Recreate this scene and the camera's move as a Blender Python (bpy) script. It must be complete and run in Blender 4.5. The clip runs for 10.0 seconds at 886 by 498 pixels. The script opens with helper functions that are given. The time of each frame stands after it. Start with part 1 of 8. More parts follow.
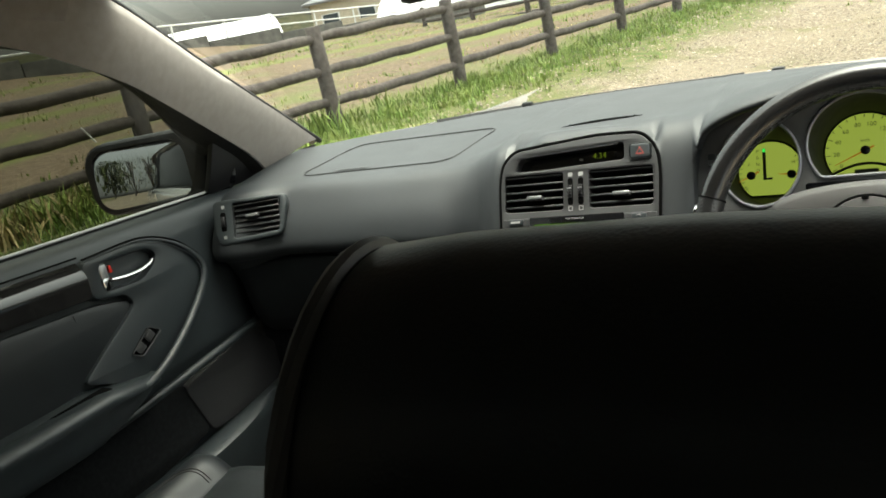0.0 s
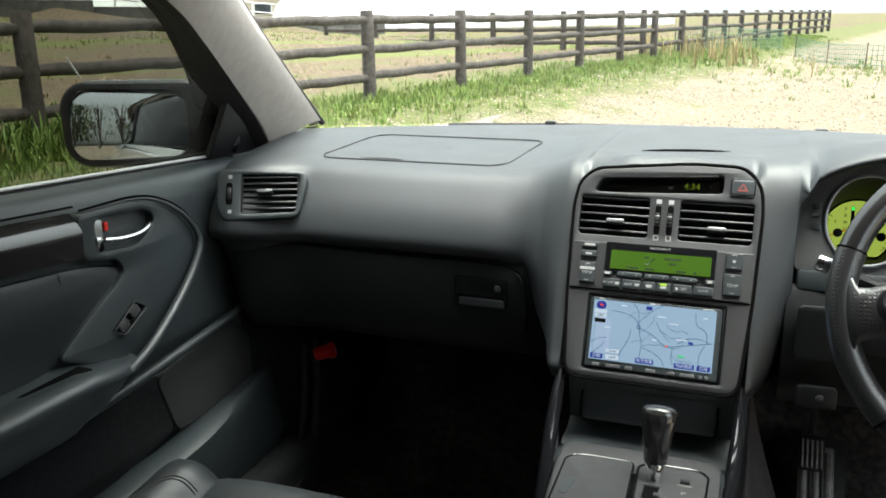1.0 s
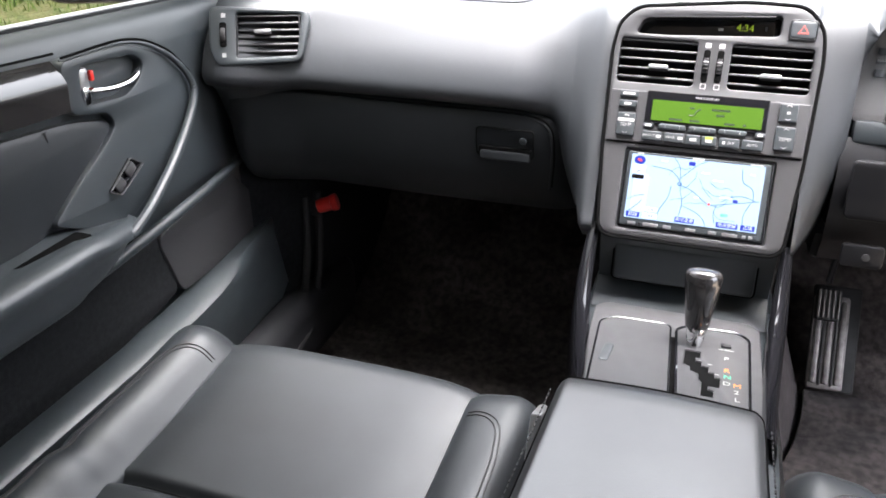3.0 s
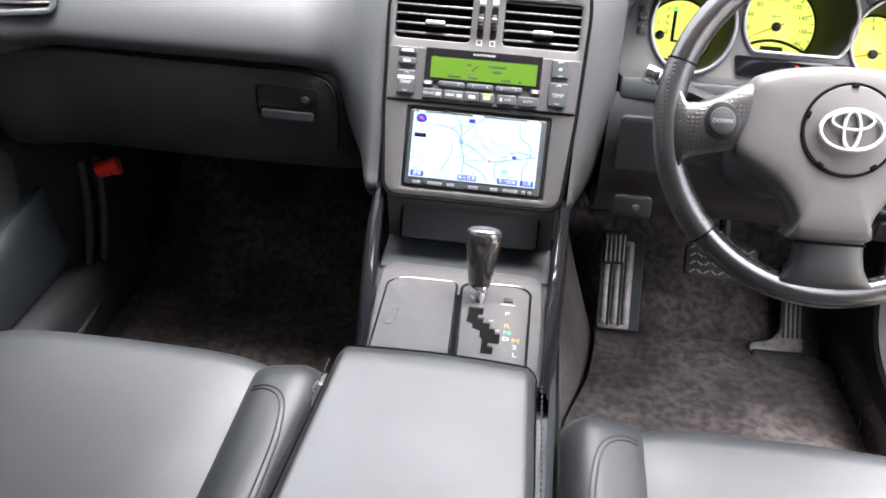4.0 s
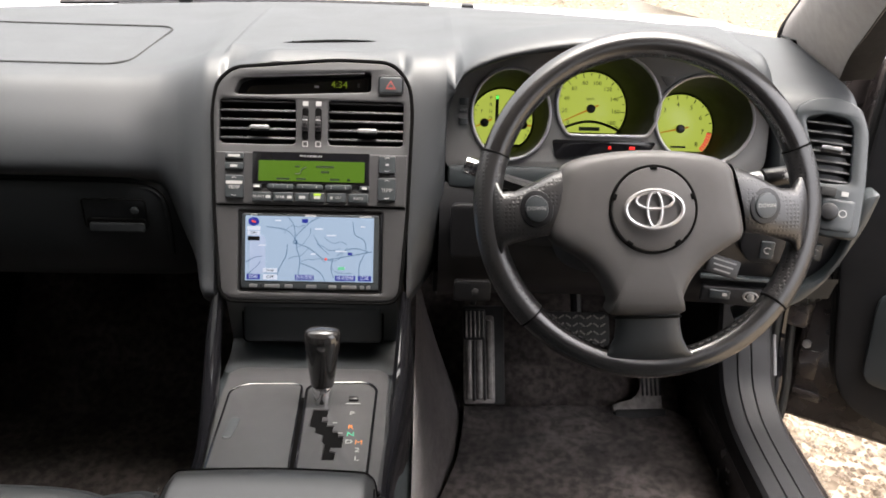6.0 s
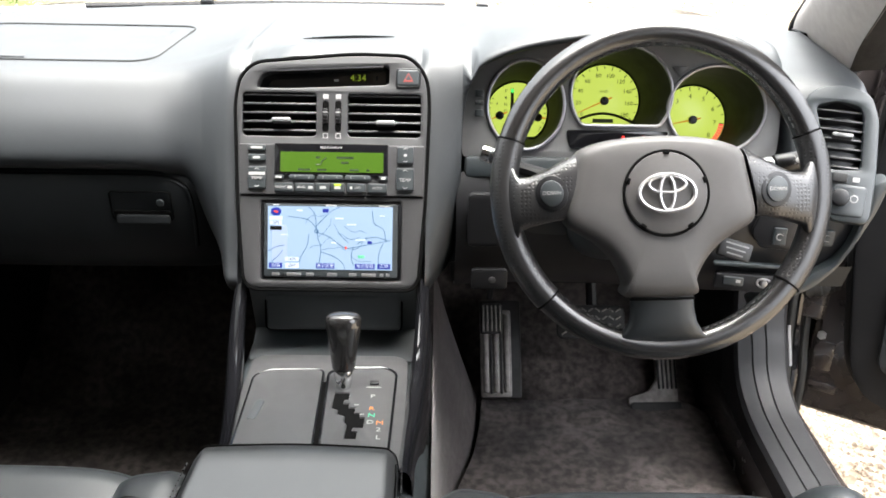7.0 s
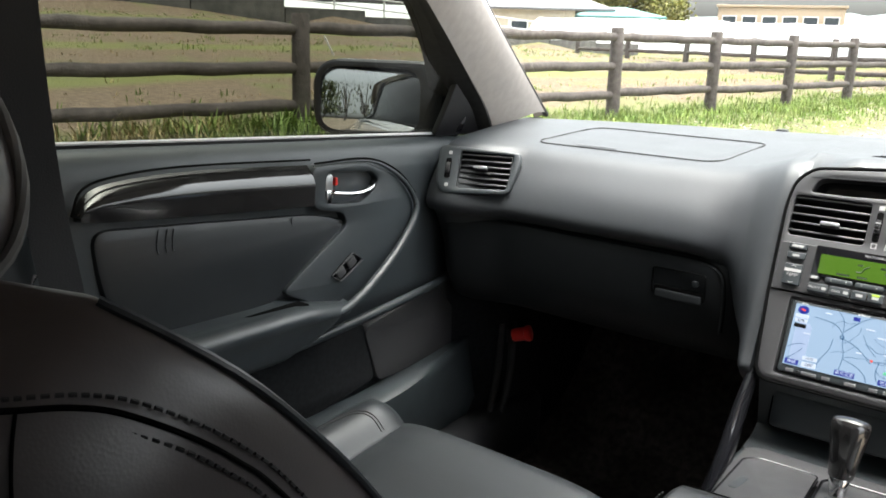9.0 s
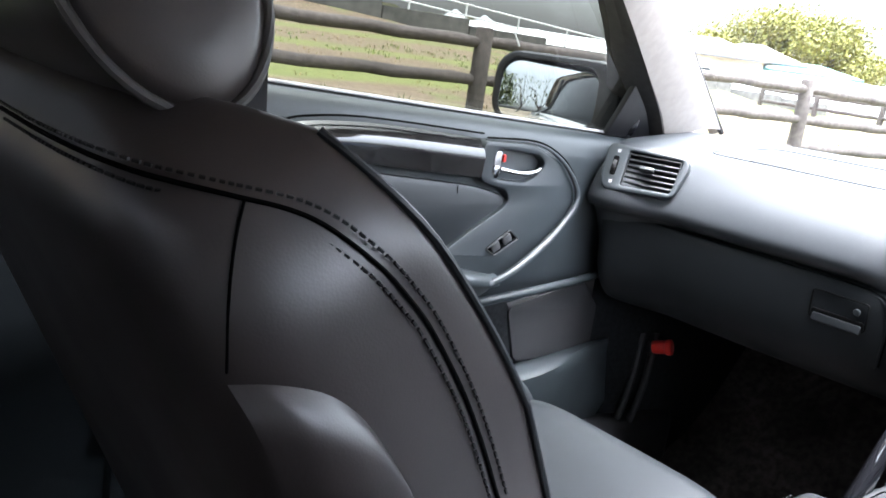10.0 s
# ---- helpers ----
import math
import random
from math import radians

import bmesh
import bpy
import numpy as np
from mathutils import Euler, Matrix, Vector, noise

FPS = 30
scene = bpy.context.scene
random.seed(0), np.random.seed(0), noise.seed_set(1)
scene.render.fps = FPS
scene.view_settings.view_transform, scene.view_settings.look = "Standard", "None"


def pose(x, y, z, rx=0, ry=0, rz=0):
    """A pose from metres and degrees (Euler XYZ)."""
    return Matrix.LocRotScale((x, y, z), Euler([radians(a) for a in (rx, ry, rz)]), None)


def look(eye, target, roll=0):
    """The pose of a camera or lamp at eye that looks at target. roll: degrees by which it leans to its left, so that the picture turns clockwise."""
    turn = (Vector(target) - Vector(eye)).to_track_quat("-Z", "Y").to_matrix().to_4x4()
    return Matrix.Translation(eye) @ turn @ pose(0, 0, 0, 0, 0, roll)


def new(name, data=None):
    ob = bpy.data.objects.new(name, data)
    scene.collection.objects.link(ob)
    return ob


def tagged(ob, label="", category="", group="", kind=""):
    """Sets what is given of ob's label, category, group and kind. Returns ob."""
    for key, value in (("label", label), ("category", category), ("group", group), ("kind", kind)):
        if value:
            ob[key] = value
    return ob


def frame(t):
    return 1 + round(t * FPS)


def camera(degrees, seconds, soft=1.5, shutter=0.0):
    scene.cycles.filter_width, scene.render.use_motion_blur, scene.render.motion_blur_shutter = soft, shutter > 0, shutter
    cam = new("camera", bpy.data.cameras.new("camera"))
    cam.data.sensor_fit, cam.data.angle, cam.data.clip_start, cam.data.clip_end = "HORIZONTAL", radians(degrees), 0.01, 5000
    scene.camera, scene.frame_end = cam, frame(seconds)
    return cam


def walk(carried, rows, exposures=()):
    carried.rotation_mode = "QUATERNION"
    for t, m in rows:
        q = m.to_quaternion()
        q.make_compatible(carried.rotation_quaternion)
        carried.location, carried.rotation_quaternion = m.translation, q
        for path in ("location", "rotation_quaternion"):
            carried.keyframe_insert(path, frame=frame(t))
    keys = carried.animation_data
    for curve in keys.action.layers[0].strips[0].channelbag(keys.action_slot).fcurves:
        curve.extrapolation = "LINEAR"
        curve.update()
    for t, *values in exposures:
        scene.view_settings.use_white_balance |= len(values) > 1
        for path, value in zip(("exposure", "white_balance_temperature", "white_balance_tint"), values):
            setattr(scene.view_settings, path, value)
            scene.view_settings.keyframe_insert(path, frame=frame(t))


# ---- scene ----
cam = camera(56.5, 10.0, soft=1.7)
PATH = [
    (0, (0.445, -1.089, 1.206), (-0.562, 0.548, 0.652), -12.2),
    (0.5, (0.28, -1.133, 1.223), (-0.702, 0.532, 0.708), -10.7),
    (1, (0.118, -1.102, 1.18), (-0.583, 0.691, 0.64), -0.9),
    (1.5, (0.071, -1.074, 1.167), (-0.57, 0.736, 0.607), -0.5),
    (2, (0.024, -1.047, 1.167), (-0.594, 0.735, 0.5), -0.2),
    (2.2, (0.012, -1.049, 1.168), (-0.64, 0.701, 0.453), -0.6),
    (3.3, (0.027, -1.028, 1.182), (-0.48, 0.642, 0.207), 1.1),
    (3.5, (0.041, -1.014, 1.18), (-0.366, 0.67, 0.18), 2.1),
    (4, (0.07, -0.996, 1.188), (-0.113, 0.714, 0.167), 3.2),
    (4.5, (0.104, -0.982, 1.198), (0.035, 0.74, 0.182), 3.7),
    (5, (0.128, -0.97, 1.21), (0.12, 0.775, 0.232), 2.7),
    (5.5, (0.142, -0.966, 1.22), (0.169, 0.815, 0.311), 2.0),
    (5.7, (0.144, -0.971, 1.226), (0.178, 0.82, 0.336), 1.9),
    (6.8, (0.119, -0.991, 1.217), (0.241, 0.812, 0.361), 2.5),
    (7, (0.136, -1.011, 1.209), (0.157, 0.8, 0.36), 1.1),
    (7.5, (0.152, -1.054, 1.176), (-0.242, 0.766, 0.446), -0.6),
    (8, (0.158, -1.081, 1.19), (-0.645, 0.652, 0.598), -1.2),
    (8.5, (0.186, -1.118, 1.164), (-0.878, 0.483, 0.612), -0.1),
    (9, (0.185, -1.135, 1.132), (-0.998, 0.398, 0.631), 1.6),
    (9.5, (0.205, -1.156, 1.114), (-1.157, 0.23, 0.631), 4.0),
    (10, (0.218, -1.183, 1.066), (-1.231, 0.114, 0.597), 8.1),
]
EXPOSURES = [
    (0.0, 1.8, 6900, -2),
    (0.7, 2.03, 6500, 0),
    (1.5, 2.45, 6350, 4),
    (2.2, 3.15, 6300, 10),
    (3.3, 3.65, 6350, 16),
    (4.0, 3.75, 6400, 16),
    (4.6, 3.55, 6450, 15),
    (5.0, 2.85, 6550, 15),
    (5.5, 2.25, 6900, 14),
    (5.7, 2.25, 6900, 14),
    (6.8, 3.0, 6550, 11),
    (7.2, 3.0, 6500, 8),
    (8.0, 2.15, 6300, 6),
    (8.6, 2.25, 6350, 4),
    (9.0, 2.65, 6450, 8),
    (9.6, 3.3, 6050, 12),
    (10.0, 3.95, 5800, 12),
]
walk(cam, [(t, look(eye, target, roll)) for t, eye, target, roll in PATH], EXPOSURES)

# ---- light: an overcast afternoon ----
world = bpy.data.worlds.new("sky")
scene.world = world
world.use_nodes = True
wn = world.node_tree
sky = wn.nodes.new("ShaderNodeTexSky")
sky.sky_type, sky.sun_disc = "NISHITA", False
sky.sun_elevation, sky.sun_rotation = radians(82), radians(60)
sky.air_density, sky.dust_density, sky.ozone_density = 1.0, 6.0, 1.0
grey = wn.nodes.new("ShaderNodeHueSaturation")
grey.inputs["Saturation"].default_value = 0.25
wn.links.new(sky.outputs[0], grey.inputs["Color"])
up_ = wn.nodes.new("ShaderNodeTexCoord")
xyz = wn.nodes.new("ShaderNodeSeparateXYZ")
wn.links.new(up_.outputs["Generated"], xyz.inputs[0])
cloud = wn.nodes.new("ShaderNodeMapRange")  # a cloud cover is brighter overhead than at the horizon
cloud.inputs["To Min"].default_value, cloud.inputs["To Max"].default_value = 0.85, 2.0
wn.links.new(xyz.outputs["Z"], cloud.inputs["Value"])
cover = wn.nodes.new("ShaderNodeVectorMath")
cover.operation = "SCALE"
wn.links.new(grey.outputs[0], cover.inputs[0])
wn.links.new(cloud.outputs["Result"], cover.inputs["Scale"])
wn.links.new(cover.outputs[0], wn.nodes["Background"].inputs[0])
wn.nodes["Background"].inputs[1].default_value = 0.15
sun_data = bpy.data.lights.new("sun", "SUN")
sun_data.energy, sun_data.angle, sun_data.color = 0.2, radians(25), (1.0, 0.96, 0.9)
sun = new("sun", sun_data)
sun.matrix_world = look((4, -2, 29), (0, 0, 0))


# ---- materials ----
def material(name, color, rough=0.5, metal=0.0, spec=0.5, var=0.0, scale=30.0, bump=0.0, bump_scale=400.0, coat=0.0, tint=None, cells=False, sheen=0.0, big=0.0):
    """A surface with stains and grain: var mixes the colour, bump gives fine relief; scales are in 1/m."""
    mat = bpy.data.materials.new(name)
    mat.use_nodes = True
    nt = mat.node_tree
    b = nt.nodes["Principled BSDF"]
    b.inputs["Base Color"].default_value = (*color, 1)
    b.inputs["Roughness"].default_value = rough
    b.inputs["Metallic"].default_value = metal
    b.inputs["Specular IOR Level"].default_value = spec
    b.inputs["Coat Weight"].default_value = coat
    b.inputs["Coat Roughness"].default_value = 0.05
    b.inputs["Sheen Weight"].default_value = sheen
    geo = nt.nodes.new("ShaderNodeTexCoord")
    if var > 0:
        n1 = nt.nodes.new("ShaderNodeTexNoise")
        n1.inputs["Scale"].default_value, n1.inputs["Detail"].default_value = scale, 6
        nt.links.new(geo.outputs["Object"], n1.inputs["Vector"])
        mix = nt.nodes.new("ShaderNodeMix")
        mix.data_type = "RGBA"
        other = tint or tuple(c * (1 - var) for c in color)
        mix.inputs["A"].default_value = (*color, 1)
        mix.inputs["B"].default_value = (*other, 1)
        ramp = nt.nodes.new("ShaderNodeMapRange")
        ramp.inputs["From Min"].default_value, ramp.inputs["From Max"].default_value = 0.35, 0.65
        nt.links.new(n1.outputs["Fac"], ramp.inputs["Value"])
        nt.links.new(ramp.outputs["Result"], mix.inputs["Factor"])
        out = mix.outputs["Result"]
        if big > 0:
            n2 = nt.nodes.new("ShaderNodeTexNoise")
            n2.inputs["Scale"].default_value, n2.inputs["Detail"].default_value = scale * 0.12, 4
            nt.links.new(geo.outputs["Object"], n2.inputs["Vector"])
            r2 = nt.nodes.new("ShaderNodeMapRange")
            r2.inputs["From Min"].default_value, r2.inputs["From Max"].default_value = 0.3, 0.7
            r2.inputs["To Min"].default_value, r2.inputs["To Max"].default_value = 1 - big, 1 + big
            nt.links.new(n2.outputs["Fac"], r2.inputs["Value"])
            hsv = nt.nodes.new("ShaderNodeHueSaturation")
            nt.links.new(out, hsv.inputs["Color"])
            nt.links.new(r2.outputs["Result"], hsv.inputs["Value"])
            out = hsv.outputs["Color"]
        nt.links.new(out, b.inputs["Base Color"])
        rr = nt.nodes.new("ShaderNodeMapRange")
        rr.inputs["To Min"].default_value, rr.inputs["To Max"].default_value = max(rough - 0.08, 0.02), min(rough + 0.08, 1)
        nt.links.new(n1.outputs["Fac"], rr.inputs["Value"])
        nt.links.new(rr.outputs["Result"], b.inputs["Roughness"])
    if bump > 0:
        if cells:
            n3 = nt.nodes.new("ShaderNodeTexVoronoi")
            n3.inputs["Scale"].default_value = bump_scale
            h = n3.outputs["Distance"]
        else:
            n3 = nt.nodes.new("ShaderNodeTexNoise")
            n3.inputs["Scale"].default_value, n3.inputs["Detail"].default_value = bump_scale, 3
            h = n3.outputs["Fac"]
        nt.links.new(geo.outputs["Object"], n3.inputs["Vector"])
        bp = nt.nodes.new("ShaderNodeBump")
        bp.inputs["Strength"].default_value, bp.inputs["Distance"].default_value = bump, 0.5 / bump_scale
        nt.links.new(h, bp.inputs["Height"])
        nt.links.new(bp.outputs["Normal"], b.inputs["Normal"])
    return mat


def glowing(name, color, strength, rough=0.3):
    mat = material(name, tuple(c * 0.08 for c in color), rough)
    b = mat.node_tree.nodes["Principled BSDF"]
    b.inputs["Emission Color"].default_value = (*color, 1)
    b.inputs["Emission Strength"].default_value = strength
    return mat


def glass(name, tint, bend=4.5):
    """A thin pane: tinted light goes straight through, with a faint mirror image."""
    mat = bpy.data.materials.new(name)
    mat.use_nodes = True
    nt = mat.node_tree
    nt.nodes.remove(nt.nodes["Principled BSDF"])
    clear = nt.nodes.new("ShaderNodeBsdfTransparent")
    clear.inputs["Color"].default_value = (*tint, 1)
    gloss = nt.nodes.new("ShaderNodeBsdfGlossy")
    gloss.inputs["Roughness"].default_value = 0.02
    mix = nt.nodes.new("ShaderNodeMixShader")
    facing = nt.nodes.new("ShaderNodeLayerWeight")
    facing.inputs["Blend"].default_value = 0.5
    power = nt.nodes.new("ShaderNodeMath")
    power.operation, power.inputs[1].default_value = "POWER", bend
    nt.links.new(facing.outputs["Facing"], power.inputs[0])
    amount = nt.nodes.new("ShaderNodeMapRange")
    amount.inputs["To Min"].default_value, amount.inputs["To Max"].default_value = 0.03, 0.7
    nt.links.new(power.outputs[0], amount.inputs["Value"])
    nt.links.new(amount.outputs["Result"], mix.inputs[0])
    nt.links.new(clear.outputs[0], mix.inputs[1])
    nt.links.new(gloss.outputs[0], mix.inputs[2])
    nt.links.new(mix.outputs[0], nt.nodes["Material Output"].inputs["Surface"])
    return mat


M_PAD = material("dash_vinyl", (0.0205, 0.0235, 0.026), 0.5, spec=0.72, var=0.12, scale=9, bump=0.25, bump_scale=900, big=0.06)
M_PLASTIC = material("charcoal_plastic", (0.0185, 0.024, 0.0265), 0.44, spec=0.8, var=0.12, scale=25, bump=0.2, bump_scale=1100)
M_DOOR = material("door_trim_vinyl", (0.0245, 0.0305, 0.0335), 0.46, spec=0.75, var=0.12, scale=16, bump=0.22, bump_scale=1000)
M_PANEL = material("grey_panel_plastic", (0.042, 0.042, 0.043), 0.42, spec=0.5, var=0.08, scale=30, bump=0.1, bump_scale=1400)
M_BLACK = material("black_plastic", (0.008, 0.008, 0.009), 0.4, var=0.2, scale=40)
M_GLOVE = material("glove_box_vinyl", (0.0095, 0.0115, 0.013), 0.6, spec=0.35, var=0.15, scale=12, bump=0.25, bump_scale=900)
M_GAP = material("dark_gap", (0.003, 0.003, 0.003), 0.9, spec=0.05)
M_GLOSS = material("gloss_black", (0.006, 0.006, 0.007), 0.08, coat=0.6)
M_WOOD = material("black_wood_lacquer", (0.012, 0.011, 0.011), 0.12, var=0.5, scale=45, tint=(0.026, 0.025, 0.024), coat=0.8)
M_LEATHER = material("black_leather", (0.015, 0.0178, 0.0195), 0.43, spec=0.58, var=0.2, scale=14, bump=0.1, bump_scale=700, cells=True, big=0.1)
# Copy of the black leather, lightened for the light on the passenger backrest.
M_LEATHER_LIT = material("lit_black_leather", (0.06, 0.048, 0.0455), 0.4, spec=0.9, var=0.25, scale=11, bump=0.06, bump_scale=600, cells=True, big=0.15)
M_PERF = material("perforated_leather", (0.016, 0.0155, 0.016), 0.33, spec=0.85, var=0.15, scale=40)


def perforate(mat, pitch):
    """Rows of small dark holes pressed into a leather."""
    nt = mat.node_tree
    b = nt.nodes["Principled BSDF"]
    src = b.inputs["Base Color"].links[0].from_socket
    grid = nt.nodes.new("ShaderNodeTexVoronoi")
    grid.inputs["Scale"].default_value, grid.inputs["Randomness"].default_value = 1 / pitch, 0.12
    co = nt.nodes.new("ShaderNodeTexCoord")
    nt.links.new(co.outputs["Object"], grid.inputs["Vector"])
    hole = nt.nodes.new("ShaderNodeMapRange")
    hole.inputs["From Min"].default_value, hole.inputs["From Max"].default_value = 0.27, 0.4
    nt.links.new(grid.outputs["Distance"], hole.inputs["Value"])
    mix = nt.nodes.new("ShaderNodeMix")
    mix.data_type = "RGBA"
    mix.inputs["A"].default_value = (0.002, 0.002, 0.002, 1)
    nt.links.new(hole.outputs["Result"], mix.inputs["Factor"])
    nt.links.new(src, mix.inputs["B"])
    nt.links.new(mix.outputs["Result"], b.inputs["Base Color"])
    bp = nt.nodes.new("ShaderNodeBump")
    bp.inputs["Strength"].default_value, bp.inputs["Distance"].default_value = 0.4, 0.0008
    nt.links.new(hole.outputs["Result"], bp.inputs["Height"])
    nt.links.new(bp.outputs["Normal"], b.inputs["Normal"])


perforate(M_PERF, 0.0046)
M_CLUSTER = material("cluster_plastic", (0.105, 0.104, 0.103), 0.5, spec=0.5, var=0.08, scale=30, bump=0.1, bump_scale=1400)
M_HUB = material("hub_vinyl", (0.064, 0.0615, 0.06), 0.5, spec=0.4, var=0.1, scale=30, bump=0.25, bump_scale=1000)
M_RIM = material("wheel_leather", (0.012, 0.0115, 0.0115), 0.23, spec=0.95, var=0.3, scale=55, bump=0.12, bump_scale=900, cells=True)
M_FUNNEL = material("matt_gauge_funnel", (0.035, 0.035, 0.036), 0.75, spec=0.25, var=0.1, scale=60)
M_EMBLEM = material("polished_emblem", (0.6, 0.6, 0.6), 0.25, metal=0.7)
M_PIPING = material("grey_piping", (0.1, 0.095, 0.09), 0.55, var=0.2, scale=80)
M_THREAD = material("black_thread", (0.012, 0.0115, 0.0115), 0.6)
M_CARPET = material("grey_carpet", (0.088, 0.075, 0.07), 0.95, spec=0.1, var=0.6, scale=70, bump=1.0, bump_scale=500, sheen=0.15, big=0.6)
M_CARPET_DARK = material("black_carpet", (0.042, 0.039, 0.039), 0.95, spec=0.1, var=0.4, scale=120, bump=0.8, bump_scale=600)
M_FELT = material("brown_grey_felt", (0.082, 0.07, 0.068), 0.95, spec=0.1, var=0.35, scale=90, bump=0.8, bump_scale=600, sheen=0.15, big=0.3)
M_BLACK_CARPET = material("dense_black_carpet", (0.013, 0.014, 0.015), 0.95, spec=0.1, var=0.4, scale=120, bump=0.8, bump_scale=600)
M_LID = material("armrest_leather", (0.026, 0.027, 0.0275), 0.38, spec=0.95, var=0.2, scale=12, bump=0.06, bump_scale=600, cells=True, big=0.15)
M_TRIM = material("greige_pillar_trim", (0.3, 0.27, 0.245), 0.75, spec=0.3, var=0.12, scale=60, bump=0.3, bump_scale=900, sheen=0.2)
M_LINER = material("greige_headliner", (0.33, 0.3, 0.27), 0.9, var=0.15, scale=200, bump=0.4, bump_scale=900)
M_CHROME = material("chrome", (0.75, 0.75, 0.75), 0.12, metal=1.0, var=0.1, scale=90)
M_SATIN = material("satin_metal", (0.42, 0.42, 0.42), 0.35, metal=0.9, var=0.1, scale=120)
M_SILVER = material("silver_paint", (0.3, 0.3, 0.31), 0.38, metal=0.6, var=0.06, scale=60)
M_TAB = material("satin_vent_tab", (0.17, 0.17, 0.172), 0.38, metal=0.6, var=0.1, scale=90)
M_PEDAL = material("worn_aluminium", (0.2, 0.185, 0.175), 0.5, metal=0.7, var=0.35, scale=70, bump=0.2, bump_scale=500)
M_SILL = material("sill_plastic", (0.015, 0.0155, 0.017), 0.55, spec=0.3, var=0.2, scale=20, bump=0.15, bump_scale=900)
M_RUBBER = material("black_rubber", (0.012, 0.012, 0.012), 0.7, var=0.3, scale=70, bump=0.2, bump_scale=300)
M_WHITE = material("white_body_paint", (0.75, 0.75, 0.76), 0.2, coat=0.8, var=0.03, scale=3)
M_BODY_DARK = material("door_jamb_paint", (0.03, 0.025, 0.024), 0.25, coat=0.6, var=0.2, scale=30)
M_RED = material("red_flare_plastic", (0.75, 0.03, 0.02), 0.35, var=0.1, scale=60)
M_PRINT = material("white_print", (0.34, 0.34, 0.33), 0.6)
M_ORANGE = material("orange_print", (0.7, 0.2, 0.04), 0.6)
M_GREENP = material("green_print", (0.03, 0.45, 0.25), 0.6)
M_DIAL = glowing("lime_dial", (0.42, 0.52, 0.085), 0.18)
M_DIAL_INK = material("dial_ink", (0.012, 0.014, 0.01), 0.6)
M_LCD = glowing("green_lcd", (0.11, 0.23, 0.025), 0.135, 0.15)
M_LCD_INK = material("lcd_ink", (0.01, 0.022, 0.006), 0.5)
M_CLOCK = glowing("clock_digits", (0.3, 0.42, 0.03), 0.07)
M_LED = glowing("green_led", (0.6, 0.95, 0.06), 0.22)
M_LED_RED = glowing("red_led", (1.0, 0.02, 0.015), 0.22)
M_MAP = glowing("map_screen", (0.37, 0.5, 0.67), 0.17, 0.15)
M_MAP_ROAD = glowing("map_road", (0.02, 0.1, 0.22), 0.17)
M_MAP_BLUE = glowing("map_key_blue", (0.015, 0.03, 0.28), 0.19)
M_MAP_PALE = glowing("map_patch", (0.6, 0.68, 0.82), 0.18)
M_MAP_RED = glowing("map_mark_red", (0.8, 0.08, 0.06), 0.18)
M_MAP_GREEN = glowing("map_patch_green", (0.15, 0.6, 0.35), 0.17)
M_NEEDLE = glowing("needle", (0.7, 0.33, 0.03), 0.1)
M_MIRROR = material("mirror_glass", (0.75, 0.78, 0.8), 0.02, metal=1.0)
M_PANE = glass("windscreen_pane", (0.68, 0.695, 0.67))
M_TINT = glass("tinted_pane", (0.145, 0.15, 0.132))
# Tint far deeper than real glass, to hold back light from behind.
M_DARK_TINT = glass("light_cut_pane", (0.02, 0.02, 0.019), 2.6)

# ---- building helpers ----
WORLD = {}


def finish(name, bm, mat, angle=35):
    bmesh.ops.recalc_face_normals(bm, faces=bm.faces)
    me = bpy.data.meshes.new(name)
    bm.to_mesh(me)
    bm.free()
    me.materials.append(mat)
    me.shade_smooth()
    me.set_sharp_from_angle(angle=radians(angle))
    return me


def thing(name, at, label, category, group="", kind=""):
    ob = new(name)
    ob.empty_display_size = 0.05
    ob.matrix_basis = Matrix.Translation(at)
    WORLD[ob] = Matrix.Translation(at)
    return tagged(ob, label, category, group, kind)


def solo(name, bm, mat, label, category, group="", kind="", angle=35):
    ob = new(name, bm if isinstance(bm, bpy.types.Mesh) else finish(name, bm, mat, angle))
    WORLD[ob] = Matrix.Identity(4)
    return tagged(ob, label, category, group, kind)


def part(name, bm, mat, parent, label="", m=None, angle=35):
    """One mesh under a thing or a part; bm may be a mesh that is shared."""
    me = bm if isinstance(bm, bpy.types.Mesh) else finish(name, bm, mat, angle)
    ob = new(name, me)
    m = m or Matrix.Identity(4)
    ob.parent = parent
    ob.matrix_parent_inverse = WORLD[parent].inverted()
    ob.matrix_basis = m
    WORLD[ob] = m
    return tagged(ob, label)


def sheet(rows, closed_u=False, closed_v=False, bm=None):
    """A surface through rows of points."""
    bm = bm or bmesh.new()
    v = [[bm.verts.new(p) for p in row] for row in rows]
    n, k = len(v), len(v[0])
    for i in range(n if closed_v else n - 1):
        for j in range(k if closed_u else k - 1):
            bm.faces.new((v[i][j], v[(i + 1) % n][j], v[(i + 1) % n][(j + 1) % k], v[i][(j + 1) % k]))
    return bm


def thicken(bm, d):
    bmesh.ops.recalc_face_normals(bm, faces=bm.faces)
    bmesh.ops.solidify(bm, geom=bm.faces[:] + bm.verts[:] + bm.edges[:], thickness=d)
    return bm


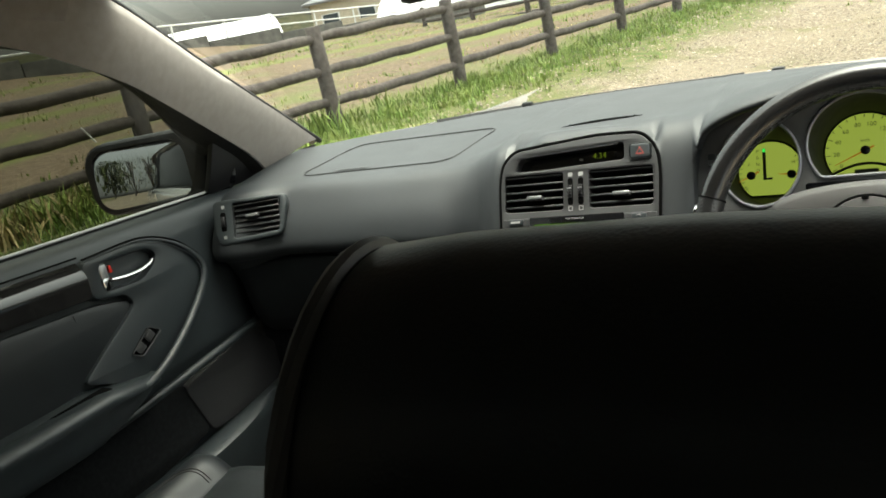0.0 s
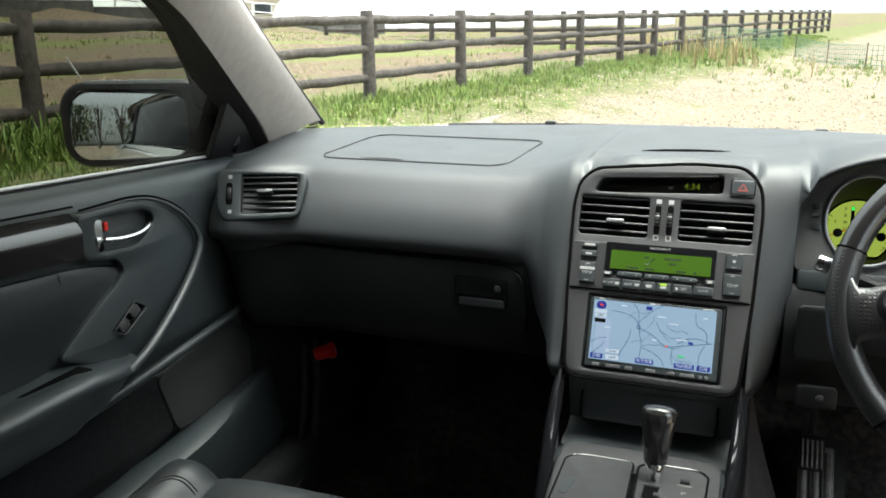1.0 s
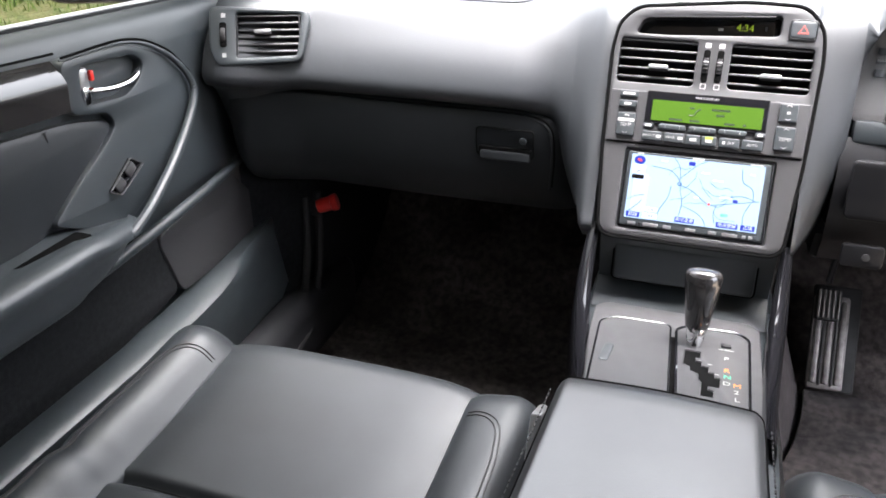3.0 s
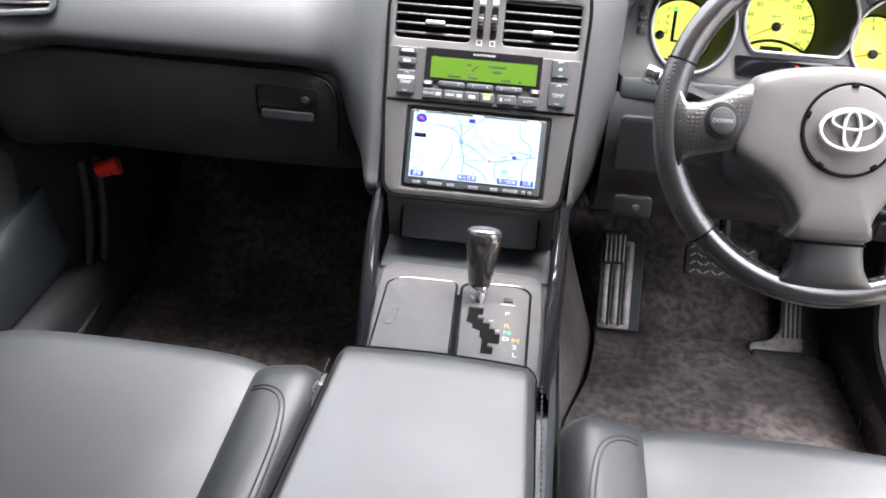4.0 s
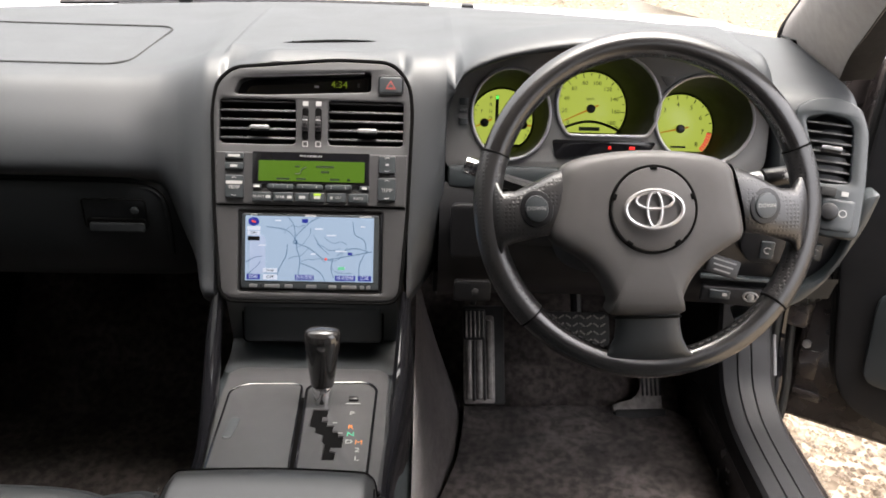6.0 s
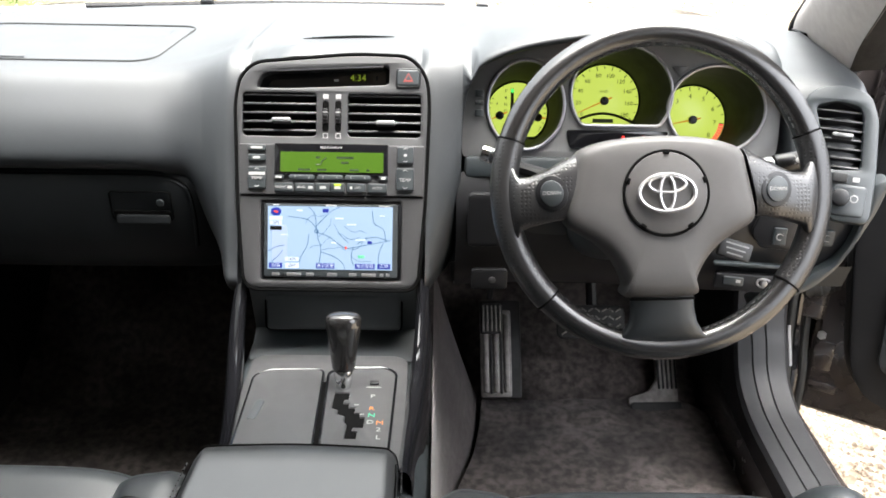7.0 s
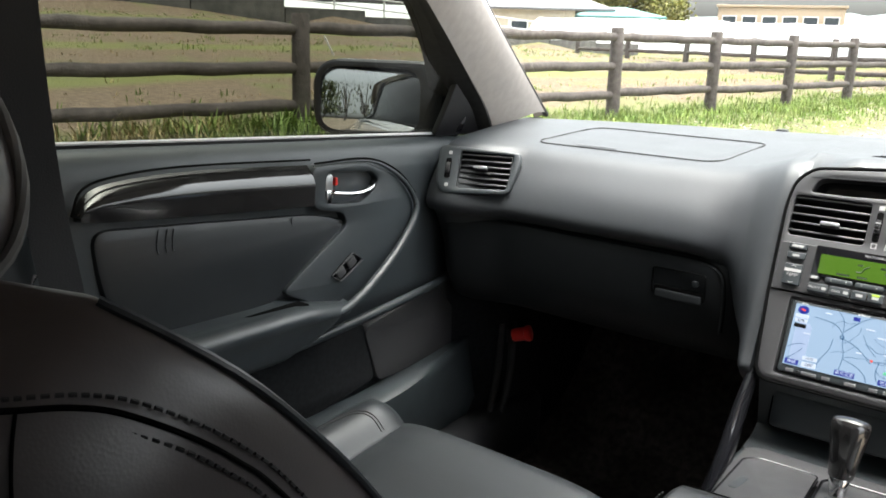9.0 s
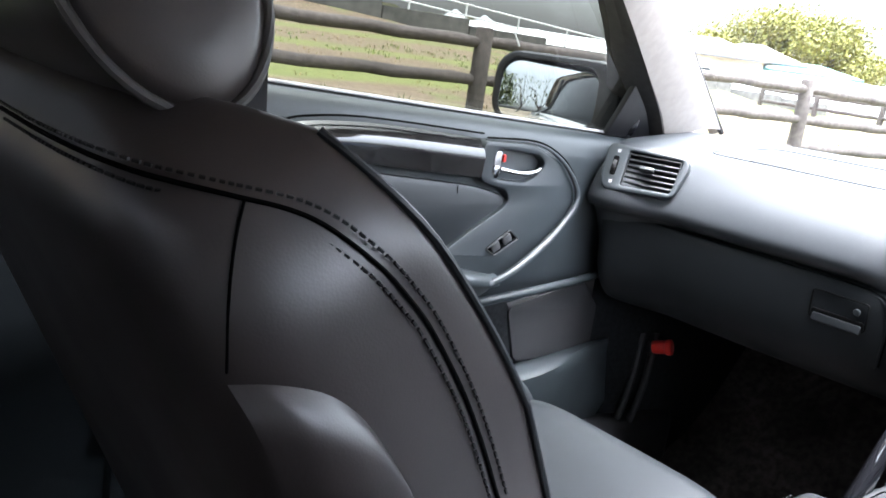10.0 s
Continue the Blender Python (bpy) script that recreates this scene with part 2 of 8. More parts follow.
def rbox(sx, sy, sz, bev=0.004, at=(0, 0, 0), seg=2, bm=None, m=None):
    own = bmesh.new()
    bmesh.ops.create_cube(own, size=1.0, matrix=Matrix.Diagonal((sx, sy, sz, 1)))
    if bev > 0:
        bmesh.ops.bevel(own, geom=own.edges[:], offset=min(bev, 0.49 * min(sx, sy, sz)), segments=seg, profile=0.5, affect="EDGES")
    bmesh.ops.transform(own, matrix=Matrix.Translation(at) @ (m or Matrix.Identity(4)), verts=own.verts)
    return join(bm, own)


def join(bm, own):
    if bm is None:
        return own
    me = bpy.data.meshes.new("join")
    own.to_mesh(me)
    own.free()
    bm.from_mesh(me)
    bpy.data.meshes.remove(me)
    return bm


def cyl(r, h, at=(0, 0, 0), r2=None, seg=24, bev=0.0, m=None, bm=None):
    own = bmesh.new()
    bmesh.ops.create_cone(own, cap_ends=True, segments=seg, radius1=r, radius2=r if r2 is None else r2, depth=h)
    if bev > 0:
        ed = [e for e in own.edges if abs(e.verts[0].co.z - e.verts[1].co.z) < 1e-6]
        bmesh.ops.bevel(own, geom=ed, offset=bev, segments=2, profile=0.5, affect="EDGES")
    bmesh.ops.transform(own, matrix=Matrix.Translation(at) @ (m or Matrix.Identity(4)), verts=own.verts)
    return join(bm, own)


def smooth_path(pts, n):
    """n points along a Catmull-Rom curve."""
    p = [Vector(q) for q in pts]
    p = [p[0] * 2 - p[1]] + p + [p[-1] * 2 - p[-2]]
    out = []
    for k in range(n):
        s = k / (n - 1) * (len(p) - 3)
        i = min(int(s), len(p) - 4)
        t = s - i
        a, b, c, d = p[i : i + 4]
        out.append(0.5 * ((2 * b) + (c - a) * t + (2 * a - 5 * b + 4 * c - d) * t * t + (3 * b - a - 3 * c + d) * t**3))
    return out


def tube(pts, r, seg=8, closed=False, flat=1.0, bm=None, up=(0, 0, 1), radii=None):
    """A round or flattened rod along points."""
    rows, n = [], len(pts)
    p = [Vector(q) for q in pts]
    for i in range(n):
        a, b = p[(i - 1) % n if closed else max(i - 1, 0)], p[(i + 1) % n if closed else min(i + 1, n - 1)]
        d = (b - a).normalized()
        side = d.cross(Vector(up))
        side = side.normalized() if side.length > 1e-4 else d.orthogonal().normalized()
        top = side.cross(d)
        rr = radii[i] if radii else r
        rows.append([p[i] + side * (rr * math.cos(2 * math.pi * k / seg)) + top * (rr * flat * math.sin(2 * math.pi * k / seg)) for k in range(seg)])
    bm = bm or bmesh.new()
    start = len(bm.verts)
    sheet(rows, closed_u=True, closed_v=closed, bm=bm)
    if not closed:
        bm.verts.ensure_lookup_table()
        bm.faces.new([bm.verts[start + k] for k in range(seg)][::-1])
        bm.faces.new([bm.verts[start + (n - 1) * seg + k] for k in range(seg)])
    return bm


def stitches(pts, step=0.006, r=0.0009, bm=None, drop=0.55):
    """A row of thread stitches along points."""
    bm = bm or bmesh.new()
    p = [Vector(q) for q in pts]
    for a, b in zip(p, p[1:]):
        n = max(int((b - a).length / step), 1)
        for k in range(n):
            s, e = a.lerp(b, k / n), a.lerp(b, (k + drop) / n)
            tube([s, e], r, 5, bm=bm)
    return bm


def rounded(w, h, r, n=5, at=(0, 0)):
    """The outline of a rounded rectangle."""
    out = []
    for cx, cy, a0 in ((w / 2 - r, h / 2 - r, 0), (-w / 2 + r, h / 2 - r, 90), (-w / 2 + r, -h / 2 + r, 180), (w / 2 - r, -h / 2 + r, 270)):
        for k in range(n + 1):
            a = radians(a0 + 90 * k / n)
            out.append((at[0] + cx + r * math.cos(a), at[1] + cy + r * math.sin(a)))
    return out


def ring(r, n=40, at=(0, 0), sy=1.0):
    return [(at[0] + r * math.cos(2 * math.pi * k / n), at[1] + r * sy * math.sin(2 * math.pi * k / n)) for k in range(n)]


def cut_corners(pts, r, n=5):
    """Rounds the corners of a closed outline."""
    out, k = [], len(pts)
    for i in range(k):
        a, b, c = Vector(pts[i - 1]), Vector(pts[i]), Vector(pts[(i + 1) % k])
        rr = min(r, 0.45 * (a - b).length, 0.45 * (c - b).length)
        p, q = b + (a - b).normalized() * rr, b + (c - b).normalized() * rr
        for j in range(n + 1):
            t = j / n
            out.append(tuple(p * (1 - t) ** 2 + b * 2 * t * (1 - t) + q * t * t))
    return out


def plate(outline, depth, bev=0.0015, holes=(), name="plate"):
    """A flat piece with holes in the local x-z plane, its front at y = 0 and its back at y = depth. Returns a bmesh."""
    cu = bpy.data.curves.new(name, "CURVE")
    cu.dimensions, cu.fill_mode = "2D", "BOTH"
    cu.extrude, cu.bevel_depth, cu.bevel_resolution = max(depth / 2 - bev, 1e-5), bev, 1
    for loop in (outline, *holes):
        sp = cu.splines.new("POLY")
        sp.points.add(len(loop) - 1)
        for pt, (x, z) in zip(sp.points, loop):
            pt.co = (x, z, 0, 1)
        sp.use_cyclic_u = True
    cu.offset = -bev
    ob = bpy.data.objects.new(name, cu)
    scene.collection.objects.link(ob)
    dg = bpy.context.evaluated_depsgraph_get()
    me = bpy.data.meshes.new_from_object(ob.evaluated_get(dg))
    bpy.data.objects.remove(ob)
    bpy.data.curves.remove(cu)
    bm = bmesh.new()
    bm.from_mesh(me)
    bpy.data.meshes.remove(me)
    bmesh.ops.remove_doubles(bm, verts=bm.verts, dist=1e-6)
    bmesh.ops.transform(bm, matrix=Matrix(((1, 0, 0, 0), (0, 0, -1, depth / 2), (0, 1, 0, 0), (0, 0, 0, 1))), verts=bm.verts)
    return bm


def lettering(name, text, size, mat, parent, m, align="CENTER", label=""):
    """Printed characters in the local x-z plane."""
    cu = bpy.data.curves.new(name, "FONT")
    cu.body, cu.size, cu.align_x, cu.align_y, cu.extrude = text, size, align, "CENTER", 0.0001
    cu.resolution_u = 2
    ob = bpy.data.objects.new(name, cu)
    scene.collection.objects.link(ob)
    me = bpy.data.meshes.new_from_object(ob.evaluated_get(bpy.context.evaluated_depsgraph_get()))
    bpy.data.objects.remove(ob)
    bpy.data.curves.remove(cu)
    me.name = name
    me.materials.clear()
    me.materials.append(mat)
    me.transform(Matrix(((1, 0, 0, 0), (0, 0, -1, 0), (0, 1, 0, 0), (0, 0, 0, 1))))
    return part(name, me, mat, parent, label, m)


def at(m, x, y, z, rx=0, ry=0, rz=0):
    return m @ pose(x, y, z, rx, ry, rz)


def frame_of(origin, right, up):
    """A pose with local x to the right, z up and y into the surface."""
    x, z = Vector(right).normalized(), Vector(up).normalized()
    y = z.cross(x).normalized()
    z = x.cross(y)
    return Matrix.Translation(origin) @ Matrix((x, y, z)).transposed().to_4x4()


def interp(keys, x):
    """Values between keyed rows (x, points) along smooth curves that do not overshoot."""
    if x <= keys[0][0]:
        return keys[0][1]
    if x >= keys[-1][0]:
        return keys[-1][1]
    i = max(k for k in range(len(keys) - 1) if keys[k][0] <= x)
    x0, x1 = keys[i][0], keys[i + 1][0]
    h, t = x1 - x0, (x - x0) / (x1 - x0)

    def rate(k, j, c):
        if k == 0 or k == len(keys) - 1:
            return 0.0
        a = (keys[k][1][j][c] - keys[k - 1][1][j][c]) / (keys[k][0] - keys[k - 1][0])
        b = (keys[k + 1][1][j][c] - keys[k][1][j][c]) / (keys[k + 1][0] - keys[k][0])
        return 2 * a * b / (a + b) if a * b > 0 else 0.0

    out = []
    for j in range(len(keys[i][1])):
        p = []
        for c in (0, 1):
            u, w = keys[i][1][j][c], keys[i + 1][1][j][c]
            m0, m1 = rate(i, j, c) * h, rate(i + 1, j, c) * h
            p.append((2 * t**3 - 3 * t * t + 1) * u + (t**3 - 2 * t * t + t) * m0 + (3 * t * t - 2 * t**3) * w + (t**3 - t * t) * m1)
        out.append(tuple(p))
    return out


# ---- outside: gravel yard, verge, fence, field ----
F0, FDIR, FLEFT, FSTEP = Vector((-5.1, 1.4)), Vector((0.182, 0.983)), Vector((-0.983, 0.182)), 2.0


def beyond(x, y):
    """How far a place lies past the fence line."""
    return (Vector((x, y)) - F0).dot(FLEFT)


def ground_z(x, y):
    d = beyond(x, y)
    s = min(max((d + 3.0) / 3.0, 0), 1)
    z = 0.3 * s * s * (3 - 2 * s)
    if d > 0:
        rise = wall_foot((Vector((x, y)) - F0).dot(FDIR))
        z += (rise - 0.3) * min(d / 17, 1)
        if d > 17.1:
            z += 0.5 * min(max((34 - (Vector((x, y)) - F0).dot(FDIR)) / 10, 0), 1)
    return z


def wall_foot(s):
    """The field climbs towards the retaining wall, most at its near end."""
    return min(max(1.41 - 0.063 * (s - 11.7), 0.45), 1.6)


def ground_material():
    mat = bpy.data.materials.new("gravel_grass_field")
    mat.use_nodes = True
    nt = mat.node_tree
    b = nt.nodes["Principled BSDF"]
    b.inputs["Roughness"].default_value = 0.95
    b.inputs["Specular IOR Level"].default_value = 0.2
    pos = nt.nodes.new("ShaderNodeTexCoord").outputs["Object"]

    def noise(scale, detail=5):
        n = nt.nodes.new("ShaderNodeTexNoise")
        n.inputs["Scale"].default_value, n.inputs["Detail"].default_value = scale, detail
        nt.links.new(pos, n.inputs["Vector"])
        return n.outputs["Fac"]

    def span(value, lo, hi, a=0.0, z=1.0):
        n = nt.nodes.new("ShaderNodeMapRange")
        for key, v in (("From Min", lo), ("From Max", hi), ("To Min", a), ("To Max", z)):
            n.inputs[key].default_value = v
        nt.links.new(value, n.inputs["Value"])
        return n.outputs["Result"]

    def blend(fac, a, c):
        n = nt.nodes.new("ShaderNodeMix")
        n.data_type = "RGBA"
        nt.links.new(fac, n.inputs["Factor"])
        for key, v in (("A", a), ("B", c)):
            if isinstance(v, tuple):
                n.inputs[key].default_value = (*v, 1)
            else:
                nt.links.new(v, n.inputs[key])
        return n.outputs["Result"]

    vor = nt.nodes.new("ShaderNodeTexVoronoi")
    vor.inputs["Scale"].default_value = 38
    nt.links.new(pos, vor.inputs["Vector"])
    sep = nt.nodes.new("ShaderNodeSeparateColor")
    nt.links.new(vor.outputs["Color"], sep.inputs["Color"])
    stone = blend(span(sep.outputs["Red"], 0, 1), (0.10, 0.078, 0.057), (0.30, 0.25, 0.185))
    gravel = blend(span(noise(0.7), 0.4, 0.65), stone, (0.225, 0.185, 0.135))
    dot = nt.nodes.new("ShaderNodeVectorMath")
    dot.operation = "DOT_PRODUCT"
    nt.links.new(pos, dot.inputs[0])
    dot.inputs[1].default_value = (FLEFT.x, FLEFT.y, 0)
    off = nt.nodes.new("ShaderNodeMath")
    off.operation = "SUBTRACT"
    nt.links.new(dot.outputs["Value"], off.inputs[0])
    off.inputs[1].default_value = F0.dot(FLEFT)
    wob = nt.nodes.new("ShaderNodeMath")
    wob.operation = "MULTIPLY_ADD"
    nt.links.new(noise(1.3), wob.inputs[0])
    wob.inputs[1].default_value = 1.6
    nt.links.new(off.outputs[0], wob.inputs[2])
    d = wob.outputs[0]
    grass = blend(span(noise(9), 0.35, 0.65), (0.08, 0.105, 0.03), (0.16, 0.145, 0.07))
    soil = blend(span(noise(14), 0.4, 0.62), (0.10, 0.073, 0.048), (0.17, 0.13, 0.09))
    wave = nt.nodes.new("ShaderNodeTexWave")
    wave.inputs["Scale"].default_value, wave.inputs["Distortion"].default_value = 0.09, 3.0
    rot = nt.nodes.new("ShaderNodeMapping")
    rot.inputs["Rotation"].default_value = (0, 0, radians(10.5))
    nt.links.new(pos, rot.inputs["Vector"])
    nt.links.new(rot.outputs[0], wave.inputs["Vector"])
    field = blend(span(wave.outputs["Fac"], 0.72, 0.9), soil, (0.125, 0.135, 0.045))
    c = blend(span(d, -1.1, -0.6), gravel, grass)
    c = blend(span(d, 1.2, 1.9), c, field)
    worn = blend(span(noise(0.9, 6), 0.55, 0.68), c, (0.115, 0.12, 0.05))
    edge = span(d, -3.2, -1.0)
    c = blend(edge, c, worn)
    nt.links.new(c, b.inputs["Base Color"])
    bp = nt.nodes.new("ShaderNodeBump")
    bp.inputs["Strength"].default_value, bp.inputs["Distance"].default_value = 0.8, 0.02
    nt.links.new(vor.outputs["Distance"], bp.inputs["Height"])
    nt.links.new(bp.outputs["Normal"], b.inputs["Normal"])
    return mat


def steps(lo, hi, near, grow):
    out, d = [0.0], near
    while out[-1] < hi:
        out.append(out[-1] + d)
        d *= grow
    neg, d = [], near
    p = 0.0
    while p > lo:
        p -= d
        neg.append(p)
        d *= grow
    return neg[::-1] + out


def make_ground():
    xs, ys = steps(-1500, 1500, 0.4, 1.07), steps(-1500, 2500, 0.4, 1.07)
    bm = sheet([[(x, y, ground_z(x, y)) for x in xs] for y in ys])
    ob = solo("ground", bm, ground_material(), "pale gravel yard with a grass verge and a ploughed field", "ground", kind="structure")
    return ob


make_ground()


def blades(name, spots, mat, label, tall=(0.1, 0.3), n=6, lean=0.5, wide=0.008, seed=1):
    """Tufts of blades as one mesh."""
    rnd = random.Random(seed)
    verts, faces = [], []
    for x, y, k in spots:
        z = ground_z(x, y) - 0.02
        for _ in range(n):
            a, h, l = rnd.uniform(0, 6.283), rnd.uniform(*tall) * k, rnd.uniform(0.1, lean)
            bx, by = x + rnd.gauss(0, 0.05), y + rnd.gauss(0, 0.05)
            dx, dy = math.cos(a), math.sin(a)
            w = wide * rnd.uniform(0.6, 1.4)
            i = len(verts)
            verts += [(bx - dy * w, by + dx * w, z), (bx + dy * w, by - dx * w, z),
                      (bx + dx * h * l * 0.4 + dy * w * 0.8, by + dy * h * l * 0.4 - dx * w * 0.8, z + h * 0.65),
                      (bx + dx * h * l * 0.4 - dy * w * 0.8, by + dy * h * l * 0.4 + dx * w * 0.8, z + h * 0.65),
                      (bx + dx * h * l, by + dy * h * l, z + h)]
            faces += [(i, i + 1, i + 2, i + 3), (i + 3, i + 2, i + 4)]
    me = bpy.data.meshes.new(name)
    me.from_pydata(verts, [], faces)
    me.materials.append(mat)
    ob = solo(name, me, mat, label, "grass", kind="stuff")
    return ob


def leaf_material(name, a, b):
    mat = material(name, a, 0.6, spec=0.3, var=0.5, scale=5, tint=b)
    nt = mat.node_tree
    bsdf = nt.nodes["Principled BSDF"]
    geo = nt.nodes.new("ShaderNodeNewGeometry")
    hsv = nt.nodes.new("ShaderNodeHueSaturation")
    rng = nt.nodes.new("ShaderNodeMapRange")
    rng.inputs["To Min"].default_value, rng.inputs["To Max"].default_value = 0.6, 1.5
    nt.links.new(geo.outputs["Random Per Island"], rng.inputs["Value"])
    nt.links.new(rng.outputs["Result"], hsv.inputs["Value"])
    src = bsdf.inputs["Base Color"].links[0].from_socket
    nt.links.new(src, hsv.inputs["Color"])
    nt.links.new(hsv.outputs["Color"], bsdf.inputs["Base Color"])
    return mat


M_GRASS = leaf_material("spring_grass", (0.105, 0.18, 0.028), (0.18, 0.215, 0.055))
M_WEED = leaf_material("leafy_weeds", (0.1, 0.165, 0.03), (0.17, 0.21, 0.055))
M_STRAW = leaf_material("dry_grass", (0.36, 0.28, 0.14), (0.25, 0.2, 0.1))
M_LEAF = leaf_material("tree_leaves", (0.1, 0.12, 0.02), (0.2, 0.17, 0.04))
M_LEAF_DARK = leaf_material("hedge_leaves", (0.045, 0.065, 0.022), (0.09, 0.1, 0.035))
rnd = random.Random(4)


def along(s, d):
    p = F0 + FDIR * s + FLEFT * d
    return p.x, p.y


spots = []
for _ in range(5200):
    s = rnd.uniform(-6, 34)
    d = rnd.gauss(-0.35, 0.42)
    spots.append((*along(s, d), rnd.uniform(0.5, 1.25)))
blades("verge_grass", spots, M_GRASS, "bright green spring grass along the fence", (0.03, 0.13), 14, 0.8, 0.0045)
blades("dry_grass", [(*along(rnd.gauss(0.85, 0.4), rnd.gauss(-0.1, 0.14)), rnd.uniform(0.6, 1.2)) for _ in range(120)], M_STRAW, "dry straw-coloured grass tufts below the fence", (0.12, 0.27), 7, 1.1, 0.007, seed=2)
blades("weeds", [(*along(rnd.gauss(2.1, 0.85), rnd.gauss(-0.05, 0.2)), rnd.uniform(0.6, 1.4)) for _ in range(420)], M_WEED, "green leafy weeds below the fence", (0.06, 0.25), 14, 0.9, 0.008, seed=3)
spots = []
for _ in range(5200):
    s, d = rnd.uniform(-10, 46), rnd.uniform(0.6, 18)
    if math.sin(d * 0.95 + 0.6 * math.sin(s * 0.25)) > 0.35:
        spots.append((*along(s, d), rnd.uniform(0.5, 1.0)))
blades("field_grass", spots, M_GRASS, "patchy green strips in the ploughed field", (0.05, 0.13), 5, seed=5)
blades("field_stubble", [(*along(rnd.uniform(-10, 40), rnd.uniform(0.4, 16)), rnd.uniform(0.5, 1.1)) for _ in range(2600)], M_STRAW, "pale stubble scattered over the ploughed field", (0.03, 0.09), 4, 0.9, seed=6)


def stones(name, label, n, xr, yr, size, seed, tones):
    r = random.Random(seed)
    verts, faces = [], []
    base = [(1, 0, 0), (-1, 0, 0), (0, 1, 0), (0, -1, 0), (0, 0, 1), (0, 0, -1)]
    tri = [(0, 2, 4), (2, 1, 4), (1, 3, 4), (3, 0, 4), (2, 0, 5), (1, 2, 5), (3, 1, 5), (0, 3, 5)]
    for _ in range(n):
        x, y, s = r.uniform(*xr), r.uniform(*yr), size * r.uniform(0.5, 1.4)
        a, i = r.uniform(0, 6.3), len(verts)
        for p in base:
            q = [p[0] * s * r.uniform(0.7, 1.2), p[1] * s * r.uniform(0.6, 1.0), p[2] * s * r.uniform(0.4, 0.8)]
            verts.append((x + q[0] * math.cos(a) - q[1] * math.sin(a), y + q[0] * math.sin(a) + q[1] * math.cos(a), ground_z(x, y) + q[2] + s * 0.25))
        faces += [tuple(i + k for k in t) for t in tri]
    me = bpy.data.meshes.new(name)
    me.from_pydata(verts, [], faces)
    mat = leaf_material("pebble_stone", *tones)
    mat.node_tree.nodes["Principled BSDF"].inputs["Roughness"].default_value = 0.8
    me.materials.append(mat)
    return solo(name, me, mat, label, "gravel", kind="stuff")


stones("gravel", "loose round tan and grey pebbles", 15000, (0.78, 2.0), (-0.6, 1.4), 0.0075, 7, ((0.22, 0.18, 0.135), (0.1, 0.075, 0.055)))
stones("far_gravel", "loose pale pebbles on the yard", 16000, (-3.5, 6.0), (2.6, 16.0), 0.016, 8, ((0.36, 0.31, 0.25), (0.2, 0.155, 0.115)))

M_LOG = material("dark_log_wood", (0.045, 0.036, 0.032), 0.85, var=0.5, scale=18, bump=0.9, bump_scale=60, tint=(0.09, 0.075, 0.068), big=0.3)


def fence(name, label, start, step_v, count, z, post_h, rails, r_post, r_rail, seed):
    """Round posts with three rails let in between them."""
    rr = random.Random(seed)
    start, step_v = Vector(start), Vector(step_v)
    f = thing(name, (*start, z), label, "fence")
    post = finish("post", tube([(0, 0, -0.3), (0, 0, post_h * 0.5), (0, 0, post_h - 0.012), (0, 0, post_h)], r_post, 14, up=(1, 0, 0), radii=[r_post * 1.05, r_post, r_post * 0.97, r_post * 0.86]), M_LOG)
    span = step_v.length
    pts = [(k / 8 * span, 0, 0.006 * math.sin(k * 2.1)) for k in range(9)]
    rail = finish("rail", tube(pts, r_rail, 12, radii=[r_rail * (0.8 if k in (0, 8) else 1 + 0.05 * math.sin(k * 3)) for k in range(9)]), M_LOG)
    ang = math.degrees(math.atan2(step_v.y, step_v.x))
    for k in range(count):
        p = start + step_v * k
        part("post", post, M_LOG, f, m=pose(p.x, p.y, z, rr.uniform(-1, 1), rr.uniform(-1, 1), rr.uniform(0, 360)))
        if k < count - 1:
            for h in rails:
                part("rail", rail, M_LOG, f, m=pose(p.x, p.y, z + h + rr.uniform(-0.01, 0.01), 0, rr.uniform(-0.4, 0.4), ang))
    return f


fence("log_fence", "dark weathered log fence with three rails beside the yard", F0 - FDIR * FSTEP * 2, FDIR * FSTEP, 24, 0.3, 0.97, (0.86, 0.56, 0.265), 0.073, 0.048, 11)
fence("field_fence", "dark log fence that divides the field", along(16.5, 0.4), (-1.9, 0.62), 6, 0.32, 0.97, (0.86, 0.56, 0.265), 0.073, 0.048, 12)


def net_fence(points, h, label):
    """A low garden net: stakes, two cords and a grid of strands."""
    n = thing("net_fence", (*points[0], ground_z(*points[0])), label, "fence", group="garden nets")
    grid, stake = bmesh.new(), finish("stake", cyl(0.012, h + 0.3, (0, 0, h / 2 - 0.1), seg=8), M_LOG)
    for (xa, ya), (xb, yb) in zip(points, points[1:]):
        length = math.hypot(xb - xa, yb - ya)
        k = int(length / 0.1)
        for i_ in range(k + 1):
            x, y = xa + (xb - xa) * i_ / k, ya + (yb - ya) * i_ / k
            tube([(x, y, ground_z(x, y)), (x, y, ground_z(x, y) + h)], 0.006, 4, bm=grid, up=(1, 0, 0))
        for j_ in range(6):
            tube([(xa + (xb - xa) * q / 6, ya + (yb - ya) * q / 6, ground_z(xa + (xb - xa) * q / 6, ya + (yb - ya) * q / 6) + h * j_ / 5 - 0.04 * math.sin(math.pi * q / 6)) for q in range(7)], 0.006, 4, bm=grid)
        for q in (0, 0.5):
            x, y = xa + (xb - xa) * q, ya + (yb - ya) * q
            part("stake", stake, M_LOG, n, m=pose(x, y, ground_z(x, y)))
    part("netting", grid, M_NET, n, "pale green netting")


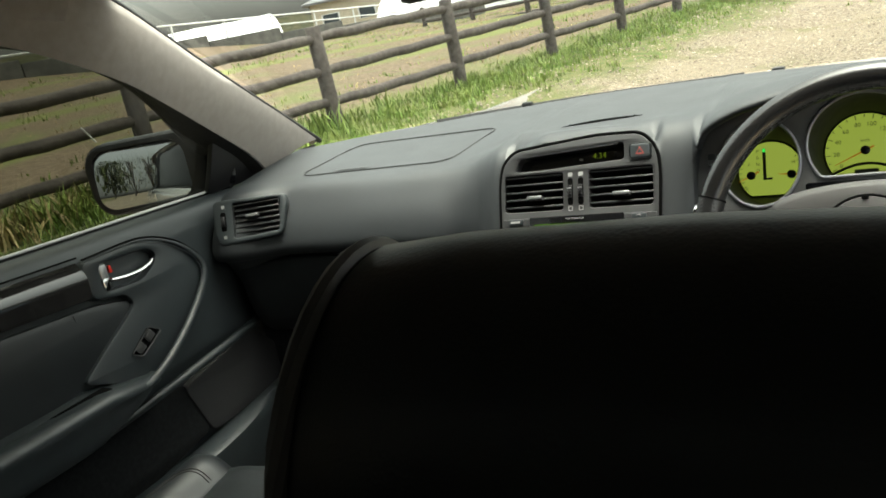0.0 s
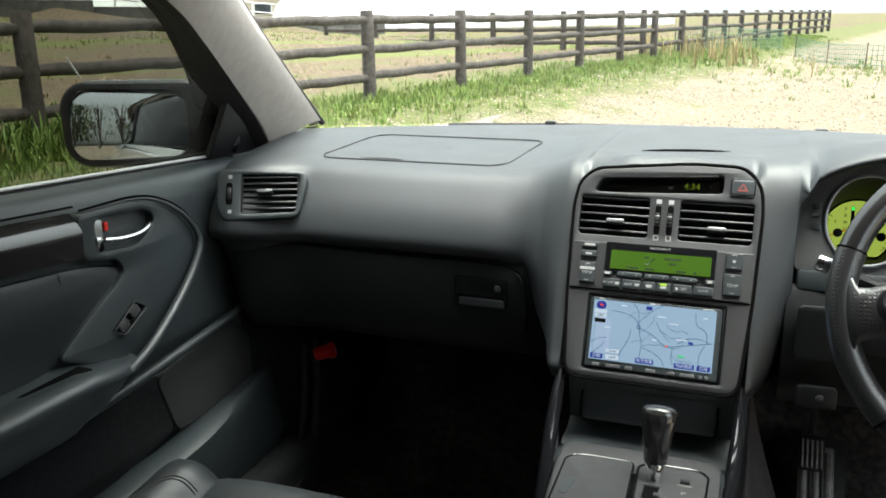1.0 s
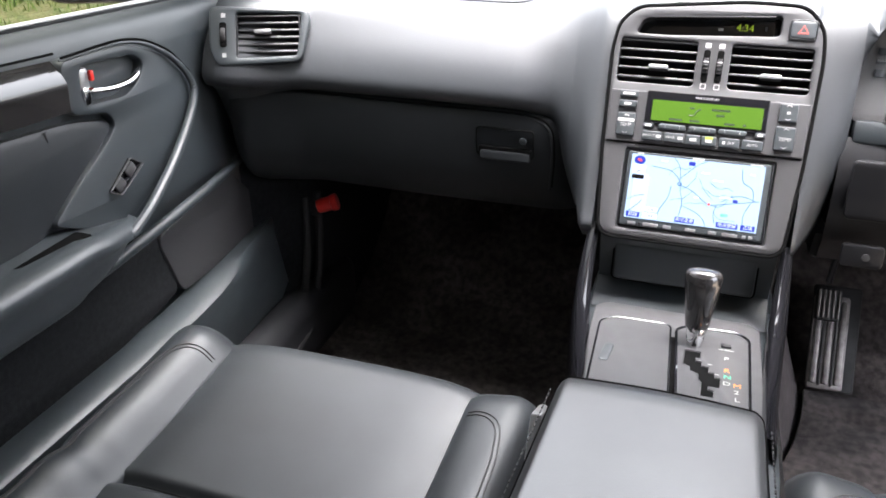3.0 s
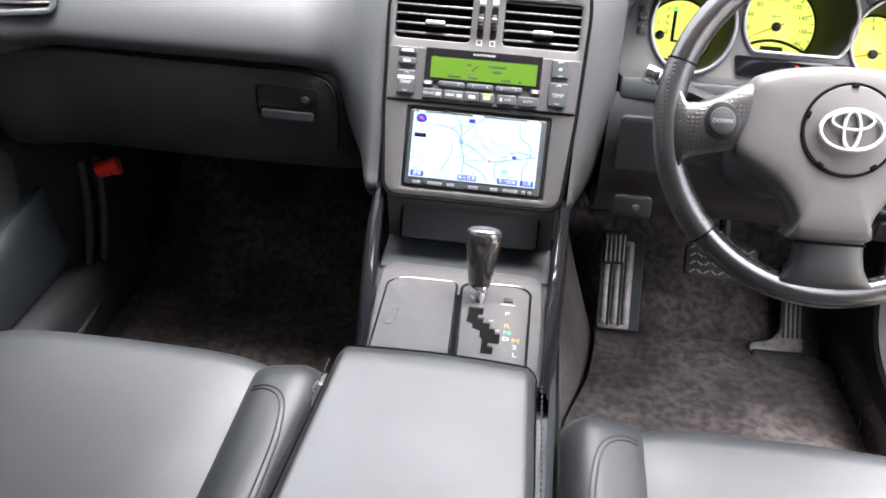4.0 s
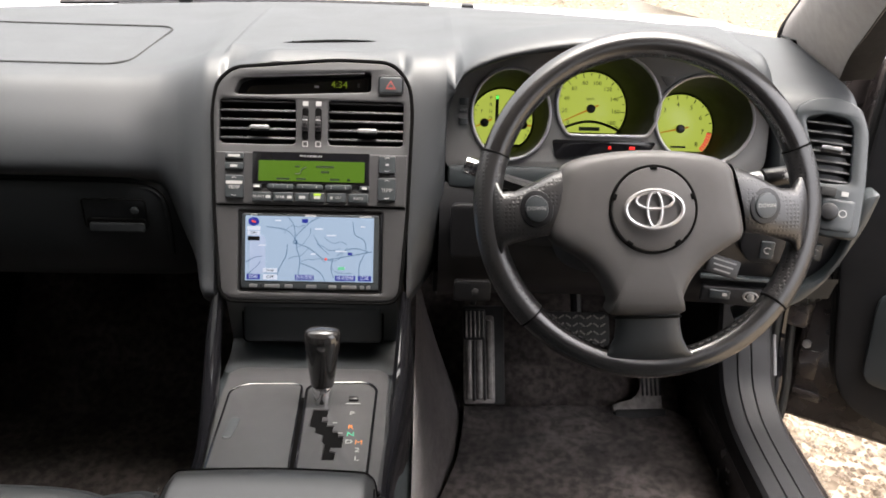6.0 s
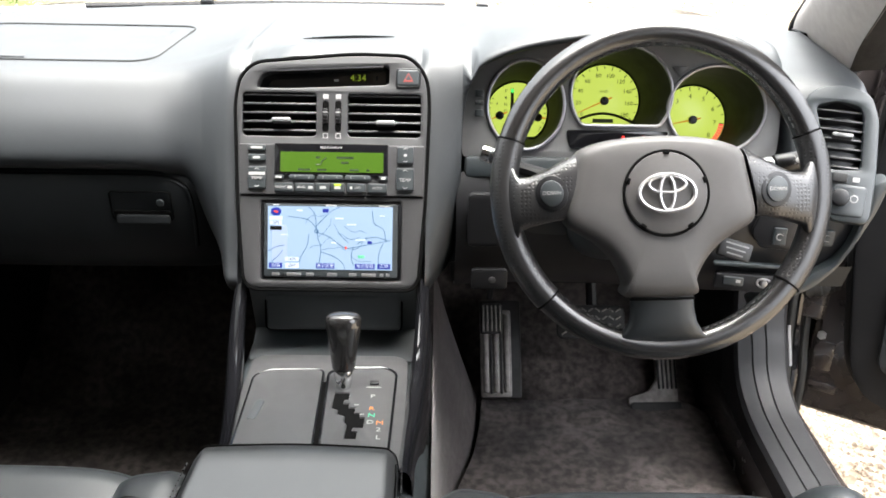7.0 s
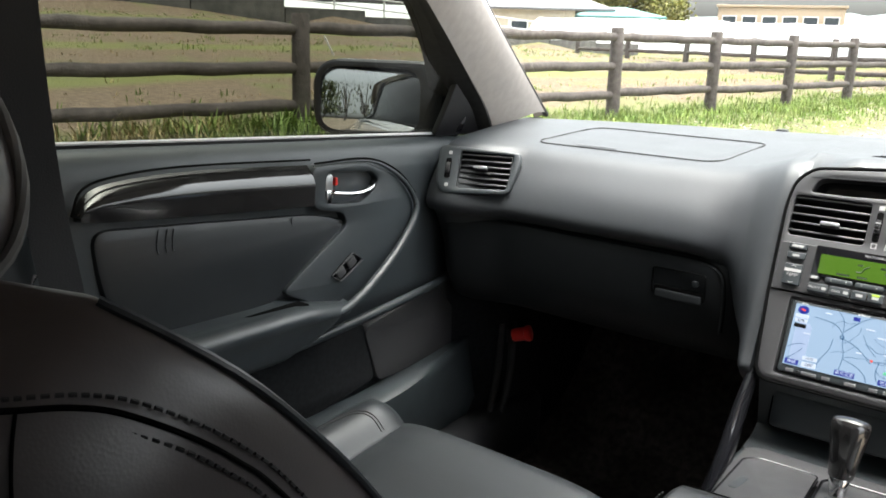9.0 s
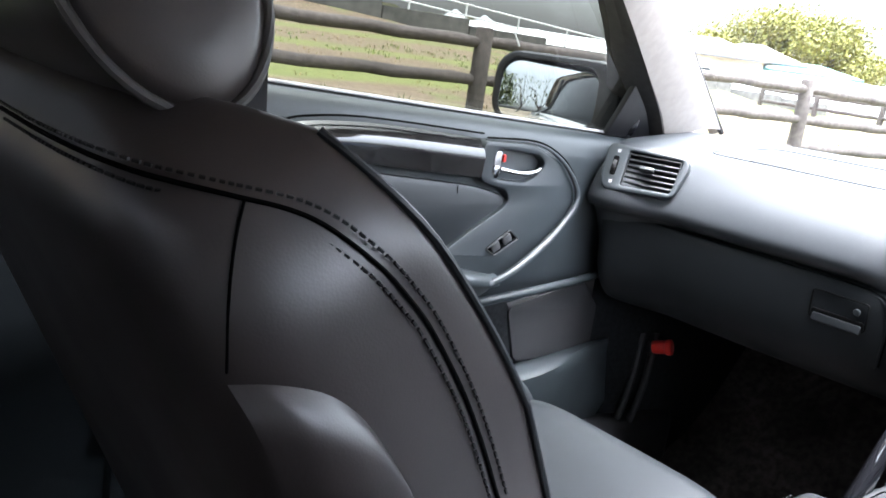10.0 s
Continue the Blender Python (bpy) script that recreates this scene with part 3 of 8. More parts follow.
M_NET = material("green_netting", (0.11, 0.22, 0.17), 0.7, var=0.3, scale=3)
net_fence([(-2.0, 19.5), (-0.9, 21.5), (0.4, 24.0)], 0.55, "low pale green garden net at the end of the yard")
net_fence([(0.7, 22.0), (2.0, 18.6), (4.2, 18.2), (6.5, 19.5)], 0.5, "low pale green garden net beside the track")
blades("dry_reeds", [(rnd.gauss(-1.3, 0.9), rnd.gauss(18.6, 1.4), rnd.uniform(0.6, 1.3)) for _ in range(70)], M_STRAW, "tall pale dry reeds at the fence's turn", (0.25, 0.6), 7, 0.5, 0.008, seed=9)
blades("far_grass", [(rnd.uniform(-2.5, 9), rnd.gauss(18.5, 2.2), rnd.uniform(0.4, 1.1)) for _ in range(900)], M_GRASS, "thin grass across the end of the yard", (0.05, 0.16), 8, 0.8, 0.007, seed=10)
fence("far_corner_fence", "distant dark log fence at the end of the yard", (12.5, 41), (2.0, 0.2), 7, 0.1, 1.0, (0.85, 0.55, 0.27), 0.07, 0.045, 13)


def place(az, dist):
    """A place by its bearing to the left of the car's nose."""
    return 0.18 - dist * math.sin(radians(az)), -1.1 + dist * math.cos(radians(az))


M_CONC = material("stained_concrete", (0.1, 0.095, 0.085), 0.9, var=0.5, scale=3, tint=(0.045, 0.045, 0.04), bump=0.4, bump_scale=20, big=0.3)
M_RAILW = material("white_rail_paint", (0.7, 0.7, 0.7), 0.5, var=0.1, scale=8)
M_FILM = material("greenhouse_film", (0.8, 0.82, 0.83), 0.35, var=0.12, scale=1.5, bump=0.2, bump_scale=6)
M_TILE = material("grey_roof_tile", (0.16, 0.16, 0.17), 0.6, var=0.3, scale=6, bump=0.6, bump_scale=14)
M_TEAL = material("teal_roof_metal", (0.12, 0.28, 0.27), 0.5, var=0.2, scale=6)
M_STUCCO = material("cream_stucco", (0.55, 0.48, 0.38), 0.9, var=0.15, scale=5)
M_TAN = material("tan_cladding", (0.42, 0.33, 0.24), 0.85, var=0.15, scale=4)
M_WIN = material("far_window", (0.04, 0.05, 0.06), 0.15)
M_REDP = material("red_vehicle_paint", (0.5, 0.03, 0.03), 0.35, coat=0.5, var=0.05, scale=4)
M_SILO = material("galvanised_steel", (0.4, 0.41, 0.42), 0.45, metal=0.5, var=0.25, scale=4)


def retaining_wall():
    w = thing("retaining_wall", (*along(0, 17), 0.3), "dark stained concrete retaining wall behind the field", "wall", kind="structure")
    for k in range(-14, 10):
        a, b = along(k * 3, 17), along(k * 3 + 2.97, 17)
        mid = ((a[0] + b[0]) / 2, (a[1] + b[1]) / 2)
        part("wall_panel", rbox(2.97, 0.3, 1.5, 0.02), M_CONC, w, m=pose(*mid, wall_foot(k * 3 + 1.5) - 0.2, 0, 0, 79.5))
    r = thing("guard_rail", (*along(0, 17.2), 1.97), "white pipe guard rail on the retaining wall", "railing")
    post = finish("post", cyl(0.03, 0.75, seg=8), M_RAILW)
    for k in range(-20, 15):
        x, y = along(k * 2, 17.2)
        part("post", post, M_RAILW, r, m=pose(x, y, wall_foot(k * 2) + 0.75))
    for h in (0.75, 1.08):
        part("bar", tube([(*along(k * 2, 17.2), wall_foot(k * 2) + h) for k in range(-20, 15)], 0.025, 8), M_RAILW, r)


retaining_wall()


def hoop_house(x, y, z, turn, length, w, h, mat=M_FILM):
    g = thing("hoop_greenhouse", (x, y, z), "long white film-covered hoop greenhouse", "greenhouse", group="greenhouses beyond the field")
    rows = []
    for k in range(int(length / 2) + 1):
        sag = 0.03 if k % 2 else 0.0
        rows.append([(k * 2 - length / 2, -w / 2 * math.cos(a), (h - sag) * min(1, 1.15 * math.sin(a)) if 0 < a < math.pi else 0) for a in (math.pi * j / 14 for j in range(15))])
    m = pose(x, y, z, 0, 0, turn)
    bm = sheet(rows)
    for row in (rows[0], rows[-1]):
        bm.faces.new([bm.verts.new(p) for p in row])
    part("film_cover", bm, mat, g, m=m)
    rib = finish("rib", tube([(0, -w / 2 * 1.003 * math.cos(a), h * 1.003 * min(1, 1.15 * math.sin(a)) if 0 < a < math.pi else 0) for a in (math.pi * j / 14 for j in range(15))], 0.03, 6, up=(1, 0, 0)), M_RAILW)
    for k in range(0, int(length / 2) + 1, 2):
        part("rib", rib, M_RAILW, g, m=m @ pose(k * 2 - length / 2, 0, 0))
    return g


for k in range(5):
    x, y = place(27.5 - 4.6 * k, 62 + 2 * k)
    hoop_house(x, y, ground_z(x, y) - 0.05, 0, 9, 6, 2.2)
x, y = place(44.3, 46)
hoop_house(x, y, ground_z(x, y) - 0.05, 60, 8, 4.6, 1.7)


def house(name, x, y, z, turn, w, d, h, roof_h, wall, roof, label, windows=5, floors=1):
    hs = thing(name, (x, y, z), label, "house")
    m = pose(x, y, z, 0, 0, turn)
    part("wall", rbox(w, d, h, 0.03, (0, 0, h / 2)), wall, hs, m=m)
    e = 0.6
    bm = bmesh.new()
    lo = [bm.verts.new(p) for p in ((-w / 2 - e, -d / 2 - e, h), (w / 2 + e, -d / 2 - e, h), (w / 2 + e, d / 2 + e, h), (-w / 2 - e, d / 2 + e, h))]
    up = [bm.verts.new(p) for p in ((-w / 2 - e, -d / 2 - e, h + 0.15), (w / 2 + e, -d / 2 - e, h + 0.15), (w / 2 + e, d / 2 + e, h + 0.15), (-w / 2 - e, d / 2 + e, h + 0.15))]
    r = max(w / 2 - d / 2, w * 0.1)
    a, b = bm.verts.new((-r, 0, h + roof_h)), bm.verts.new((r, 0, h + roof_h))
    bm.faces.new(lo)
    for i in range(4):
        bm.faces.new((lo[i], lo[(i + 1) % 4], up[(i + 1) % 4], up[i]))
    for f in ((up[0], up[1], b, a), (up[1], up[2], b), (up[2], up[3], a, b), (up[3], up[0], a)):
        bm.faces.new(f)
    part("roof", bm, roof, hs, m=m)
    for fl in range(floors):
        for k in range(windows):
            wx = (k - (windows - 1) / 2) * w / windows
            wi = part("window", rbox(w / windows * 0.5, 0.08, 0.9, 0.01, (wx, -d / 2 - 0.02, h * (fl + 0.55) / floors)), M_RAILW, hs, m=m)
            part("pane", rbox(w / windows * 0.42, 0.04, 0.78, 0.0, (wx, -d / 2 - 0.06, h * (fl + 0.55) / floors)), M_WIN, wi, m=m)
    return hs


for az, dist, w, d, h, rh, wall, roof, n, lab in (
    (33.0, 74, 9, 7, 3.0, 1.6, M_STUCCO, M_TILE, 3, "cream house with a grey tiled hip roof"),
    (30.2, 80, 8, 7, 3.2, 1.6, M_STUCCO, M_TILE, 3, "pale house with a grey tiled hip roof"),
    (26.6, 78, 7, 6, 2.6, 1.0, M_RAILW, M_TEAL, 2, "small white house with a teal metal roof"),
):
    x, y = place(az, dist)
    house("house", x, y, ground_z(x, y) - 0.05, az, w, d, h, rh, wall, roof, lab, n)
x, y = place(16.6, 100)
hall = thing("hall_building", (x, y, 0.3), "long low tan building with a row of windows", "building")
part("wall", rbox(12.4, 8, 4.6, 0.05, (0, 0, 2.3)), M_TAN, hall, m=pose(x, y, 0.3, 0, 0, 16))
part("roof", rbox(12.8, 8.4, 0.25, 0.03, (0, 0, 4.72)), M_TAN, hall, m=pose(x, y, 0.3, 0, 0, 16))
for k in range(6):
    wi = part("window", rbox(1.5, 0.1, 1.1, 0.02, (-5 + 2.0 * k, -4.03, 3.2)), M_RAILW, hall, m=pose(x, y, 0.3, 0, 0, 16))
    part("pane", rbox(1.3, 0.06, 0.9, 0.0, (-5 + 2.0 * k, -4.09, 3.2)), M_WIN, wi, m=pose(x, y, 0.3, 0, 0, 16))


def silo(x, y, z, r, h):
    s = thing("feed_silo", (x, y, z), "grey galvanised steel silo with a cone roof", "silo", group="silos above the wall")
    m = pose(x, y, z)
    part("tank", cyl(r, h, (0, 0, h / 2)), M_SILO, s, m=m)
    part("roof", cyl(r * 1.05, r * 0.6, (0, 0, h + r * 0.3), r2=0.1), M_SILO, s, m=m)
    for k in range(4):
        part("band", tube([(r * math.cos(a), r * math.sin(a), h * (k + 0.5) / 4) for a in (math.pi * 2 * j / 24 for j in range(24))], 0.03, 6, closed=True), M_SILO, s, m=m)


for az in (49.6, 47.6):
    x, y = place(az, 56)
    silo(x, y, ground_z(x, y) - 0.05, 0.85, 2.3)


def truck(az, dist, turn, cab, box, label, length=5.5):
    x, y = place(az, dist)
    t = thing("parked_truck", (x, y, ground_z(x, y)), label, "truck")
    m = pose(x, y, ground_z(x, y), 0, 0, turn)
    part("cargo_box", rbox(length * 0.7, 1.9, 1.25, 0.05, (-length * 0.15, 0, 1.15)), box, t, m=m)
    c = part("cab", rbox(length * 0.27, 1.8, 1.3, 0.12, (length * 0.36, 0, 1.0)), cab, t, m=m)
    part("window", rbox(length * 0.16, 1.84, 0.45, 0.03, (length * 0.38, 0, 1.3)), M_WIN, c, m=m)
    for wx in (-length * 0.3, length * 0.35):
        for wy in (-0.8, 0.8):
            part("wheel", cyl(0.35, 0.22, (0, 0, 0), bev=0.03, m=Matrix.Rotation(radians(90), 4, "X")), M_RUBBER, t, m=m @ pose(wx, wy, 0.35))


truck(52.0, 60, 140, M_REDP, M_REDP, "red delivery truck parked above the wall", 3.6)
truck(63.0, 60, 150, M_RAILW, M_RAILW, "white box truck parked above the wall", 8.0)
truck(57.0, 62, 150, M_RAILW, M_SILO, "grey and white truck parked above the wall", 5.0)


def tree(x, y, z, h, spread, mat, seed, label, leaves=2600, size=0.3):
    r = random.Random(seed)
    t = thing("tree", (x, y, z), label, "tree")
    bm = tube([(x + 0.1 * math.sin(k), y, z + h * 0.6 * k / 5) for k in range(6)], 0.2, 8, radii=[0.03 * h * (1 - 0.13 * k) for k in range(6)], up=(1, 0, 0))
    tips = []
    for k in range(12):
        a, e = r.uniform(0, 6.3), r.uniform(0.2, 1.2)
        b0 = Vector((x, y, z + h * r.uniform(0.25, 0.55)))
        tip = b0 + Vector((math.cos(a) * math.cos(e), math.sin(a) * math.cos(e), math.sin(e))) * spread * r.uniform(0.6, 1.0)
        tube([b0, b0.lerp(tip, 0.5) + Vector((0, 0, 0.1 * h)), tip], 0.05, 5, radii=[0.012 * h, 0.008 * h, 0.003 * h], bm=bm)
        tips.append(tip)
    part("trunk", bm, M_LOG, t)
    verts, faces = [], []
    for _ in range(leaves):
        c = r.choice(tips) + Vector((r.gauss(0, 1), r.gauss(0, 1), r.gauss(0.2, 0.8))) * spread * 0.26
        s = size * r.uniform(0.5, 1.3)
        n = Vector((r.gauss(0, 1), r.gauss(0, 1), r.gauss(0, 1))).normalized()
        u = n.orthogonal().normalized() * s
        w = n.cross(u) * 0.6
        i = len(verts)
        verts += [c - u, c + w, c + u, c - w]
        faces.append((i, i + 1, i + 2, i + 3))
    me = bpy.data.meshes.new("crown")
    me.from_pydata(verts, [], faces)
    me.materials.append(mat)
    part("crown", me, mat, t)


for k, (az, dist, h) in enumerate(((30.5, 96, 9.5), (28.0, 98, 10.5), (25.6, 96, 9.0), (32.8, 100, 7.0), (23.6, 99, 6.0))):
    x, y = place(az, dist)
    tree(x, y, ground_z(x, y) - 0.1, h, h * 0.42, M_LEAF, 20 + k, "yellow-green broadleaf tree behind the houses", 9000, 0.2)
for k, (x, y, h, n) in enumerate(((0.6, -17, 6.5, 260), (-2.6, -20, 7.5, 320), (4.5, -26, 6.0, 1800), (-8, -24, 7, 900))):
    tree(x, y, ground_z(x, y) - 0.1, h, h * 0.45, M_LEAF_DARK, 60 + k, "nearly bare dark tree behind the car", n, 0.12 if n < 500 else 0.3)


def hill(name, az0, az1, dist, h, seed, mat, label):
    rr = random.Random(seed)
    rows = []
    for k in range(61):
        az = az0 + (az1 - az0) * k / 60
        s = k / 60
        top = h * (0.55 + 0.45 * math.sin(math.pi * s)) * (1 + 0.12 * noise.noise((k * 0.35, seed, 0)) + 0.05 * noise.noise((k * 1.7, seed, 3)))
        row = []
        for j in range(9):
            u = j / 8
            x, y = place(az, dist + 60 * u)
            row.append((x, y, -2 + (top + 2) * math.sin(u * math.pi / 2) + (rr.gauss(0, 0.5) if 0 < j else 0)))
        rows.append(row)
    solo(name, sheet(rows), mat, label, "hill", kind="structure", angle=180)


# Distance haze is painted into the hill's pale blue-grey.
M_HILL = material("haze_tinted_hill", (0.2, 0.235, 0.24), 1.0, spec=0.0, var=0.25, scale=0.05, tint=(0.25, 0.28, 0.28), bump=0.6, bump_scale=0.3)
M_WOODS = material("dark_woods", (0.03, 0.034, 0.02), 1.0, spec=0.0, var=0.6, scale=0.5, tint=(0.06, 0.055, 0.035), bump=1.0, bump_scale=0.8)
hill("backdrop_hill", 36, -20, 420, 17, 3, M_HILL, "wooded hills on the horizon, haze painted into their colour")
hill("backdrop_woods", 95, 36, 130, 9, 9, M_WOODS, "dark wooded slope beyond the field")
# ---- car shell ----
S = frame_of((0, 0, 0.80), (1, 0, 0), (0, 0.395, 0.919))  # centre stack: x right, y into the dash, z up its face


def back_edge(x):
    return 0.53 - 0.2 * (x / 0.72) ** 2


def pad_profile(kind, x):
    b = back_edge(x)
    if kind == "face":
        return [(b, 0.973), (0.30, 0.967), (0.16, 0.953), (0.118, 0.947), (0.094, 0.938), (0.07, 0.913), (0.05, 0.887), (0.037, 0.862), (0.032, 0.842), (0.04, 0.828), (0.055, 0.822), (0.07, 0.80), (0.10, 0.73)]
    if kind == "flank_out":
        return [(b, 0.974), (0.30, 0.972), (0.16, 0.962), (0.118, 0.957), (0.095, 0.948), (0.075, 0.92), (0.062, 0.885), (0.055, 0.85), (0.05, 0.81), (0.05, 0.77), (0.052, 0.73), (0.055, 0.68), (0.075, 0.60)]
    if kind == "flank_in":
        return [(b, 0.975), (0.31, 0.979), (0.17, 0.977), (0.12, 0.975), (0.09, 0.967), (0.068, 0.945), (0.042, 0.895), (0.02, 0.845), (0.0, 0.80), (-0.018, 0.757), (-0.033, 0.722), (-0.042, 0.70), (-0.02, 0.678)]
    if kind == "brow":
        e = 0.978 - 0.024 * min(1, abs(x) / 0.114) ** 5 - (0.008 if x < -0.05 else 0)
        ye = (e - 0.80) * 0.43
        return [(b, 0.975), (0.31, 0.982), (0.17, 0.983), (0.125, 0.983), (ye + 0.022, e + 0.009), (ye - 0.002, e), (ye + 0.006, e - 0.006), (0.12, 0.93), (0.12, 0.88), (0.12, 0.8), (0.12, 0.74), (0.12, 0.70), (0.12, 0.66)]


def shift(profile, dy, dz=0.0, n=12):
    return [profile[0]] + [(y + dy, z + dz) for y, z in profile[1:]]


def hood_profile(x, z, low=0.815, face=0.045):
    b = back_edge(x)
    return [(b, 0.976), (0.32, 0.991), (0.2, max(0.5 * (z + 1.0), 0.99)), (0.12, max(z + 0.006, 0.987)), (0.062, z + 0.002), (0.048, z - 0.008), (0.075, z - 0.016), (0.2, z - 0.03), (0.235, 0.87), (0.12, low + 0.02), (face, low), (face - 0.02, low - 0.05), (0.06, low - 0.13)]


PAD_KEYS = [
    (-0.742, shift(pad_profile("face", -0.74), 0.10, 0.0)),
    (-0.736, shift(pad_profile("face", -0.73), 0.0, 0.003)),
    (-0.726, shift(pad_profile("face", -0.72), -0.04, 0.004)),
    (-0.70, shift(pad_profile("face", -0.70), -0.047, 0.004)),
    (-0.58, pad_profile("face", -0.58)),
    (-0.26, pad_profile("face", -0.26)),
    (-0.205, [(back_edge(-0.2), 0.974), (0.30, 0.970), (0.16, 0.958), (0.118, 0.952), (0.095, 0.942), (0.073, 0.916), (0.057, 0.886), (0.047, 0.860), (0.044, 0.835), (0.052, 0.815), (0.072, 0.79), (0.10, 0.76), (0.14, 0.71)]),
    (-0.178, [(back_edge(-0.18), 0.974), (0.30, 0.973), (0.16, 0.964), (0.118, 0.960), (0.094, 0.950), (0.073, 0.922), (0.056, 0.886), (0.044, 0.852), (0.036, 0.815), (0.036, 0.78), (0.046, 0.745), (0.07, 0.715), (0.11, 0.67)]),
    (-0.155, [(back_edge(-0.155), 0.975), (0.305, 0.977), (0.165, 0.971), (0.12, 0.969), (0.092, 0.960), (0.07, 0.934), (0.047, 0.89), (0.029, 0.848), (0.014, 0.806), (0.006, 0.766), (0.004, 0.733), (0.014, 0.708), (0.05, 0.675)]),
    (-0.138, pad_profile("flank_in", -0.138)),
    (-0.124, pad_profile("flank_in", -0.124)),
    (-0.114, pad_profile("brow", -0.114)),
    (-0.105, pad_profile("brow", -0.105)),
    (-0.09, pad_profile("brow", -0.09)),
    (-0.05, pad_profile("brow", -0.05)),
    (0.0, pad_profile("brow", 0.0)),
    (0.09, pad_profile("brow", 0.09)),
    (0.105, pad_profile("brow", 0.105)),
    (0.114, pad_profile("brow", 0.114)),
    (0.124, [(back_edge(0.124), 0.975), (0.31, 0.982), (0.17, 0.983), (0.12, 0.982), (0.09, 0.973), (0.068, 0.948), (0.042, 0.895), (0.02, 0.845), (0.0, 0.80), (-0.018, 0.757), (-0.033, 0.722), (-0.042, 0.70), (-0.02, 0.678)]),
    (0.137, [(back_edge(0.137), 0.975), (0.31, 0.983), (0.175, 0.984), (0.12, 0.983), (0.09, 0.974), (0.068, 0.948), (0.043, 0.896), (0.022, 0.847), (0.005, 0.803), (-0.009, 0.763), (-0.016, 0.730), (-0.012, 0.703), (0.02, 0.675)]),
    (0.155, [(back_edge(0.155), 0.976), (0.32, 0.985), (0.185, 0.986), (0.12, 0.984), (0.09, 0.975), (0.067, 0.949), (0.046, 0.9), (0.031, 0.855), (0.02, 0.815), (0.014, 0.78), (0.018, 0.745), (0.036, 0.712), (0.08, 0.67)]),
    (0.170, [(back_edge(0.172), 0.976), (0.32, 0.987), (0.2, 0.988), (0.12, 0.986), (0.088, 0.976), (0.066, 0.951), (0.051, 0.91), (0.041, 0.865), (0.036, 0.83), (0.036, 0.80), (0.044, 0.77), (0.066, 0.735), (0.11, 0.69)]),
    (0.181, hood_profile(0.181, 0.960)),
    (0.19, hood_profile(0.19, 0.978)),
    (0.215, hood_profile(0.215, 0.993)),
    (0.25, hood_profile(0.25, 1.005)),
    (0.30, hood_profile(0.30, 1.015)),
    (0.34, hood_profile(0.34, 1.02)),
    (0.42, hood_profile(0.42, 1.021)),
    (0.50, hood_profile(0.50, 1.010)),
    (0.55, hood_profile(0.55, 0.991)),
    (0.58, hood_profile(0.58, 0.965)),
    (0.597, hood_profile(0.597, 0.945)),
    (0.612, shift(pad_profile("face", 0.62), 0.0, 0.0)),
    (0.68, shift(pad_profile("face", 0.68), -0.035, 0.006)),
    (0.70, shift(pad_profile("face", 0.70), -0.035, 0.006)),
    (0.716, shift(pad_profile("face", 0.72), -0.005, 0.004)),
    (0.726, shift(pad_profile("face", 0.74), 0.09, 0.0)),
]

dash = thing("dashboard", (0, 0.2, 0.6), "charcoal vinyl dashboard of a right-hand-drive saloon", "dashboard")


def make_pad():
    xs = sorted({round(-0.742 + 1.468 * k / 140, 4) for k in range(141)} | {k for k, _ in PAD_KEYS} | {-0.118, 0.118, -0.131, 0.131, 0.187})
    rows = []
    for x in xs:
        prof = interp(PAD_KEYS, x)
        rows.append([(x, p.x, p.y) for p in smooth_path([Vector((y, z, 0)) for y, z in prof], 49)])
    return sheet(rows)


part("dash_pad", make_pad(), M_PAD, dash, "soft charcoal vinyl pad", angle=60)


def pad_top(x, y):
    prof = smooth_path([Vector((a, b, 0)) for a, b in interp(PAD_KEYS, x)], 121)
    best = min(prof[:50], key=lambda p: abs(p.x - y))
    return Vector((x, y, best.y))


# grooves on the pad: the air bag lid, the defroster slot, the glove box line
lid_outline = cut_corners([(-0.60, 0.14), (-0.56, 0.315), (-0.235, 0.315), (-0.262, 0.14)], 0.035, 6)
part("airbag_lid_seam", tube([pad_top(x, y) + Vector((0, 0, 0.0006)) for x, y in lid_outline], 0.0015, 6, closed=True), M_RUBBER, dash)
part("airbag_lid", sheet([[pad_top(-0.43 + (a - 0.5) * (0.30 + 0.02 * b), 0.155 + 0.145 * b) + Vector((0, 0, 0.0003)) for a in [k / 12 for k in range(13)]] for b in [k / 6 for k in range(7)]]), M_PAD, dash, "smooth passenger air bag lid", angle=60)
part("lid_marking", rbox(0.075, 0.006, 0.0004, 0, pad_top(-0.48, 0.152) + Vector((0, 0, 0.002))), M_PANEL, dash)
slot = [pad_top(-0.05 + 0.125 * k / 10, 0.153 + 0.024 * k / 10 + 0.004 * math.sin(math.pi * k / 10)) for k in range(11)]
part("defroster_slot", tube([p + Vector((0, 0, 0.001)) for p in slot], 0.004, 8, flat=0.5, radii=[0.0006 + 0.0038 * math.sin(math.pi * k / 10) for k in range(11)]), M_GAP, dash)
for k in range(9):
    s0 = slot[k + 1] + Vector((-0.0, 0, 0.0024))
    part("slot_rib", rbox(0.0012, 0.006, 0.002, 0, s0), M_PLASTIC, dash)


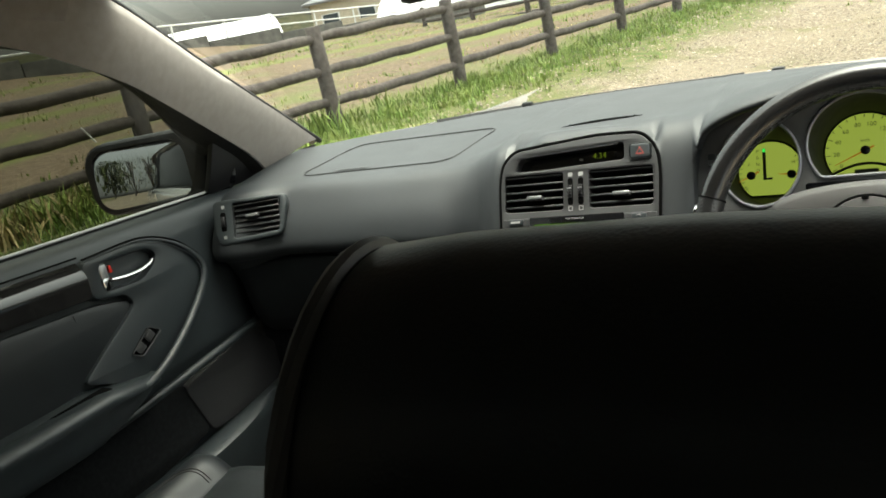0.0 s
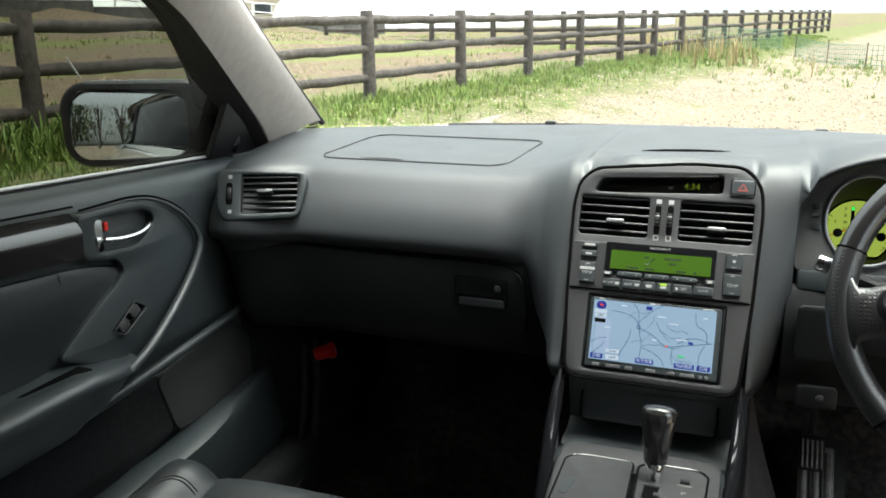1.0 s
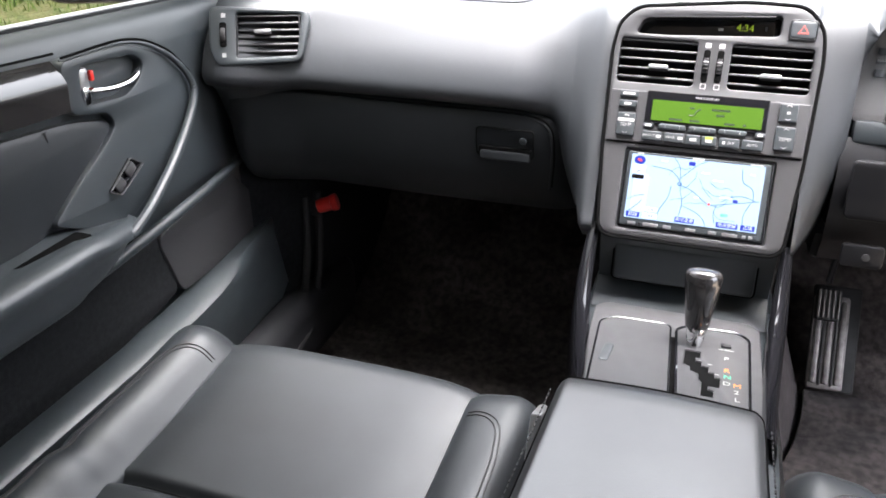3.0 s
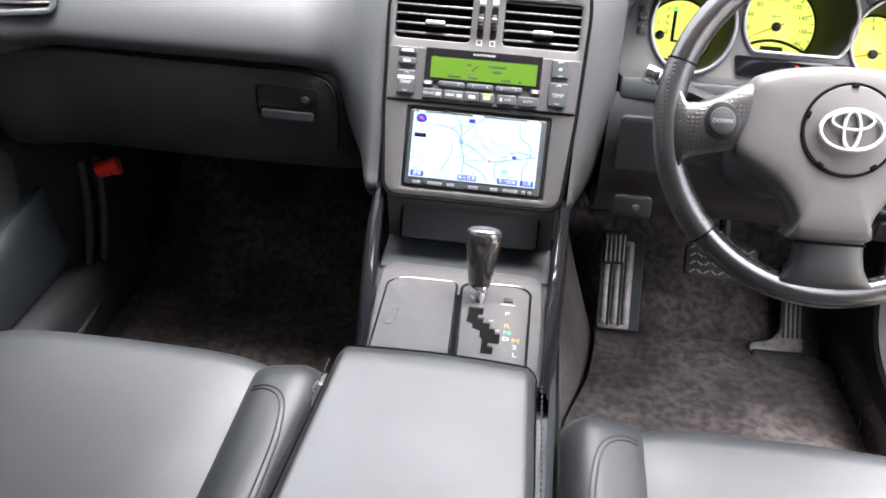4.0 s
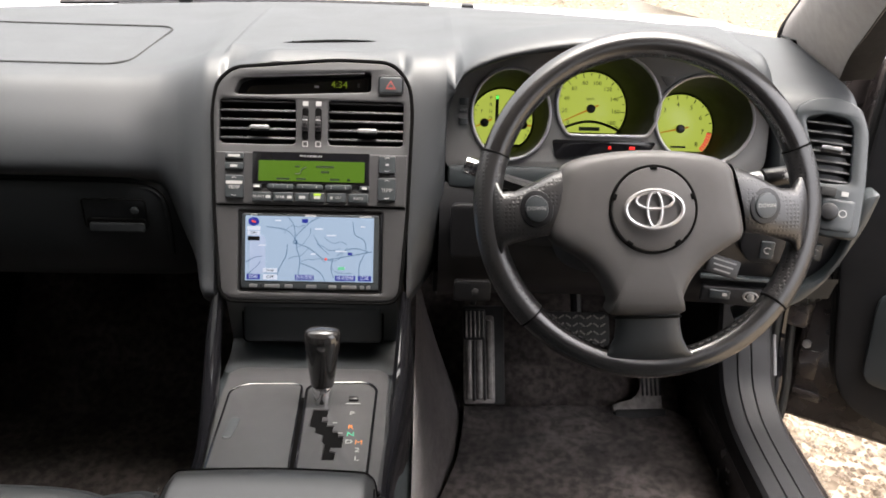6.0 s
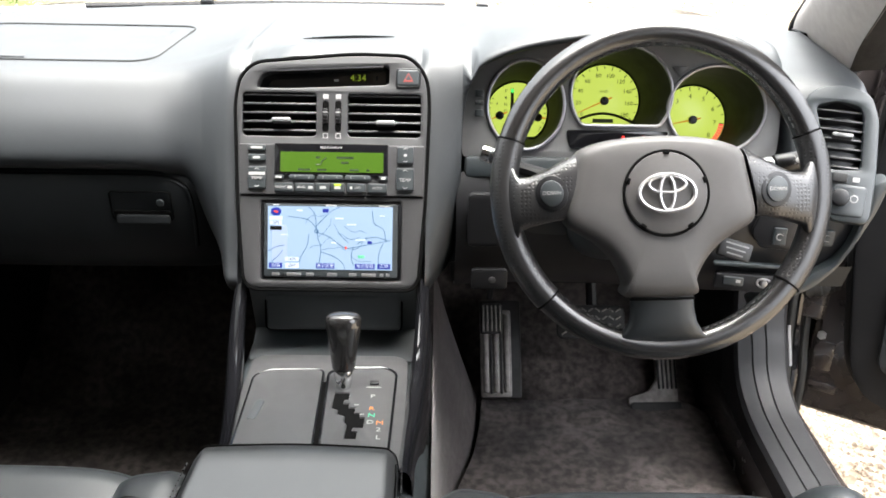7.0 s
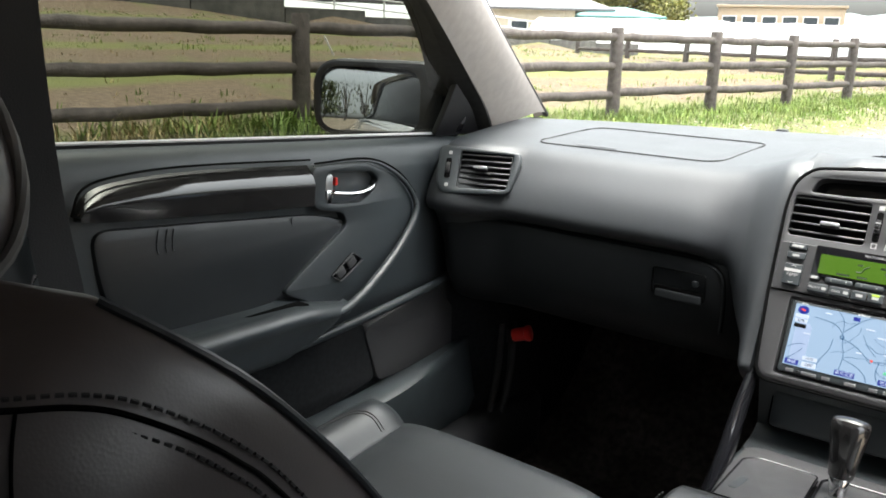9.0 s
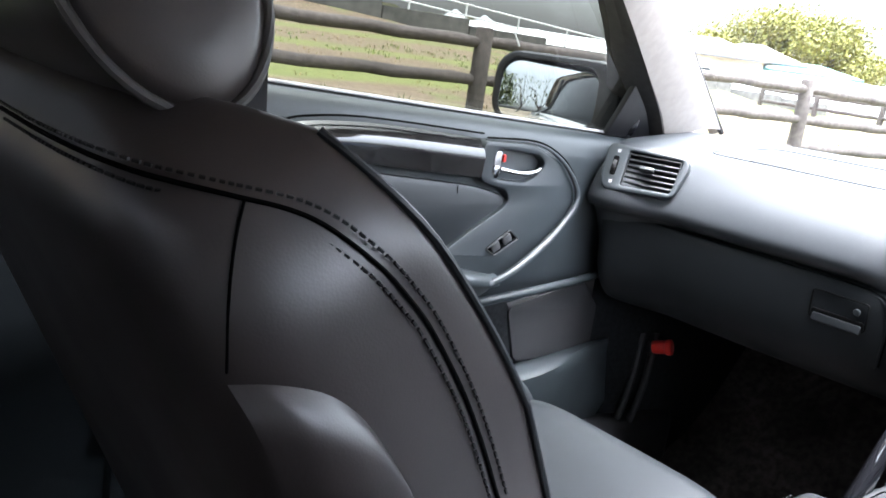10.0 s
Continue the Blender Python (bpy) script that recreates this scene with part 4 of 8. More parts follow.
# glove box: a door let in below the pad's lip, with a latch and a pull
def glove_face(x, t):
    """The door's surface: nearly upright under the pad's lip, then rolled back underneath."""
    prof = smooth_path([(0.062, 0.822, 0), (0.050, 0.812, 0), (0.048, 0.79, 0), (0.052, 0.75, 0), (0.060, 0.71, 0), (0.078, 0.675, 0), (0.115, 0.648, 0), (0.19, 0.632, 0), (0.32, 0.625, 0), (0.47, 0.622, 0)], 37)
    s = min(t * 36, 35.999)
    p = prof[int(s)].lerp(prof[int(s) + 1], s - int(s))
    bow = -0.006 * math.sin(math.pi * min(max((x + 0.66) / 0.48, 0), 1)) - 0.3 * max(0, -x - 0.6) + 30 * max(0, -x - 0.69) ** 2 + 0.5 * max(0, x + 0.2)
    return Vector((x, p.x + bow, p.y))


def glove_box():
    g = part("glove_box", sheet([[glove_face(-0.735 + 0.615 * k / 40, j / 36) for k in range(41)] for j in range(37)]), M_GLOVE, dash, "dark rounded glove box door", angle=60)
    edge = [glove_face(x, t) for x, t in ((-0.715, 0.05), (-0.6, 0.05), (-0.45, 0.055), (-0.32, 0.06), (-0.255, 0.07), (-0.222, 0.1), (-0.206, 0.15), (-0.199, 0.22), (-0.197, 0.32), (-0.2, 0.45))]
    part("door_edge", tube([p + Vector((0, -0.0012, 0)) for p in smooth_path(edge, 60)], 0.0014, 8), M_GAP, g)
    part("door_lip", tube([p + Vector((-0.003, -0.0006, -0.004)) for p in smooth_path(edge, 60)], 0.0022, 8), M_GLOVE, g)
    lm = frame_of((-0.268, 0.0445, 0.768), (1, 0, 0), (0, -0.1, 1))
    part("latch_groove", plate(rounded(0.085, 0.044, 0.005), 0.004, 0.0006, holes=(rounded(0.0825, 0.0415, 0.004),)), M_GAP, g, m=at(lm, 0, -0.0022, 0.006))
    part("pull_recess", plate(rounded(0.078, 0.018, 0.004), 0.004, 0.0008), M_GAP, g, m=at(lm, 0, -0.0026, -0.010))
    part("pull_lip", plate(rounded(0.074, 0.014, 0.004), 0.006, 0.002), M_GLOVE, g, "black pull handle", m=at(lm, 0.001, -0.006, -0.013, -12))
    part("key_lock", cyl(0.0052, 0.004, bev=0.001, m=Matrix.Rotation(radians(90), 4, "X")), M_PLASTIC, g, m=at(lm, 0.027, -0.0022, 0.012))


glove_box()
# Unseen sheet added behind the pad to block light leaking into the footwells.
part("dash_light_stop", sheet([[(x, back_edge(x) - 0.002, z) for x in [-0.74 + 0.074 * k for k in range(21)]] for z in (0.972, 0.85, 0.6)]), M_GAP, dash)
part("cowl_closing", sheet([[(x, y0 + (0.70 - y0) * t, 0.966 - 0.045 * t) for x, y0 in [(-0.74 + 0.074 * k, back_edge(-0.74 + 0.074 * k) - 0.003) for k in range(21)]] for t in (0, 0.5, 1)]), M_BLACK, dash)
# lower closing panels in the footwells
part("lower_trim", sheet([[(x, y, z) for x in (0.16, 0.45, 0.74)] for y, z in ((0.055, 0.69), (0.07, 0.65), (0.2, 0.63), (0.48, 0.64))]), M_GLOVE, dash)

# ---- glass, pillars, roof ----
A_IN = [(-0.735, 0.40, 0.975), (-0.70, 0.24, 1.07), (-0.64, 0.02, 1.19), (-0.575, -0.19, 1.305), (-0.545, -0.30, 1.352)]
A_OUT = [(-0.745, 0.225, 0.95), (-0.72, 0.162, 1.0), (-0.69, 0.075, 1.05), (-0.655, -0.02, 1.1), (-0.62, -0.115, 1.15), (-0.588, -0.215, 1.2), (-0.568, -0.36, 1.26), (-0.56, -0.50, 1.305)]
FRAME = [(-0.80, 0.15, 0.96), (-0.78, 0.09, 1.02), (-0.748, 0.04, 1.06), (-0.71, -0.02, 1.1), (-0.69, -0.072, 1.15), (-0.665, -0.145, 1.2), (-0.635, -0.29, 1.262), (-0.62, -0.50, 1.305)]


def a_pillar(sign):
    n = 24
    inn, out = smooth_path(A_IN, n), smooth_path(A_OUT, n)
    if sign > 0:
        inn = smooth_path([(-0.752, 0.43, 0.932)] + A_IN, n)
        out = [q + Vector((-0.008, -0.012, -0.014)) for q in out]
    rows = []
    for p, q in zip(inn, out):
        d = q - p
        up = Vector((0.55, 0.25, 0.55)).normalized()
        row = [p + Vector((-0.03, 0.01, -0.01))]
        for t, h in ((0, 0), (0.12, 0.02), (0.35, 0.034), (0.65, 0.034), (0.88, 0.02), (1.0, 0.0)):
            row.append(p + d * t + up * h * 0.75)
        row.append(q + Vector((-0.012, 0.02, -0.004)))
        rows.append([(v.x * sign * -1 if sign > 0 else v.x, v.y, v.z) for v in row])
    p = thing("a_pillar", (0.7 * sign, 0.3, 0.97), "greige windscreen pillar trim", "pillar", kind="structure")
    part("pillar_trim", sheet(rows), M_TRIM, p, angle=70)
    part("windscreen_seal", tube([(v.x * -sign if sign > 0 else v.x, v.y + 0.004, v.z) for v in inn], 0.006, 8), M_RUBBER, p)
    strip = []
    for q, f in zip(out, smooth_path(FRAME, n)):
        if sign > 0:
            f = q.lerp(f, 0.3)
        row = [q + Vector((-0.012, 0.01, 0.0)), q.lerp(f, 0.08) + Vector((0.004, 0, 0)), q.lerp(f, 0.45) + Vector((0.004, 0, 0)), q.lerp(f, 0.5) + Vector((-0.004, 0, 0)), q.lerp(f, 0.56) + Vector((0.004, 0, 0)), f, f + Vector((-0.03, 0.01, 0.0))]
        strip.append([(v.x * sign * -1 if sign > 0 else v.x, v.y, v.z) for v in row])
    part("door_frame", sheet(strip), M_RUBBER, p, "black door frame seal", angle=40)
    return p, inn, out


pil, inn, out = a_pillar(-1)
bm_ = frame_of((-0.563, -0.234, 1.282), (-0.127, 0.99, 0.026), (0.2, 0, 0.98))
part("airbag_badge", cyl(0.0185, 0.005, bev=0.0015, m=Matrix.Rotation(radians(90), 4, "X")), M_TRIM, pil, "round pressed air bag badge", m=bm_)
part("badge_ring", tube([(0.0195 * math.cos(a), -0.002, 0.0195 * math.sin(a)) for a in (2 * math.pi * k / 28 for k in range(28))], 0.0012, 6, closed=True), M_PANEL, pil, m=bm_)
for k in range(3):
    part("badge_marking", rbox(0.018 - 0.003 * abs(k - 1), 0.0006, 0.0026, 0, (0, -0.0031, 0.006 - 0.006 * k)), M_PANEL, pil, m=bm_)
a_pillar(1)


def header():
    rows = []
    for k in range(21):
        x = -0.66 + 1.32 * k / 20
        s = 1 - (x / 0.66) ** 2
        rows.append([(x, -0.235 + 0.10 * s, 1.325 + 0.035 * s), (x, -0.24 + 0.10 * s, 1.31 + 0.035 * s), (x, -0.30 + 0.09 * s, 1.318 + 0.04 * s), (x, -0.42, 1.35 + 0.04 * s), (x, -0.8, 1.365 + 0.045 * s), (x, -1.3, 1.36 + 0.045 * s), (x, -1.75, 1.30 + 0.05 * s), (x, -1.78, 1.36 + 0.05 * s), (x, -1.0, 1.41 + 0.045 * s), (x, -0.3, 1.375 + 0.04 * s), (x, -0.235 + 0.10 * s, 1.325 + 0.035 * s)])
    solo("headliner", sheet(rows), M_LINER, "greige cloth headliner and windscreen header", "headliner", kind="structure", angle=60)


header()


def side_rails():
    """Roof edge, centre and rear pillars on both sides."""
    for sign in (-1, 1):
        p = thing("roof_side", (0.62 * sign, -0.9, 1.3), "greige roof side rail and pillars", "pillar", kind="structure")
        rail = smooth_path([(-0.575, -0.30, 1.335), (-0.60, -0.6, 1.345), (-0.60, -1.0, 1.345), (-0.57, -1.5, 1.30), (-0.52, -1.85, 1.22)], 24)
        part("roof_rail", tube([(v.x * -sign if sign > 0 else v.x, v.y, v.z) for v in rail], 0.05, 12), M_TRIM, p)
        b = [(-0.585, -0.80, 1.33), (-0.66, -0.785, 1.15), (-0.735, -0.765, 0.97), (-0.748, -0.755, 0.6), (-0.745, -0.755, 0.3)]
        pts = smooth_path(b, 14)
        for nm, seg_, mt_ in (("centre_pillar", pts[:7], M_TRIM), ("lower_pillar", pts[6:], M_PLASTIC)):
            part(nm, tube([(v.x * -sign if sign > 0 else v.x, v.y, v.z) for v in seg_], 0.07, 10, flat=0.55, up=(1, 0, 0)), mt_, p)
        c = smooth_path([(-0.53, -1.8, 1.25), (-0.62, -1.95, 1.1), (-0.68, -2.15, 0.98)], 8)
        part("rear_pillar", tube([(v.x * -sign if sign > 0 else v.x, v.y, v.z) for v in c], 0.12, 10, flat=0.5, up=(1, 0, 0)), M_TRIM, p)


side_rails()


def windscreen():
    rows = []
    for k in range(17):
        x = -0.76 + 1.52 * k / 16
        s = 1 - (x / 0.76) ** 2
        base, top = Vector((x, 0.42 + 0.2 * s, 0.965)), Vector((x * 0.77, -0.24 + 0.10 * s, 1.335 + 0.035 * s))
        rows.append([base.lerp(top, t) + Vector((0, 0.02 * math.sin(math.pi * t), 0.02 * math.sin(math.pi * t))) for t in [j / 8 for j in range(9)]])
    ob = solo("windscreen", sheet(rows), M_PANE, "clear laminated windscreen", "window", kind="structure", angle=180)
    ob.visible_shadow = False


windscreen()
hoodm = []
for k in range(21):
    x = -0.76 + 1.52 * k / 20
    s = 1 - (x / 0.76) ** 2
    hoodm.append([(x, 0.56 + 0.13 * s, 0.915), (x, 0.60 + 0.13 * s, 0.932), (x, 0.75 + 0.12 * s, 0.922), (x, 1.0 + 0.1 * s, 0.89), (x, 1.3 + 0.1 * s, 0.83 + 0.01 * s), (x, 1.62 + 0.1 * s, 0.76), (x, 1.72 + 0.1 * s, 0.62), (x, 1.72 + 0.1 * s, 0.25)])
bonnet = thing("bonnet", (0, 1.0, 0.9), "white painted car bonnet beyond the windscreen", "car bonnet")
part("bonnet_panel", sheet(hoodm), M_WHITE, bonnet, angle=60)
for x in (-0.30, 0.22):
    part("washer_nozzle", rbox(0.024, 0.018, 0.014, 0.005, (x, 0.60, 0.962)), M_BLACK, bonnet)
part("cowl_panel", sheet([[(x, 0.44 + 0.2 * (1 - (x / 0.76) ** 2) + dy, z) for x in [-0.76 + 0.076 * k for k in range(21)]] for dy, z in ((-0.01, 0.93), (0.05, 0.92), (0.12, 0.91))]), M_BLACK, bonnet)
wip = thing("wiper", (0.1, 0.6, 0.95), "black windscreen wiper arm lying at the screen's foot", "wiper")
part("wiper_arm", tube(smooth_path([(0.55, 0.56, 0.948), (0.2, 0.635, 0.95), (-0.2, 0.63, 0.95), (-0.42, 0.59, 0.95)], 20), 0.006, 6), M_BLACK, wip)
part("wiper_blade", tube(smooth_path([(0.15, 0.648, 0.956), (-0.2, 0.64, 0.956), (-0.52, 0.575, 0.956)], 20), 0.005, 6), M_RUBBER, wip)

# inner mirror at the header
im = thing("inner_mirror", (0.02, -0.14, 1.25), "black framed inner rear-view mirror", "mirror")
part("mirror_housing", rbox(0.25, 0.03, 0.062, 0.014), M_BLACK, im, m=pose(0.023, -0.154, 1.247, -8, 0, 14))
part("mirror_glass", plate(rounded(0.238, 0.052, 0.014), 0.002, 0.0005), M_MIRROR, im, m=at(pose(0.023, -0.154, 1.247, -8, 0, 14), 0, -0.0175, 0))
part("mirror_stalk", tube([(0.023, -0.14, 1.262), (0.018, -0.1, 1.30), (0.01, -0.07, 1.355)], 0.008, 8), M_BLACK, im)

part("dip_lever", rbox(0.026, 0.012, 0.012, 0.004), M_BLACK, im, m=pose(0.023, -0.156, 1.213, -8, 0, 14))

# floor, bulkhead, rear of the cabin
floor_rows = [[(x, y, z + (0.16 if abs(x) < 0.1 else 0.05 * (abs(x) > 0.68))) for x in (-0.78, -0.70, -0.66, -0.16, -0.10, 0.10, 0.16, 0.66, 0.70, 0.78)] for y, z in ((0.70, 0.62), (0.55, 0.46), (0.42, 0.30), (0.33, 0.235), (0.1, 0.22), (-0.3, 0.22), (-0.9, 0.22), (-1.3, 0.24), (-1.35, 0.35))]
solo("cabin_floor", sheet(floor_rows), M_CARPET, "dark carpeted cabin floor and footwell", "floor", kind="structure")
solo("bulkhead", rbox(1.56, 0.04, 0.6, 0.01, (0, 0.66, 0.61)), M_CARPET_DARK, "dark bulkhead behind the dashboard", "wall", kind="structure")
for sign in (-1, 1):
    foot_line = ((0.745, 0.085), (0.735, 0.10), (0.70, 0.2), (0.68, 0.32), (0.66, 0.5), (0.66, 0.68)) if sign < 0 else ((0.668, 0.262), (0.66, 0.34), (0.655, 0.5), (0.655, 0.68))
    solo("kick_panel", sheet([[(sign * x, y, z) for z in (0.22, 0.4, 0.62, 0.86)] for x, y in foot_line]), M_BLACK_CARPET if sign < 0 else M_SILL, "dark kick panel at the footwell's side", "trim", kind="structure")
    solo("rear_side", rbox(0.06, 1.27, 0.75, 0.02, (sign * 0.768, -1.42, 0.6)), M_PLASTIC, "dark rear door trim", "door", kind="structure")
# Unseen rear panes, tinted nearly black to keep rear light off the seats.
back = solo("rear_screen", sheet([[(-0.68, -2.2, 0.95), (0.0, -2.3, 0.95), (0.68, -2.2, 0.95)], [(-0.52, -1.78, 1.32), (0.0, -1.78, 1.36), (0.52, -1.78, 1.32)]]), M_DARK_TINT, "dark tinted rear screen", "window", kind="structure")
solo("boot_wall", rbox(1.5, 0.05, 0.8, 0.01, (0, -2.32, 0.55)), M_CARPET_DARK, "dark boot wall behind the rear seat", "wall", kind="structure")
solo("rear_side_window", sheet([[(0.79, -0.80, 0.99), (0.76, -2.1, 1.02)], [(0.62, -0.80, 1.32), (0.55, -1.8, 1.3)]]), M_DARK_TINT, "dark tinted rear side window", "window", kind="structure")
solo("parcel_shelf", rbox(1.4, 0.5, 0.05, 0.02, (0, -2.1, 0.93)), M_CARPET_DARK, "dark parcel shelf behind the rear seat", "shelf", kind="structure")
rear = thing("rear_seat", (0, -1.6, 0.3), "black leather rear bench", "seat")
part("seat_cushion", rbox(1.36, 0.5, 0.2, 0.06, (0, -1.55, 0.46), seg=4), M_LEATHER, rear)
part("backrest", rbox(1.36, 0.18, 0.55, 0.07, (0, 0, 0), seg=4), M_LEATHER, rear, m=pose(0, -1.86, 0.72, -22))


def bar_sill(sign):
    t = thing("door_sill", (0.72 * sign, -0.2, 0.3), "black painted door sill with a grey scuff strip", "sill", kind="structure")
    x = sign * 0.725
    part("sill_body", rbox(0.13, 1.1, 0.14, 0.03, (x, -0.2, 0.315 - 0.03 * (sign > 0)), seg=3), M_SILL if sign < 0 else M_BODY_DARK, t)
    return t


bar_sill(-1)
# ---- seats ----
def closed_smooth(pts, n):
    p = [Vector(q) for q in pts]
    k, out = len(p), []
    for i in range(n):
        s = i / n * k
        j = int(s)
        t = s - j
        a, b, c, d = p[(j - 1) % k], p[j % k], p[(j + 1) % k], p[(j + 2) % k]
        out.append(0.5 * ((2 * b) + (c - a) * t + (2 * a - 5 * b + 4 * c - d) * t * t + (3 * b - a - 3 * c + d) * t**3))
    return out


# seams of a backrest: off the middle, along the backrest, forward of its line
SEAM = [(0.268, 0.416, 0.0981), (0.268, 0.514, 0.0947), (0.268, 0.60, 0.0888), (0.268, 0.694, 0.0775), (0.268, 0.742, 0.0682), (0.2665, 0.78, 0.0595), (0.261, 0.819, 0.048), (0.2545, 0.849, 0.037),
        (0.2486, 0.871, 0.0245), (0.2432, 0.891, 0.0093), (0.238, 0.907, -0.003), (0.229, 0.923, -0.016), (0.2146, 0.936, -0.0267), (0.177, 0.9435, -0.0339), (0.1056, 0.943, -0.036), (0.0185, 0.9434, -0.0358)]
PANEL_SEAM = [(0.2436, 0.89, 0.0095), (0.2504, 0.871, -0.0017), (0.2568, 0.8455, -0.0127), (0.2612, 0.8124, -0.0228), (0.262, 0.7638, -0.0328)]
HIP = [(0.261, 0.752, -0.0344), (0.269, 0.7375, -0.0167), (0.271, 0.707, 0.003), (0.2707, 0.675, 0.0154), (0.2704, 0.637, 0.0245), (0.27, 0.58, 0.0318), (0.27, 0.519, 0.0332)]


SEAM_V = 0.585  # the cushion's cross seam, along its depth


def seat(name, label, cx, y0, z0, foot, top, head, cxc, half, head_x, hw, hide):
    """A front seat: cx its middle; y0, z0 the cushion's front top edge; foot and top the backrest's line; head the headrest's middle."""
    st = thing(name, (cx, y0 - 0.25, 0.22), label, "car seat", group="front seats")

    def cush_z(u, v):
        """Height over the cushion: u across (-1..1), v from the front (0) to the back (1)."""
        roll = -0.10 * max(0, (0.1 - v) / 0.1) ** 2.2
        dip = -0.022 * math.sin(min(v, 1) * math.pi * 0.8)
        return z0 + roll + dip - 0.01 * (1 - u * u) * 0.6 - 0.013 * math.exp(-((v - SEAM_V) / 0.014) ** 2) + 0.004 * math.exp(-((v - SEAM_V - 0.05) / 0.04) ** 2)

    back_x, cx, depth = cx, cxc, 0.52

    def on_bolster(rings, sgn, off, v):
        """The place on a bolster's top, off the middle and v along it."""
        k = min(27, max(0, int(v * 28)))
        fr, tops = v * 28 - k, []
        for one in rings[k : k + 2]:
            best = -9.0
            for a, b in zip(one, one[1:] + one[:1]):
                xa, xb = (a[0] - cx) * sgn, (b[0] - cx) * sgn
                if (xa - off) * (xb - off) <= 0 and abs(xb - xa) > 1e-6:
                    best = max(best, a[2] + (off - xa) / (xb - xa) * (b[2] - a[2]))
            tops.append(best)
        y = rings[k][0][1] + fr * (rings[k + 1][0][1] - rings[k][0][1])
        return (cx + sgn * off, y, tops[0] + fr * (tops[1] - tops[0]) + 0.0003)

    rows = []
    for v in sorted([j / 32 for j in range(33) if abs(j / 32 - SEAM_V) > 0.045] + [SEAM_V + 0.004 * j for j in range(-10, 11)]):
        y = y0 + (0.03 if cx < 0 else 0.02) - depth * v + (0.012 * math.sin(min(v * 10, 1) * math.pi / 2) - 0.012)
        rows.append([(cx + half * 1.04 * u, y - 0.012 * u * u * (v < 0.2), cush_z(u, v) - 0.012 * abs(u) ** 6) for u in [-1 + k / 8 for k in range(17)]])
    bm = sheet(rows)
    part("seat_cushion", bm, M_LEATHER, st, "smooth black leather cushion", angle=60)
    part("cushion_front", sheet([[(x, y0 + 0.022 - 0.006 * t - 0.01 * (x - cx) ** 2 / half**2, z0 - 0.095 - 0.17 * t) for x in [cx - half * 1.3 + half * 2.6 * k / 10 for k in range(11)]] for t in (0, 0.3, 0.6, 1.0)]), M_LEATHER, st, angle=60)
    for sgn in (-1, 1):
        pr = []
        for j in range(29):
            v = j / 28
            y = y0 + 0.012 - (depth - 0.02) * v
            r = 0.6 + 0.4 * math.sin(min(v / 0.14, 1) * math.pi / 2)
            zc = cush_z(sgn, v) - 0.03
            xo = cx + sgn * half
            tall = 0.05 if sgn * cx > 0 else 0.037
            ring_pts = [(0.0, -0.10), (-0.006, 0.005), (0.004, 0.026), (0.03, tall - 0.004 + 0.008 * v), (0.06, tall - 0.002 + 0.006 * v), (0.085, tall - 0.028), (0.094, -0.05), (0.09, -0.15), (0.02, -0.15)]
            pr.append([(xo + sgn * p.x * (0.9 + 0.1 * r), y, zc + p.y * r - 0.03 * (1 - r)) for p in closed_smooth([(a, b, 0) for a, b in ring_pts], 26)])
        bmb = sheet(pr, closed_u=True)
        bmb.verts.ensure_lookup_table()
        bmb.faces.new([bmb.verts[k] for k in range(26)])
        part("bolster", bmb, M_LEATHER, st, "padded black leather side bolster", angle=60)
        # a stitched panel on top, its nose rounded
        nose = smooth_path([(0.004, 0.176, 0), (0.02, 0.178, 0), (0.034, 0.192, 0), (0.044, 0.222, 0), (0.05, 0.28, 0), (0.053, 0.36, 0), (0.054, 0.6, 0), (0.054, 0.99, 0)], 60)
        if cx > 0:
            nose = [q - Vector((0, 0.035 * (1 - q.y), 0)) for q in nose]
        for off in (0.0, 0.0055):
            pts = []
            for k, q in enumerate(nose):
                way = nose[min(k + 1, 59)] - nose[max(k - 1, 0)]
                way = Vector((way.x, way.y * 0.5)).normalized()
                pts.append(on_bolster(pr, sgn, half + q.x + off * way.y, q.y - off * way.x / 0.5))
            part("stitching", tube(pts, 0.0011, 6), M_THREAD, st)
    cross = [(cx + half * u, y0 + (0.03 if cx < 0 else 0.02) - depth * SEAM_V, cush_z(u, SEAM_V) + 0.0005 - 0.012 * abs(u) ** 6) for u in [-1 + k / 8 for k in range(17)]]
    part("cross_seam", tube(cross, 0.0022, 6), M_GAP, st)
    part("seat_base", rbox(0.44, 0.46, 0.2, 0.03, (cx, y0 - 0.27, z0 - 0.27)), M_BLACK, st)

    # backrest
    cx = back_x
    foot, top = Vector((cx, *foot)), Vector((cx, *top))
    up = (top - foot).normalized()
    fwd = Vector((0, up.z, -up.y))
    rows, edge, edge_in, length = [], {1: [], -1: []}, {1: [], -1: []}, (top - foot).length
    for j in range(37):
        s = 0.965 * j / 36
        c = foot + up * length * s
        w = 0.268 if s < 0.76 else 0.268 - 0.075 * ((s - 0.76) / 0.24) ** 1.7 - 0.12 * max(0, (s - 0.935) / 0.065) ** 2
        d = 0.145 - 0.02 * s if s < 0.5 else max(0.135 - 0.105 * ((s - 0.5) / 0.5) ** 1.3, 0.02)
        d += 0.003 + 0.008 * min(max((s - 0.55) / 0.25, 0), 1) * (1 - 0.5 * max(0, (s - 0.85) / 0.15))
        k = 1.0 if s < 0.85 else max(1 - ((s - 0.85) / 0.15) ** 2 * 0.9, 0.1)
        f0 = 0.035 * k + 0.0
        b0 = -0.05 * k
